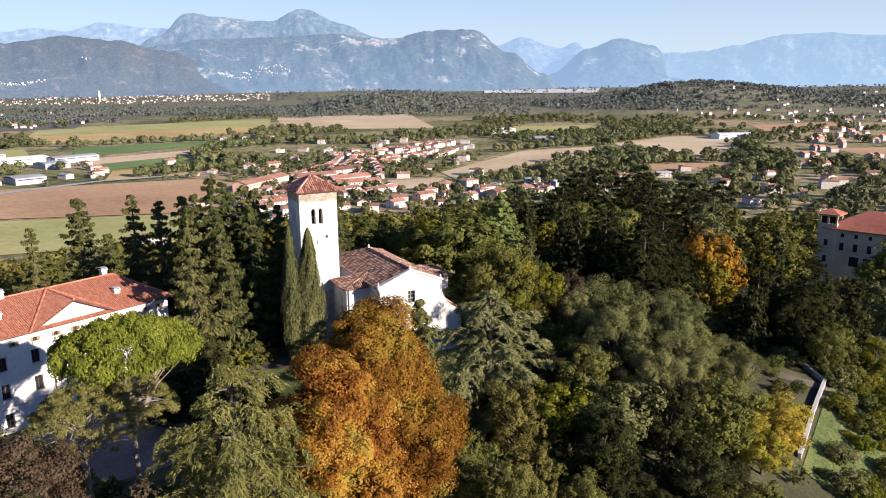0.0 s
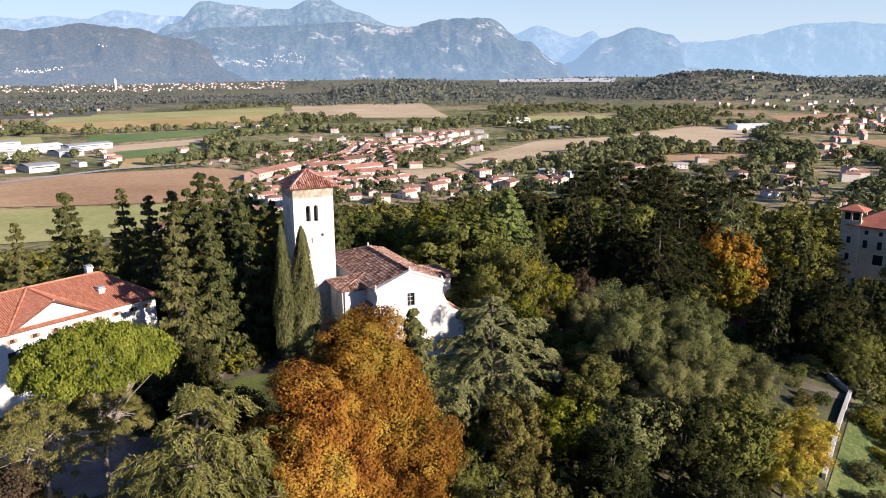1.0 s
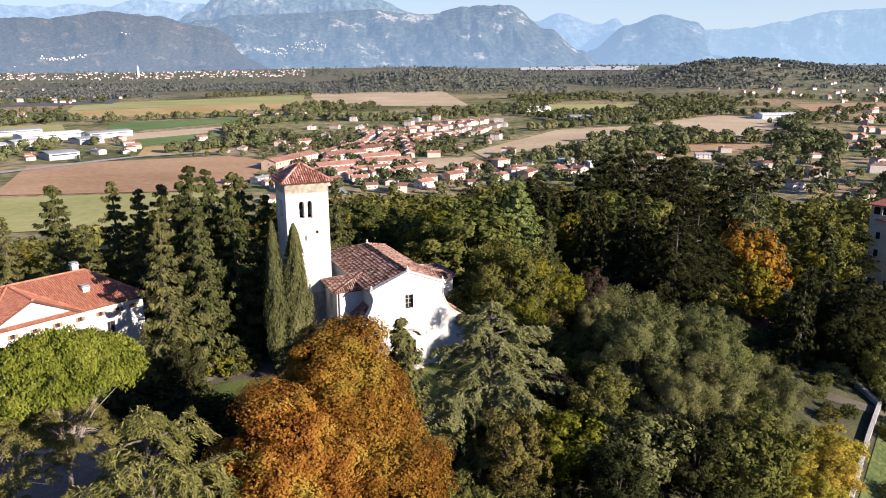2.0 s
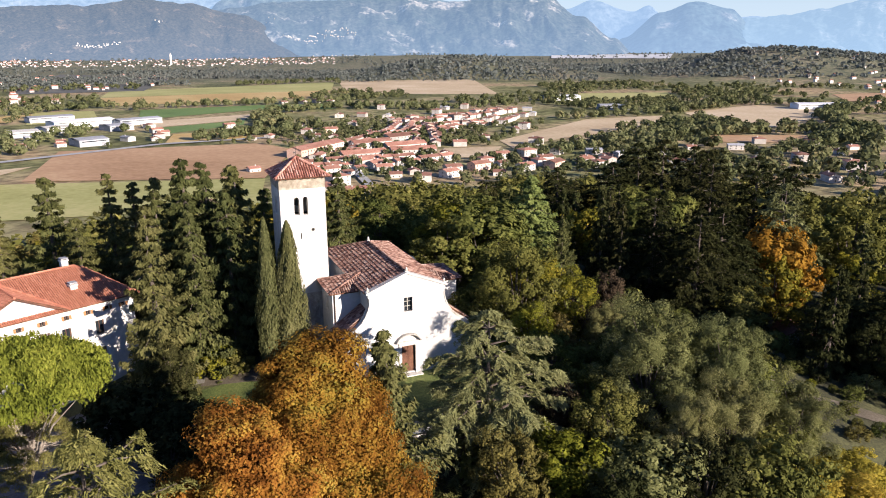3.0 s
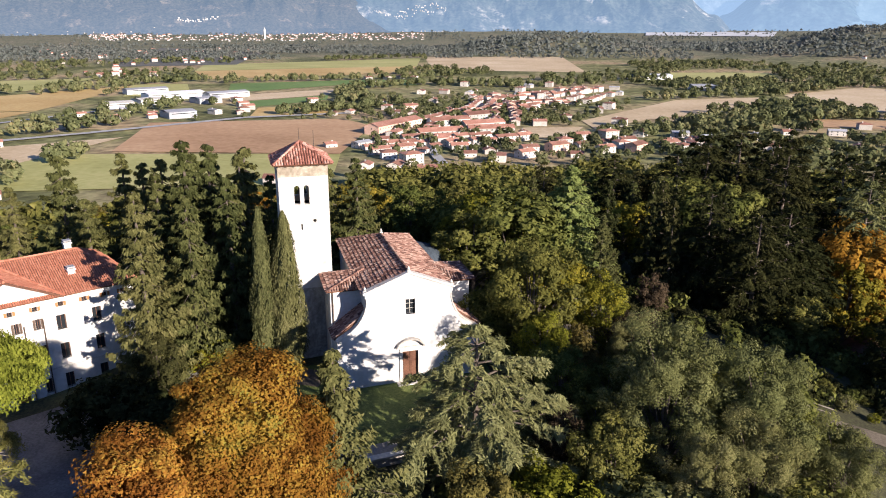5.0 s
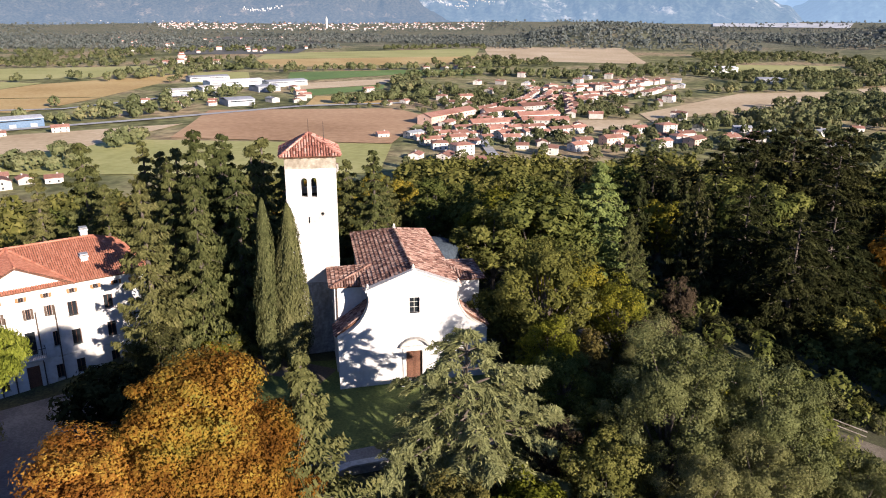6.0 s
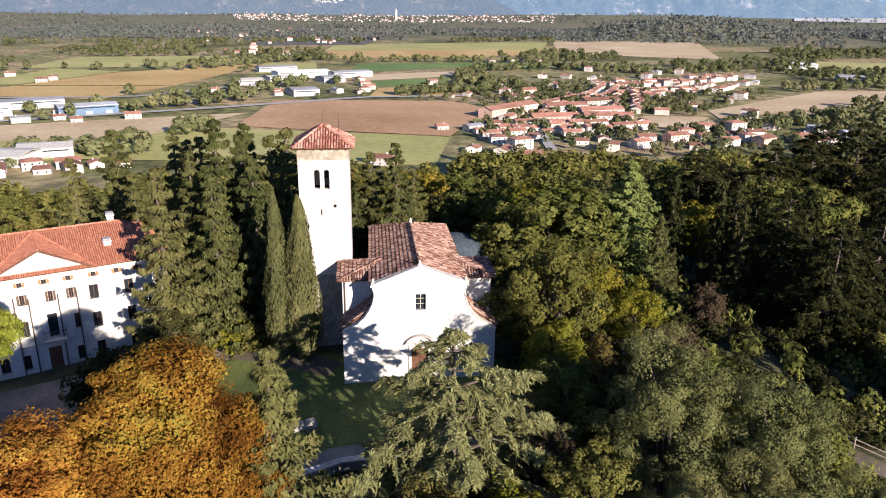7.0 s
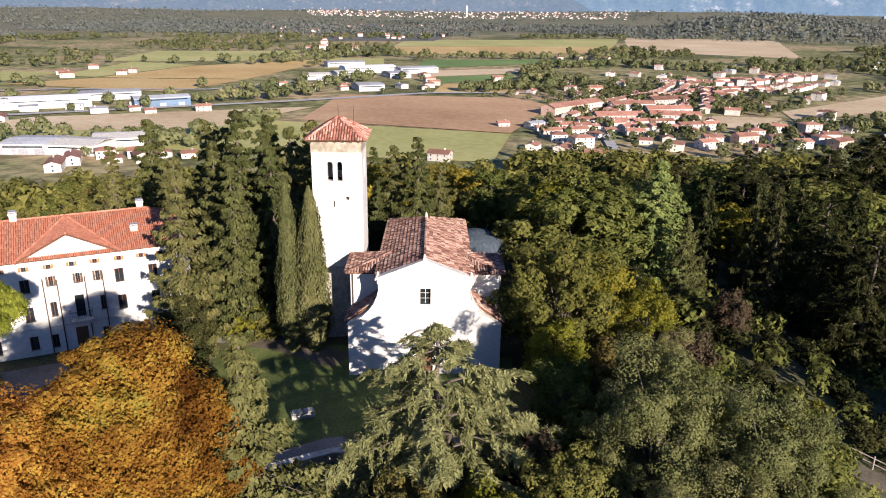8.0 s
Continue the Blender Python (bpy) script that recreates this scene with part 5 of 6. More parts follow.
for x0 in (-0.58, 0.13):
    for z0, z1 in ((0.3, 0.95), (1.1, 1.85), (2.0, 2.8)):
        pan.box(x0, x0 + 0.46, 0.18, 0.22, z0, z1)
part("door_panels", pan, WOOD, door)
por = Soup().box(-0.98, -0.70, -0.12, 0.2, -0.4, 3.25).box(0.72, 1.0, -0.12, 0.2, -0.4, 3.25).box(-0.70, 0.72, -0.12, 0.2, 2.95, 3.25).box(-1.2, 1.22, -0.2, 0.2, 3.25, 3.42)
part("portal", por, STONE, church, "pale stone door frame")
hood = Soup()
ring = []
for i in range(11):
    a = math.pi * (0.12 + 0.76 * i / 10)
    ring += [(0.01 + r * math.cos(a), y, 2.95 + r * 0.92 * math.sin(a)) for y, r in ((-0.42, 1.28), (-0.42, 1.42), (0.0, 1.42), (0.0, 1.28))]
hood.add(ring, [(4 * i + k, 4 * i + (k + 1) % 4, 4 * i + 4 + (k + 1) % 4, 4 * i + 4 + k) for i in range(10) for k in range(4)] + [(3, 2, 1, 0), (40, 41, 42, 43)])
part("portal_hood", hood, RUBBLE, church, "curved stone hood over the door")
part("step", Soup().box(-1.3, 1.3, -0.8, 0.0, -0.5, 0.02).box(-1.8, 1.8, -1.25, -0.8, -0.6, -0.14), STONE, church)
part("downpipe", Soup().tube((-6.35, 3.2, 8.0), (-6.35, 3.2, 4.8), 0.06, 0.06, 8), COPPER, church)
barred_window(church, -6.56, 5.4, 5.9, 0.5, 1.3, -90, bars=(0, 1))
# low sacristy with a dark lead roof behind the choir
sac = thing("sacristy", (5.4, 20.6, -1.6), "low annex with a dark curved lead roof behind the church", "annex")
N, M = 24, 7
rim = [(3.05 * math.cos(2 * math.pi * i / N), 2.65 * math.sin(2 * math.pi * i / N), z) for z in (-2, 6.2) for i in range(N)]
part("wall", Soup().add(rim, [(i, (i + 1) % N, N + (i + 1) % N, N + i) for i in range(N)] + [tuple(range(N, 2 * N))]), PLASTER, sac)
dome = Soup()
vs = [(3.3 * math.cos(2 * math.pi * i / N) * math.cos(1.45 * j / M), 2.9 * math.sin(2 * math.pi * i / N) * math.cos(1.45 * j / M), 6.1 + 2.2 * math.sin(1.45 * j / M)) for j in range(M + 1) for i in range(N)]
dome.add(vs, [(j * N + i, j * N + (i + 1) % N, (j + 1) * N + (i + 1) % N, (j + 1) * N + i) for j in range(M) for i in range(N)] + [tuple(M * N + i for i in range(N))])
part("roof", dome, SLATE, sac)

# ---- the bell tower ----
tower = thing("bell_tower", (-7.98, 9.93, 0), "white plastered bell tower with paired arches and tiled cap", "bell tower")
W = 2.25
holes = [arch(-0.88, -0.36, 15.15, 16.92), arch(0.0, 0.48, 15.12, 16.92), rect(-0.40, -0.26, 12.7, 13.3), [(0.87 + 0.17 * math.cos(i * math.pi / 5), 13.55 + 0.17 * math.sin(i * math.pi / 5)) for i in range(10)]]
sideh = [arch(-0.62, -0.1, 15.15, 16.92), arch(0.12, 0.62, 15.12, 16.92), rect(-0.1, 0.1, 9.5, 10.2)]
for rz, hs in ((0, holes), (180, sideh[:2]), (-90, sideh), (90, sideh[:2])):
    w = W if rz in (0, 180) else W - 0.6
    part("wall", plate(rect(-w, w, -2, 19.0), hs, 0.6), TOWER_PLASTER, tower, m=pose(0, 0, 0, 0, 0, rz) @ pose(0, -W, 0))
    part("top_band", Soup().box(-W - 0.03, W + 0.03, -0.03, -0.004, 17.75, 18.99), RAW_BAND, tower, "bare ochre render under the eaves", m=pose(0, 0, 0, 0, 0, rz) @ pose(0, -W, 0))
    part("base_course", Soup().box(-W - 0.05, W + 0.05, -0.05, -0.004, -2, 7.0), RUBBLE, tower, "rough grey rubble foot", m=pose(0, 0, 0, 0, 0, rz) @ pose(0, -W, 0))
    if rz in (0, -90):
        part("impost", Soup().box(-1.0, 0.62, -0.10, 0.02, 15.02, 15.10), STONE, tower, m=pose(0, 0, 0, 0, 0, rz) @ pose(0, -W, 0))
        part("colonnette", Soup().tube((-0.19, 0.25, 15.1), (-0.19, 0.25, 16.3), 0.07, 0.06, 8), STONE, tower, m=pose(0, 0, 0, 0, 0, rz) @ pose(0, -W, 0))
part("floor", Soup().box(-W + 0.6, W - 0.6, -W + 0.6, W - 0.6, 14.3, 14.6), DARK, tower)
part("bell_frame", Soup().box(-1.2, 1.2, -0.12, 0.12, 16.7, 16.95).box(-0.1, 0.1, -1.2, 1.2, 16.45, 16.7), WOOD, tower)
bell = Soup()
for za, zb, ra, rb in ((15.75, 15.85, 0.5, 0.44), (15.85, 16.2, 0.44, 0.30), (16.2, 16.42, 0.30, 0.14)):
    bell.tube((0, 0, za), (0, 0, zb), ra, rb, 14)
part("bell", bell, IRON, tower)
E_ = W + 0.42
zt = 20.55
cs = [(-E_, -E_, 18.92), (E_, -E_, 18.92), (E_, E_, 18.92), (-E_, E_, 18.92)]
slopes = [[cs[i], cs[(i + 1) % 4], (0, 0, zt)] for i in range(4)]
tiled_roof(tower, slopes, [(c, (0, 0, zt + 0.05)) for c in cs], TOWER_TILES)
raft = Soup()
for rz in range(4):
    m = pose(0, 0, 0, 0, 0, 90 * rz)
    for i in range(7):
        x = -W + 0.15 + i * (2 * W - 0.3) / 6
        raft.box(x - 0.06, x + 0.06, -E_ + 0.1, -W, 18.72, 18.84, m)
part("rafter_ends", raft, WOOD, tower)
part("lightning_rod", Soup().tube((0, 0, zt), (0, 0, zt + 1.3), 0.025, 0.012, 6), IRON, tower)
part("antenna", Soup().tube((1.35, 0.3, zt - 0.9), (1.35, 0.3, zt + 1.0), 0.025, 0.015, 6), IRON, tower)

# ---- the villa beside the church ----
villa = thing("villa", (-34.32, 10.1, 0), "long white three-storey villa with a pediment and red hipped tile roof", "villa", 25.15)
VX, VD = 10.9, 11.0
wins = []
for x in (-7.3, -4.15, 4.15, 7.3):
    wins += [(x, 3.68, 0.82, 1.4), (x, 0.74, 0.80, 1.52), (x, -2.25, 0.76, 1.45)]
for x in (-1.9, 0.45, 2.2):
    wins += [(x, 4.15, 0.42, 1.0)]
wins += [(-2.0, 1.0, 0.6, 1.5), (2.4, 1.0, 0.5, 1.5)]
attic = [-9.6, -8.0, -6.05, -4.0, -1.92, 0.08, 2.12, 4.3, 6.35, 8.2, 9.8]
holes = [rect(x - w / 2, x + w / 2, z, z + h) for x, z, w, h in wins] + [rect(x - 0.22, x + 0.22, 5.95, 6.36) for x in attic]
holes += [rect(-0.12, 0.72, 0.55, 2.88), rect(-0.45, 0.66, -2.98, -0.50), rect(-2.6, -2.0, -2.3, -0.9), rect(2.0, 2.6, -2.3, -0.9)]
part("facade", plate(rect(-VX, VX, -4.5, 7.05), holes, 0.5), VILLA_WALL, villa)
vb = Soup().box(-VX, -VX + 0.5, 0.502, VD, -4.5, 7.05).box(VX - 0.5, VX, 0.502, VD, -4.5, 7.05).box(-VX + 0.5, VX - 0.5, VD - 0.5, VD, -4.5, 7.05)
vb.box(-VX + 0.5, VX - 0.5, 0.502, VD - 0.5, 6.8, 7.0)
part("wall", vb, VILLA_WALL, villa)
# black sheet behind the openings in place of unlit rooms
part("interior", Soup().box(-VX + 0.6, VX - 0.6, 0.9, 1.0, -4.4, 6.7), DARK, villa)


def sash(x, z, w, h, shutters):
    s = Soup()
    t = 0.06
    s.box(-w / 2, -w / 2 + t, 0.2, 0.28, 0, h).box(w / 2 - t, w / 2, 0.2, 0.28, 0, h).box(-w / 2 + t, w / 2 - t, 0.2, 0.28, h - t, h)
    s.box(-0.025, 0.025, 0.21, 0.27, 0, h - t)
    ob = part("window", s, WOOD, villa, m=pose(x, 0, z))
    part("pane", Soup().box(-w / 2 + t, w / 2 - t, 0.23, 0.25, 0, h - t), GLASS, ob)
    part("sill", Soup().box(-w / 2 - 0.1, w / 2 + 0.1, -0.12, 0.2, -0.09, 0.0), STONE, ob)
    if shutters:
        for sg in (-1, 1):
            a, b = sorted((sg * (w / 2 + 0.02), sg * (w / 2 + 0.02 + w * 0.48)))
            part("shutter", Soup().box(a, b, -0.06, -0.01, 0, h), shutters, ob)


for x, z, w, h in wins:
    sash(x, z, w, h, COPPER if w < 0.5 else None)
for x in attic:
    sash(x, 5.95, 0.44, 0.41, SHUTTER)
for x in (-2.3, 2.3):
    sash(x, -2.3, 0.6, 1.4, None)
vd = part("door", Soup().box(-0.42, 0.63, 0.2, 0.28, -2.98, -0.55), WOOD, villa)
part("balcony_door", Soup().box(-0.10, 0.29, 0.2, 0.26, 0.57, 2.86).box(0.31, 0.70, 0.2, 0.26, 0.57, 2.86), GLASS, villa)
bal = part("balcony", Soup().box(-0.7, 1.3, -0.85, 0.0, 0.30, 0.46).box(-0.55, -0.4, -0.6, 0, 0.0, 0.3).box(1.0, 1.15, -0.6, 0, 0.0, 0.3), STONE, villa)
rail = Soup().box(-0.7, 1.3, -0.85, -0.80, 1.35, 1.40).box(-0.7, -0.65, -0.8, 0, 1.35, 1.40).box(1.25, 1.3, -0.8, 0, 1.35, 1.40)
part("railing", rail, IRON, bal)
BAR = Soup().box(-0.01, 0.01, -0.835, -0.815, 0.46, 1.36).mesh("railing_bar")
BAR.materials.append(IRON)
for i in range(14):
    part("railing_bar", BAR, None, bal, m=pose(-0.67 + i * 0.15, 0, 0))
part("string_course", Soup().box(-VX - 0.04, VX + 0.04, -0.08, -0.002, -0.12, 0.02), STONE, villa)
part("cornice", Soup().box(-VX - 0.3, VX + 0.3, -0.30, -0.003, 6.86, 7.04), VILLA_WALL, villa)
for x, z1 in ((-1.42, 4.75), (1.02, 4.75), (2.62, 5.0), (-2.62, 5.0)):
    part("downpipe", Soup().tube((x, -0.10, z1), (x, -0.10, -2.9), 0.06, 0.06, 8), COPPER, villa)
part("pediment", plate([(-4.15, 7.06), (4.15, 7.06), (0, 9.18)], [], 0.4), VILLA_WALL, villa, m=pose(0, -0.06, 0))
ov, zr = 0.5, 9.55
xr = 7.6
c0, c1, c2, c3 = (-VX - ov, -ov, 7.05), (VX + ov, -ov, 7.05), (VX + ov, VD + ov, 7.05), (-VX - ov, VD + ov, 7.05)
r0, r1 = (-xr, VD / 2, zr), (xr, VD / 2, zr)
vroof = tiled_roof(villa, [[c0, c1, r1, r0], [c1, c2, r1], [c2, c3, r0, r1], [c3, c0, r0]], [(r0, r1), (c0, r0), (c1, r1), (c2, r1), (c3, r0)], VILLA_TILES, 0.20, relief=0.20)
pa, pb = (0, -0.62, 9.38), (0, 5.3, 9.50)
tiled_roof(villa, [[(4.6, -0.62, 7.02), pb, pa], [pb, (-4.6, -0.62, 7.02), pa]], [(pa, pb), ((4.6, -0.60, 7.1), (0, 5.3, 9.6)), ((-4.6, -0.60, 7.1), (0, 5.3, 9.6))], VILLA_TILES, 0.20, "pediment_roof", 0.20)
for x, y, z0, z1 in ((6.1, 2.3, 7.4, 8.75), (7.1, 6.6, 8.6, 10.2), (-4.6, 5.6, 9.2, 10.4), (-6.2, 2.6, 7.4, 9.0)):
    ch = part("chimney", Soup().box(-0.32, 0.32, -0.32, 0.32, z0, z1 - 0.25).box(-0.4, 0.4, -0.4, 0.4, z1 - 0.25, z1 - 0.12), VILLA_WALL, villa, m=pose(x, y, 0))
    part("chimney_cap", Soup().box(-0.36, 0.36, -0.36, 0.36, z1, z1 + 0.1).box(-0.3, -0.18, -0.3, 0.3, z1 - 0.12, z1).box(0.18, 0.3, -0.3, 0.3, z1 - 0.12, z1), GREY_ROOF, ch)

# ---- the far villa with a look-out tower, down the slope ----
lodge = thing("yellow_villa", (129.6, 38.1, -14.5), "yellow plastered villa with a look-out tower and red tile roofs", "villa", -72)
part("wall", Soup().box(0, 17, 0, 14, -6, 10.2), YELLOW_WALL, lodge)
look_out = Soup().box(-1.9, 2.3, -0.5, 3.7, -6, 11.4).box(-1.9, 2.3, -0.5, 3.7, 13.2, 13.5)
for x in (-1.9, 0.0, 1.9):
    for y in (-0.5, 3.3):
        look_out.box(x, x + 0.4, y, y + 0.4, 11.4, 13.2)
part("lookout", look_out, YELLOW_WALL, lodge)
part("lookout_core", Soup().box(-1.4, 1.8, 0.0, 3.2, 11.4, 13.2), GLASS, lodge)
part("lookout_roof", hip_roof(4.2, 4.2, 13.5, 1.4, 0.7), RED_ROOF, lodge, m=pose(0.2, 1.6, 0))
part("roof", hip_roof(17, 14, 10.2, 4.2, 0.9), RED_ROOF, lodge, m=pose(8.5, 7, 0))
for x in (3.6, 6.6, 9.6, 12.8, 15.4):
    for z, w, h in ((8.4, 0.9, 1.0), (5.2, 1.1, 1.9)):
        set_window(lodge, x, 0, z, 0, w, h)
    if 5 < x < 14:
        set_window(lodge, x, 0, 1.6, 0, 2.2, 2.4)
for z in (2.0, 6.0):
    set_window(lodge, 0.2, -0.5, z, 0, 1.0, 1.6)
for y in (3, 7, 11):
    for z in (1.6, 5.2, 8.2):
        set_window(lodge, 17, y, z, 90, 1.1, 1.8)

# red-roofed hut among the trees
hut = thing("hut", (62.5, 9.5, height(62.5, 9.5) - 0.2), "small white hut with a red tile roof among trees", "hut", 55)
part("wall", Soup().box(-2.4, 2.4, -2, 2, -1, 3.0).add([(-2.4, -2, 3.0), (-2.4, 2, 3.0), (-2.4, 0, 4.3), (2.4, -2, 3.0), (2.4, 2, 3.0), (2.4, 0, 4.3)], [(0, 1, 2), (5, 4, 3)]), PLASTER, hut)
part("roof", gable_roof(4.8, 4, 3.0, 1.3, 0.5), HOUSE_ROOF, hut)
part("porch_roof", Soup().add([(-2.6, -4.2, 1.9), (2.6, -4.2, 1.9), (2.6, -2.02, 2.7), (-2.6, -2.02, 2.7), (-2.6, -4.2, 1.78), (2.6, -4.2, 1.78), (2.6, -2.02, 2.58), (-2.6, -2.02, 2.58)], [(0, 1, 2, 3), (7, 6, 5, 4), (0, 4, 5, 1), (1, 5, 6, 2), (2, 6, 7, 3), (3, 7, 4, 0)]), RED_ROOF, hut)
for x in (-2.4, 2.4):
    part("porch_post", Soup().box(x - 0.1, x + 0.1, -4.1, -3.9, -1, 1.8), WOOD, hut)
set_window(hut, -1.2, -2, 0.9, 0, 0.8, 1.1)
set_window(hut, 1.2, -2, 0.9, 0, 0.8, 1.1)

# ---- lawn, court, paths and walls on the hill ----
patch("forest_floor", [(-62, -75), (70, -75), (130, 110), (-95, 110)], FLOOR, "dark leaf litter under the trees of the hill", "ground", 0.03, 3)
patch("slope", [(34, -62), (80, -56), (47, -20.5), (27, -31.5)], SLOPE_GRASS, "sunlit grass slope below the garden wall", "grass", 0.09, 3)
patch("slope", [(80, -56), (110, -45), (75, -14), (47, -20.5)], SLOPE_GRASS, "sunlit grass slope below the garden wall", "grass", 0.09, 3)
patch("lawn", [(-21, -9), (6, -12), (8, 3), (-20, 8)], LAWN, "shaded lawn before the church", "lawn", 0.06, 2)
patch("courtyard", [(-46, -10), (-24, -8), (-22.5, 13), (-42, 4)], SHADED_GRAVEL, "grey gravel court before the villa, darkened for its shade", "courtyard", 0.07, 2)
ribbon("path", [(-25, 10.4), (-22, 10.5), (-18.5, 9.7)], 1.9, GRAVEL, "pale gravel path past the cypresses", "path", 0.10, 1.5)
ribbon("path", [(-18.5, 9.7), (-13.8, 7.4), (-7.4, 2.6)], 2.8, EARTH, "worn earth path below the cypresses", "path", 0.09, 1.5)
ribbon("path", [(-14, -14), (-7, -10.5), (0, -9.8), (5, -11)], 2.6, GRAVEL, "pale flagged walk before the church", "path", 0.10, 1.5)
ribbon("lane", [(19, 8), (24, -1.6), (29.5, -8.1), (34.5, -12.5), (46, -21)], 2.0, EARTH, "narrow earth lane down the wooded slope", "road", 0.10, 2)


BUSHES = []


def low_wall(name, pts, h, w, label):
    """A garden wall of rough stone with a coping, following the ground."""
    ob = thing(name, (0, 0, 0), label, "wall")
    s, c = Soup(), Soup()
    for (xa, ya), (xb, yb) in zip(pts, pts[1:]):
        k = max(1, int(math.hypot(xb - xa, yb - ya) / 1.2))
        for i in range(k):
            a, b = Vector((xa + (xb - xa) * i / k, ya + (yb - ya) * i / k)), Vector((xa + (xb - xa) * (i + 1) / k, ya + (yb - ya) * (i + 1) / k))
            za, zb = height(a.x, a.y), height(b.x, b.y)
            t = (b - a).normalized()
            q = Vector((-t.y, t.x)) * w / 2
            for soup, lo, hi, o in ((s, -0.6, h, 1.0), (c, h, h + 0.12, 1.25)):
                v = [(p.x + sg * q.x * o, p.y + sg * q.y * o, z + e) for e in (lo, hi) for p, z in ((a, za), (b, zb)) for sg in (-1, 1)]
                soup.add(v, [(0, 1, 3, 2), (4, 6, 7, 5), (0, 2, 6, 4), (1, 5, 7, 3), (0, 4, 5, 1), (2, 3, 7, 6)])
    part("wall", s, RUBBLE, ob)
    part("coping", c, STONE, ob)
    return ob


low_wall("garden_wall", [(48.1, -16.0), (46.6, -20.0), (38.5, -24.4), (30.5, -29.0), (28.3, -30.2)], 0.55, 0.32, "curving pale stone garden wall above the grass slope")
for x, y, h, w in ((46.2, -14.6, 2.4, "olive"), (43, -15.5, 1.6, "green"), (50.5, -19, 2.2, "green"), (53, -22, 2.6, "lime"), (55, -18, 3.2, "green"), (47, -27, 1.0, "lime"), (42, -31, 0.9, "olive"), (49, -24, 1.4, "olive"), (37, -21, 1.5, "brown"), (40, -17.5, 1.2, "green")):
    BUSHES.append((x, y, h, w))
low_wall("terrace_wall", [(-11.5, -13.5), (-6.5, -11.6), (-1.5, -11.2)], 0.7, 0.5, "low pale stone wall along the church walk")
for x, y in ((-9.9, -6.4), (-9.0, -6.2)):
    pl = thing("stone_block", (x, y, height(x, y)), "rough pale stone block on the lawn", "stone", 20)
    part("block", Soup().box(-0.45, 0.45, -0.35, 0.35, -0.2, 0.45).box(-0.35, 0.38, -0.28, 0.3, 0.45, 0.6), RUBBLE, pl)
fence = thing("fence", (0, 0, 0), "rustic wooden post and rail fence beside the lane", "fence")
fp = [(25.4, -1.4), (27.4, -3.9), (29.5, -6.4), (31.6, -8.4), (33.8, -10.3), (36, -12.3)]
for (xa, ya), (xb, yb) in zip(fp, fp[1:]):
    za, zb = height(xa, ya), height(xb, yb)
    part("post", Soup().tube((xa, ya, za - 0.3), (xa, ya, za + 1.15), 0.07, 0.06, 7), PALE_BARK, fence)
    for z in (0.5, 0.95):
        part("rail", Soup().tube((xa, ya, za + z), (xb, yb, zb + z), 0.045, 0.045, 6), PALE_BARK, fence)

# ---- trees of the hill ----
shape("chestnut", broadleaf(3, 17, 4.9, 1.0, 60, 30, 124, 0.118, 3, 0.0, True, (0.52, 0.86), (0.24, 0.36), 0.30))
shape("leafy_a", broadleaf(5, 14, 4.1, 0.8, 20, 12, 30, 0.29, fine=False, spread=(0.42, 0.86), lobe=(0.28, 0.44)))
shape("leafy_b", broadleaf(8, 15, 3.8, 1.0, 20, 12, 30, 0.29, fine=False, spread=(0.42, 0.86), lobe=(0.28, 0.44)))
shape("leafy_c", broadleaf(11, 12, 4.2, 0.6, 20, 12, 30, 0.29, fine=False, spread=(0.42, 0.86), lobe=(0.28, 0.44)))
shape("far_a", broadleaf(5, 14, 4.1, 0.8, 20, 10, 22, 0.36, fine=False, spread=(0.5, 0.92), lobe=(0.26, 0.42)))
shape("far_b", broadleaf(8, 13, 4.2, 0.7, 20, 10, 22, 0.36, fine=False, spread=(0.5, 0.92), lobe=(0.26, 0.42)))
shape("near_a", broadleaf(25, 13, 3.9, 0.5, 30, 14, 36, 0.195, spread=(0.45, 0.92), lobe=(0.24, 0.40)))
shape("near_b", broadleaf(28, 12, 3.9, 0.4, 30, 14, 36, 0.195, spread=(0.45, 0.92), lobe=(0.24, 0.40)))
shape("low_a", broadleaf(31, 9, 3.4, 0.2, 22, 12, 30, 0.22, fine=False, spread=(0.42, 0.86), lobe=(0.28, 0.44)))
shape("low_b", broadleaf(34, 8, 3.6, 0.2, 22, 12, 30, 0.22, fine=False, spread=(0.42, 0.86), lobe=(0.28, 0.44)))
shape("airy", broadleaf(14, 16, 4.6, 0.6, 44, 18, 84, 0.125, 3, 0.25, True, (0.45, 1.0), (0.20, 0.34)))
shape("spruce_a", conifer(2, 22, 4.6, 0.6, 24, 7, 210, 0.34, 0.50, 0.68, 0.46))
shape("spruce_b", conifer(6, 20, 4.3, 0.5, 22, 7, 200, 0.34, 0.55, 0.64, 0.46))
shape("spruce_near", conifer(9, 16, 3.6, 0.4, 24, 8, 240, 0.23, 0.40, 0.82))
shape("spruce_young", conifer(9, 16, 4.3, 0.4, 22, 8, 230, 0.24, 0.40, 1.0, 0.6))
shape("spruce_far", conifer(10, 20, 4.4, 0.5, 20, 7, 60, 0.60, 0.42, 0.75))
shape("cypress_a", columnar(4, 16, 1.15, 18000, 0.21))
shape("cypress_b", columnar(7, 15.5, 1.55, 24000, 0.21))
shape("cedar", cedar(12, 14, 7.4, 0.6, 11, 8, 62, 0.36, 0.42))
shape("big_cedar", cedar(15, 24, 8.0, 1.5, 15, 8, 17, 0.72, 0.5))
shape("umbrella", umbrella(6, 14.4, 6.3, 2.6, 250, 290, 0.20, 0.8, (0.5, 1.05)), PALE_BARK)
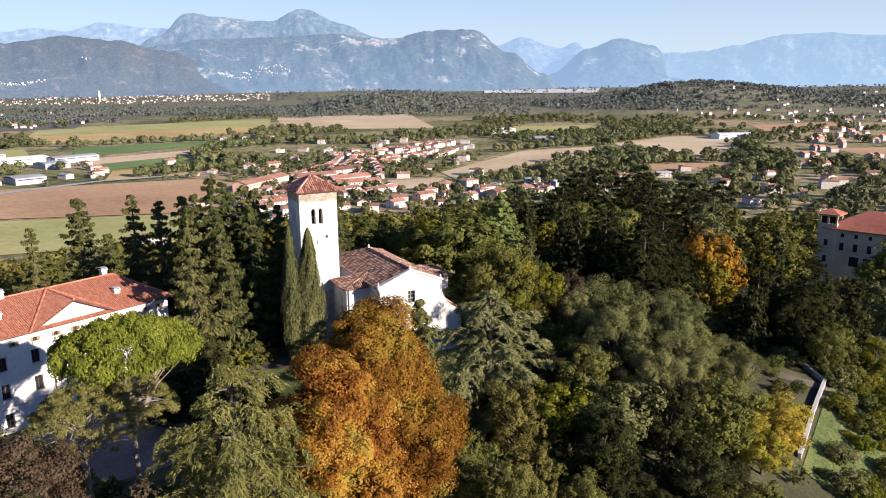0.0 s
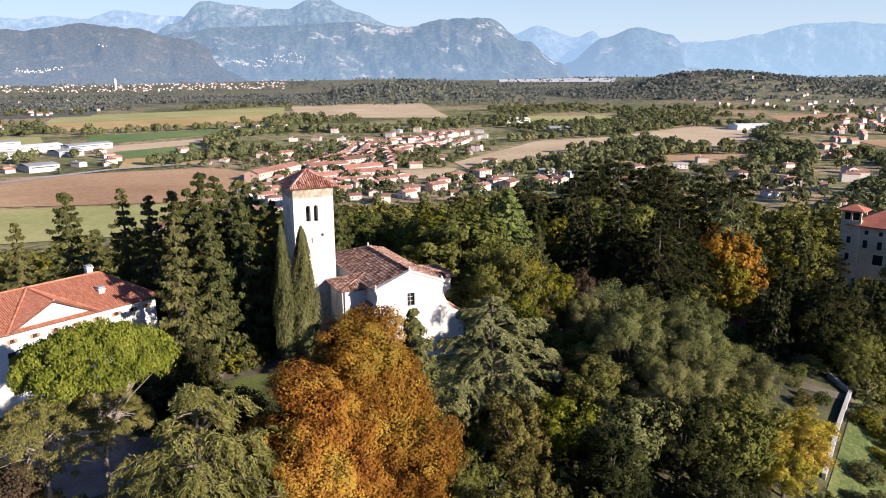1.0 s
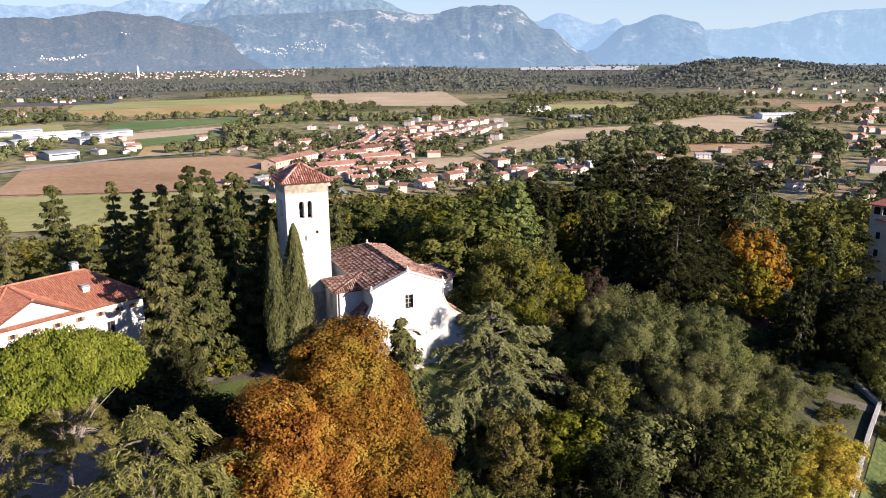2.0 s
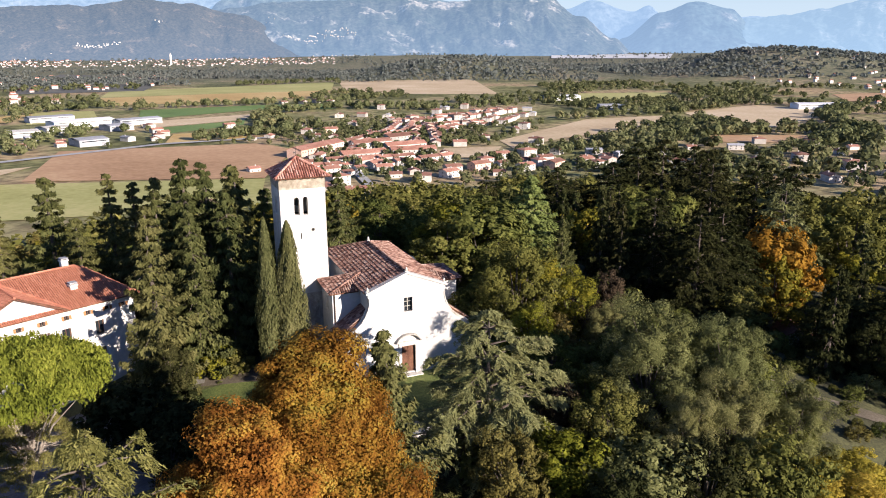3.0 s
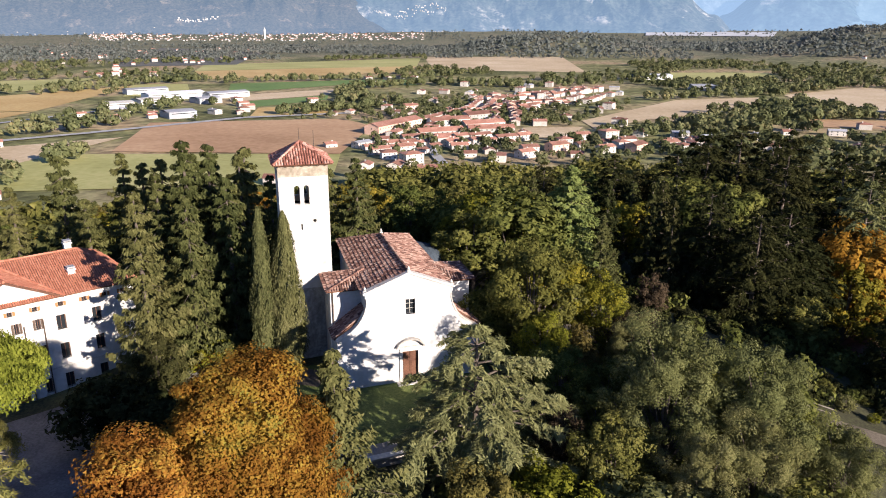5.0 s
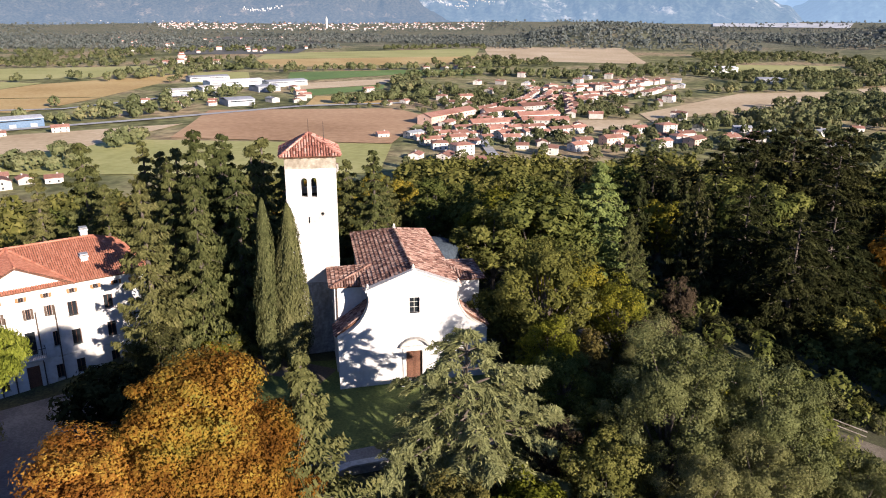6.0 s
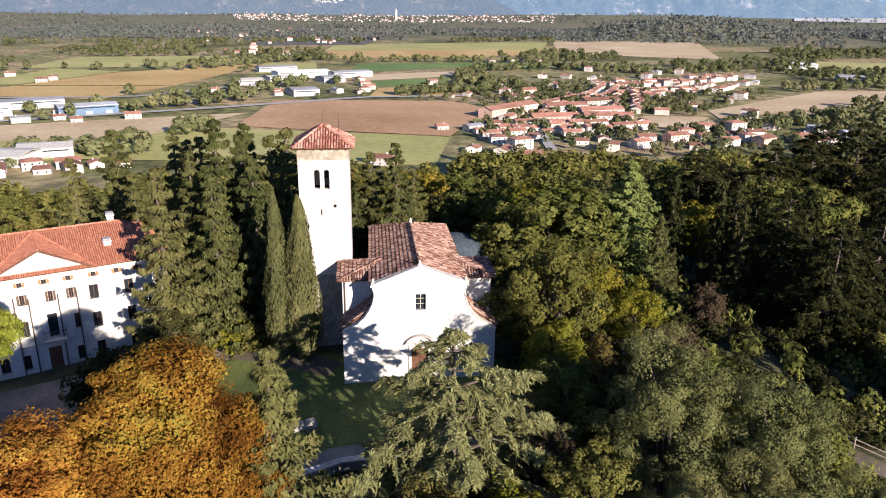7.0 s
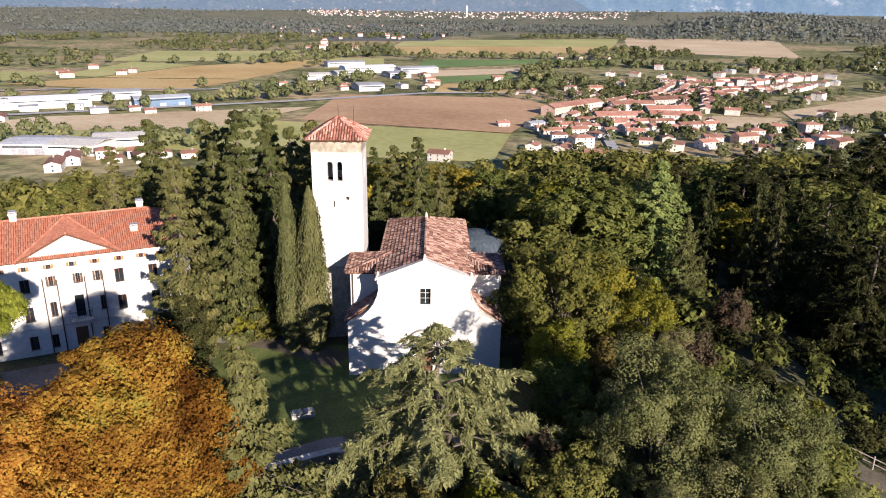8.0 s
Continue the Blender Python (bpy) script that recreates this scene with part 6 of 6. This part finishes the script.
shape("open_pine", umbrella(18, 15, 3.9, 5.6, 190, 230, 0.095, 0.55, (0.28, 0.62), 3, (0.62, 0.80)), PALE_BARK)
shape("tall_pine", cedar(31, 15, 5.4, 3.5, 15, 10, 70, 0.22, 0.42))
shape("bush", broadleaf(21, 3.5, 2.2, 0.0, 14, 10, 15, 0.22))

plant("chestnut", "chestnut", -14.6, -24.6, 15.9, "chestnut_tree", "large horse chestnut in orange and yellow autumn leaf", spin=20, wide=1.1)
plant("chestnut", "chestnut", -18.5, -27.2, 13.7, "chestnut_tree", "horse chestnut in orange leaf beside a taller one", spin=150, wide=1.1)
plant("cedar", "cedar", 1.0, -15.6, 12.0, "cedar_tree", "blue-grey cedar with drooping bough tips before the church", spin=40, wide=1.2)
plant("spruce_young", "spruce", -9.5, -21.9, 14.2, "spruce_tree", "young dark green spruce beside the chestnut", spin=0, wide=1.4)
plant("umbrella", "pine", -31.0, -14.5, 14.1, "umbrella_pine", "umbrella pine with a broad yellow-green dome", spin=10, wide=0.75)
plant("near_b", "dark_spruce", -21.9, 5.2, 5.4, "yew_tree", "broad dark yew before the spruces", spin=30, wide=0.9)
plant("bush", "dark_spruce", -26.0, 3.4, 2.4, "yew_bush", "clipped round dark yew bush on the court", "bush", spin=30, wide=1.15)
plant("tall_pine", "open_pine", -26.2, -30.0, 14.6, "pine_tree", "open-crowned pine with bare pale limbs", spin=0, wide=0.9)
for x, y, t, s in ((-12.3, 5.4, 16.0, "cypress_a"), (-10.2, 5.2, 15.5, "cypress_b")):
    plant(s, "cypress", x, y, t, "cypress_tree", "tall slim dark cypress beside the bell tower", group="cypresses by the tower")
for x, y, t, s, w in ((-22.5, 7.6, 17.4, "spruce_a", 1), (-18.6, 11.2, 16.0, "spruce_b", 0.95), (-18.6, 14.8, 20.5, "spruce_a", 1.05), (-14.9, 12.0, 17.4, "spruce_b", 0.95),
                      (-13.5, 15.0, 19.0, "spruce_b", 0.95), (-16.4, 15.4, 18.6, "spruce_b", 0.95), (-21.4, 15.6, 17.4, "spruce_a", 0.9), (-10.6, 15.8, 16.6, "spruce_a", 0.9), (-26.1, 29.0, 17.4, "spruce_a", 1), (-32.4, 28.4, 17.5, "spruce_b", 1.1), (-21.2, 20, 18, "spruce_b", 1), (-16.4, 19.1, 19.5, "spruce_a", 1)):
    plant(s, "spruce", x, y, t, "spruce_tree", "tall dark spruce in the row behind the villa", group="spruces by the villa", wide=1.25 * w)
for x, y, t, s, w in ((-29.5, 24, 13.5, "spruce_b", 1.1), (-23.5, 24, 17.0, "spruce_a", 1), (-38, 30, 14, "spruce_a", 1), (-12.9, 24.2, 18.2, "spruce_b", 1.1), (-5.5, 22, 12, "spruce_a", 0.9),
                      (-1.0, 21.2, 17.0, "spruce_a", 1), (-3.8, 24, 15.5, "spruce_b", 1), (1.5, 30, 12, "spruce_b", 1), (-7, 36, 13, "spruce_a", 1), (-18.5, 28, 17, "spruce_b", 1)):
    plant(s, "spruce", x, y, t, "spruce_tree", "tall dark spruce in the wood behind the church", group="spruces behind the church", wide=1.3 * w)
plant("spruce_near", "bright_fir", 25.6, 21.5, 14.8, "fir_tree", "bright yellow-green fir standing out of the dark wood", wide=2.0)
plant("spruce_near", "spruce", 27.4, 16.4, 9.9, "spruce_tree", "dark spruce standing beside the bright fir", wide=1.2)
plant("spruce_near", "cedar", 20.8, 22.6, 8.7, "spruce_tree", "small blue-grey spruce beside the bright fir", wide=1.1)
plant("low_a", "rosy", 30.5, 9.5, 4.6, "leafy_tree", "half-bare tree with reddish twigs", group="trees on the slope")
for key, leaf, x, y, t, lab in (("airy", "olive", 14.6, -18.0, 12.4, "airy grey-green tree with fine leaves"), ("airy", "olive", 20.4, -20.6, 10.8, "airy grey-green tree with fine leaves"),
                                ("airy", "olive", 18.6, -6.5, 7.6, "airy grey-green tree with fine leaves"), ("airy", "olive", 17.6, -24.2, 7.6, "airy grey-green tree with fine leaves"), ("airy", "olive", 13.6, -24.0, 6.8, "airy grey-green tree with fine leaves"), ("airy", "olive", 24.5, -24.5, 6.0, "airy grey-green tree with fine leaves"),
                                ("near_a", "brown", 11.4, -0.8, 12.6, "leafy tree turning brown beside the church"), ("near_a", "yellow", 14.8, 2.2, 10.2, "leafy tree turning yellow on the slope"),
                                ("near_b", "yellow", 19.0, 0.5, 8.8, "leafy tree turning yellow on the slope"), ("near_b", "lime", 10.6, -5.2, 8.0, "lime-green young leafy tree"),
                                ("near_a", "green", 10.2, -9.8, 6.6, "dark green leafy tree on the slope"), ("near_a", "brown", -0.6, -22.5, 5.4, "small brown-leaved tree before the cedar"),
                                ("near_a", "green", 9.0, -20.5, 6.2, "dark green leafy tree on the slope"), ("near_b", "rosy", 7.4, -16.0, 5.0, "bare tree with reddish twigs"),
                                # the next two take the dark leaf colour to stand in for shade
                                ("near_b", "dark_spruce", 4.8, -28.0, 4.6, "leafy tree on the slope, coloured dark for shade"), ("near_a", "dark_spruce", 12.6, -27.5, 4.6, "leafy tree on the slope, coloured dark for shade"),
                                ("near_b", "gold", 25.0, -29.6, 0.4, "golden yellow leafy tree by the wall"), ("near_a", "gold", 27.2, -28.0, 0.3, "golden yellow leafy tree by the wall"), ("near_b", "gold", 22.6, -28.4, 0.2, "golden yellow leafy tree by the wall"), ("near_a", "gold", 21.5, -31.2, -0.8, "yellow-green leafy tree on the slope"), ("near_b", "gold", 29.2, -26.6, -1.0, "golden yellow leafy tree by the wall"), ("near_a", "green", 48.5, -18.6, 1.0, "dark green leafy tree at the end of the wall"), ("near_b", "green", 53.0, -17.0, 0.5, "dark green leafy tree at the end of the wall"), ("near_a", "lime", 57.0, -20.0, -1.5, "yellow-green leafy tree on the slope")):
    plant(key, leaf, x, y, t, "leafy_tree", lab, group="trees right of the church", wide=1.7 if leaf == "gold" else 1.0)
# the darkest of these carry the shade below the court in their leaf colour
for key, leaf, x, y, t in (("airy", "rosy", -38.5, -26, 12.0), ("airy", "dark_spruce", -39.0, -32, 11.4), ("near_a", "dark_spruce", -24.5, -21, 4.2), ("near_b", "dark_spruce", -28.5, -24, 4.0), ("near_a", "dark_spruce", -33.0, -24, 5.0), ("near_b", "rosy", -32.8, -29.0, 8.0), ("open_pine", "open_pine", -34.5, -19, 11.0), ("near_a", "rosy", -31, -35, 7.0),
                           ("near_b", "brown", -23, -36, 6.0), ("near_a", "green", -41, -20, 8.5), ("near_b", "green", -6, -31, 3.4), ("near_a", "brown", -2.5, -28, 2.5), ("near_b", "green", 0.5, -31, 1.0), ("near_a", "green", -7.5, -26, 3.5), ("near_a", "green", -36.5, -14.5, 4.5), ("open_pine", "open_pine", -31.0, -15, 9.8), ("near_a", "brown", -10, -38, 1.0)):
    plant(key, leaf, x, y, t, "leafy_tree", {"green": "leafy tree in the shade below the chestnut", "rosy": "half-bare tree with grey-brown twigs", "open_pine": "open-crowned pine with bare pale limbs", "dark_spruce": "tree below the court, coloured dark for the shade there"}.get(leaf, "leafy tree turning brown on the slope"), group="trees below the court")
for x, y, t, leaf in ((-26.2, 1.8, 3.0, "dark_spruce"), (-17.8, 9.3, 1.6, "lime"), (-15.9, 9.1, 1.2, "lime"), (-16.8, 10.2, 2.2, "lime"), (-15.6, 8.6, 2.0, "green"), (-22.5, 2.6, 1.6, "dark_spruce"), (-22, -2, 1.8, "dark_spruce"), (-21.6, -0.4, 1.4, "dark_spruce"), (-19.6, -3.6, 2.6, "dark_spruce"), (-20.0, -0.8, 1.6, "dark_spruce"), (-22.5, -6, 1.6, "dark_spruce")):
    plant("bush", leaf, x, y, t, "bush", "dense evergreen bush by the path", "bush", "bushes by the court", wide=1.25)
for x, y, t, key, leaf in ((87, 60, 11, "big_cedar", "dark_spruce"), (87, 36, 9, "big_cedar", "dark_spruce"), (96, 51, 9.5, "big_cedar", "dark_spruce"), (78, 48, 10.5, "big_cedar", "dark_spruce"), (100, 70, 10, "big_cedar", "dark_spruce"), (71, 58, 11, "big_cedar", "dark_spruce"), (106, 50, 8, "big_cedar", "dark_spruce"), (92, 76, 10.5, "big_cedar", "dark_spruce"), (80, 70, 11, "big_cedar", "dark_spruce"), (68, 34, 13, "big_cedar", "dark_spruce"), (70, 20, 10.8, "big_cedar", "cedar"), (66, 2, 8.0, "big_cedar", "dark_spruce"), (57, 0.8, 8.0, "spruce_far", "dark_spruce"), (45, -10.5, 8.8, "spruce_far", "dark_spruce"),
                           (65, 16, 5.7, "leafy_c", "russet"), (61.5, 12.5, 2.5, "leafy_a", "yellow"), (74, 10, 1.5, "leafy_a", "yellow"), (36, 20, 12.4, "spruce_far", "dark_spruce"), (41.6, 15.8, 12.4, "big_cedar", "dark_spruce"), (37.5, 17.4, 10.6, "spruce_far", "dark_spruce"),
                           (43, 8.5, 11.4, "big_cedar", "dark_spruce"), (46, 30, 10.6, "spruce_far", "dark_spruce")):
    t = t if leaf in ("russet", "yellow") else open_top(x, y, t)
    if t - height(x, y) < 3:
        continue
    plant(key, leaf, x, y, t, "big_cedar" if key == "big_cedar" else "tree", {"russet": "leafy tree in rusty orange leaf", "yellow": "leafy tree turning yellow on the slope"}.get(leaf, "tall dark conifer on the wooded slope"), group="trees on the slope")

# undergrowth and smaller trees filling the slope right of the cedar
rng = random.Random(4)
filled = [Vector((o.matrix_basis.translation.x, o.matrix_basis.translation.y)) for o in scene.objects if o.parent is None and o.get("category") == "tree"]
for i in range(400):
    x, y = rng.uniform(2, 28), rng.uniform(-44, 4)
    if min((Vector((x, y)) - q).length for q in filled) < (3.9 if y > -29 else 3.0) or x > 27 or x > 18 and y < -23 or x < 8 and y > -14 or x > 22 and y > -13:
        continue
    filled.append(Vector((x, y)))
    # the lowest trees mostly get a blackish leaf that stands in for shade
    leaf = rng.choices(["green", "olive", "brown", "rosy", "lime", "dark_spruce"], [6, 3, 1, 0.7, 1, 0] if y > -27 else [2, 0, 1, 0.5, 0, 6])[0]
    label = {"green": "dark green leafy tree on the slope", "olive": "grey-green leafy tree on the slope", "brown": "leafy tree turning brown on the slope", "rosy": "half-bare tree with reddish twigs", "lime": "yellow-green leafy tree on the slope", "dark_spruce": "low tree on the slope, coloured blackish for shade"}[leaf]
    top = 1.6 + 0.13 * (y + 40) + rng.uniform(-0.8, 1.8) if y > -29 else height(x, y) + rng.uniform(3.0, 6.5)
    plant(rng.choice(["low_a", "low_b"]) if y > -29 else rng.choice(["near_a", "near_b"]), leaf, x, y, top, "leafy_tree", label, group="trees right of the church", wide=1.15 if y > -29 else 1.5)
for x, y, t, key in ((47, 2.5, 8.5, "big_cedar"), (51, 13, 10, "big_cedar"), (55, 8, 8, "spruce_far"), (30, 18, 9.5, "spruce_far"),
                     (40, 24, 11.5, "spruce_far"), (52, -8, 7.5, "spruce_far"), (60, -6, 6.5, "spruce_far"), (48, 22, 11, "spruce_far")):
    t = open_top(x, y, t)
    if t - height(x, y) < 3:
        continue
    plant(key, "dark_spruce", x, y, t, "big_cedar" if key == "big_cedar" else "tree", "tall dark conifer on the wooded slope", group="trees on the slope", wide=1.25)

lane_line = [(19, 8), (24, -1.6), (29.5, -8.1), (34.5, -12.5), (46, -21)]


def off_lane(x, y):
    best = 99.0
    for (xa, ya), (xb, yb) in zip(lane_line, lane_line[1:]):
        t = max(0, min(1, ((x - xa) * (xb - xa) + (y - ya) * (yb - ya)) / ((xb - xa) ** 2 + (yb - ya) ** 2)))
        best = min(best, math.hypot(x - xa - t * (xb - xa), y - ya - t * (yb - ya)))
    return best


filled = [Vector((o.matrix_basis.translation.x, o.matrix_basis.translation.y)) for o in scene.objects if o.parent is None and o.get("category") == "tree"]
for i in range(500):
    x, y = rng.uniform(21, 66), rng.uniform(-13, 26)
    if min((Vector((x, y)) - q).length for q in filled) < 4.2 or off_lane(x, y) < 3.2 or (x - 61) ** 2 + (y - 8) ** 2 < 60 or 20 < x < 46 and y < 13 or 46 < x < 62 and abs(y - 6 - (x - 61) * 0.85) < 6:
        continue
    filled.append(Vector((x, y)))
    conif = rng.random() < 0.8
    z = height(x, y)
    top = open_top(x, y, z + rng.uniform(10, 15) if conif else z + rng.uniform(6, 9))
    if top - z < 3:
        continue
    plant(rng.choice(["spruce_far", "big_cedar"]) if conif else rng.choice(["low_a", "low_b"]), "dark_spruce" if conif else "green", x, y, top, "tree",
          "tall dark conifer on the wooded slope" if conif else "dark green leafy tree on the slope", group="trees on the slope", wide=rng.uniform(1.1, 1.6))
for i in range(34):
    x, y = rng.uniform(24, 42), rng.uniform(-27, -2)
    if 1.6 < off_lane(x, y) < 5 and x - 24 > (-2 - y) * 0.25:
        leaf = rng.choice(["olive", "brown", "green", "lime"])
        plant("bush", leaf, x, y, height(x, y) + rng.uniform(0.8, 2.0), "bush", "scrubby bush on the grass verge of the lane", "bush", "bushes by the lane")
for x, y, t in ((49.5, -13.0, 3.6), (53.0, -12.0, 3.4), (56.5, -9.5, 3.8), (58.5, -14.0, 2.0), (50.5, -8.5, 4.6), (46.5, -8.0, 4.0)):
    plant("near_a" if x > 52 else "near_b", "dark_spruce", x, y, t, "evergreen_tree", "broad dark evergreen tree beyond the end of the wall", group="trees on the slope", wide=1.1)
plant("spruce_near", "dark_spruce", 55.0, -3.6, 5.2, "spruce_tree", "tall dark spruce beside the red-roofed hut", wide=1.5)
# dark saplings added to stand in for the deep shade of the hollow
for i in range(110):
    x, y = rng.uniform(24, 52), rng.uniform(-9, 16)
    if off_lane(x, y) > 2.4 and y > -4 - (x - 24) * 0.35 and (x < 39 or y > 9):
        plant("bush", "dark_spruce", x, y, height(x, y) + rng.uniform(1.0, 2.4), "sapling", "dark sapling added to deepen the shade by the lane", "tree", "saplings by the lane", wide=1.4)
# low shrubs added to darken shaded ground that the sky brightens
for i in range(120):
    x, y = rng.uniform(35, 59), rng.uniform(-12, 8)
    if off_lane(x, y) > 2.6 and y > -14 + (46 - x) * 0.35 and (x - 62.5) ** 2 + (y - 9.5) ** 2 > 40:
        plant("bush", rng.choice(["dark_spruce", "dark_spruce", "green"]), x, y, height(x, y) + rng.uniform(0.7, 1.4), "bush", "low dark shrub added to deepen the shade by the lane", "bush", "bushes by the lane", wide=1.5)
for i in range(110):
    x, y = rng.uniform(28, 62), rng.uniform(-40, -20)
    if y < -20.5 - (47 - x) * 0.62 and y > -46 + (x - 28) * 0.3:
        BUSHES.append((x, y, rng.uniform(0.7, 2.8), rng.choice(["lime", "olive", "green", "green", "yellow"])))
for x, y, h, leaf in BUSHES:
    plant("bush", leaf, x, y, height(x, y) + h, "bush", "rounded bush on the grass by the garden wall", "bush", "bushes by the wall", wide=1.5)
under = [(x, y, height(x, y) - 0.2) for x, y in [(random.Random(900 + i).uniform(-70, 110), random.Random(1900 + i).uniform(-60, 100)) for i in range(3000)]
         if y < 22 and x < 75 and not (-26 < x < 9 and -13 < y < 14) and not (-48 < x < -19 and -12 < y < 26) and off_lane(x, y) > 2.5 and not (x > 27 and y < -10)]
tree_mass("undergrowth", "shrubs and saplings under the trees", under, 2.4, 60, 15, "green", 0.17)

# the wood round and behind the church
rng = random.Random(12)
kinds = [("leafy_a", "green"), ("leafy_b", "green"), ("leafy_c", "green"), ("leafy_a", "brown"), ("leafy_c", "yellow"), ("leafy_b", "olive"), ("spruce_far", "spruce"), ("spruce_far", "dark_spruce"), ("big_cedar", "dark_spruce"), ("leafy_c", "russet")]
spots = [Vector((o.matrix_basis.translation.x, o.matrix_basis.translation.y)) for o in scene.objects if o.parent is None and o.get("category") in ("tree",)]


def clear(x, y):
    if -13 < x < 9 and -12 < y < 21 or -47 < x < -20 and -10 < y < 25 or x < 10 and -60 < y < 6:
        return False
    if 116 < x < 150 and 5 < y < 45 or 48 < x < 62 and -8 < y < 4:
        return False
    if abs(x - 25.6) < 5 and 2 < y < 28:
        return False
    if 28 < x < 52 and -30 < y < 6:
        return False
    return y > -4 - 0.35 * max(0, x - 20) or x > 60


def wood(count, x0, x1, y0, y1, gap, weights):
    for _ in range(count * 8):
        if count <= 0:
            return
        x, y = rng.uniform(x0, x1), rng.uniform(y0, y1)
        if not clear(x, y) or min((Vector((x, y)) - q).length for q in spots) < gap:
            continue
        d = math.hypot(x, y + 56)
        z = height(x, y)
        if x > 45:
            top = min(z + rng.uniform(13, 19), 31 - 0.135 * math.hypot(x + 34, y + 72) - rng.uniform(-1.0, 7.0))
        else:
            top = min(z + rng.uniform(11, 16.5), 31 - 0.222 * d - rng.uniform(-1.0, 7.0))
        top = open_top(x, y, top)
        if top - z < 4:
            continue
        spots.append(Vector((x, y)))
        key, leaf = rng.choices(kinds, weights)[0]
        if d > 118 and key.startswith("leafy"):
            key = "far_a" if key == "leafy_a" else "far_b"
        label = {"green": "dark green leafy tree in the wood", "brown": "leafy tree turning brown in the wood", "yellow": "leafy tree turning yellow in the wood", "olive": "grey-green leafy tree in the wood",
                 "russet": "leafy tree in rusty orange leaf", "spruce": "dark conifer in the wood", "dark_spruce": "blackish green conifer in the wood"}[leaf]
        plant(key, leaf, x, y, top, "big_cedar" if key == "big_cedar" else "tree", label, group="trees of the wood", wide=rng.uniform(1.0, 1.5))
        count -= 1


wood(46, -12, 28, 10, 75, 4.6, (5, 5, 5, 3, 2, 2, 2, 2, 1, 0.5))
wood(30, 28, 62, 8, 75, 4.8, (1.2, 1.2, 1.2, 0.6, 0.4, 0.4, 6, 3, 3, 0.2))
wood(58, 40, 135, -20, 110, 6.2, (3, 3, 3, 1.5, 1, 1, 4, 5, 5.6, 0))
wood(38, -75, 70, 60, 130, 6.5, (5, 5, 5, 3, 2, 2, 2, 2, 0, 0.6))
wood(26, -90, -36, 14, 60, 5.5, (6, 5, 5, 2, 1, 2, 2, 2, 0, 0.2))
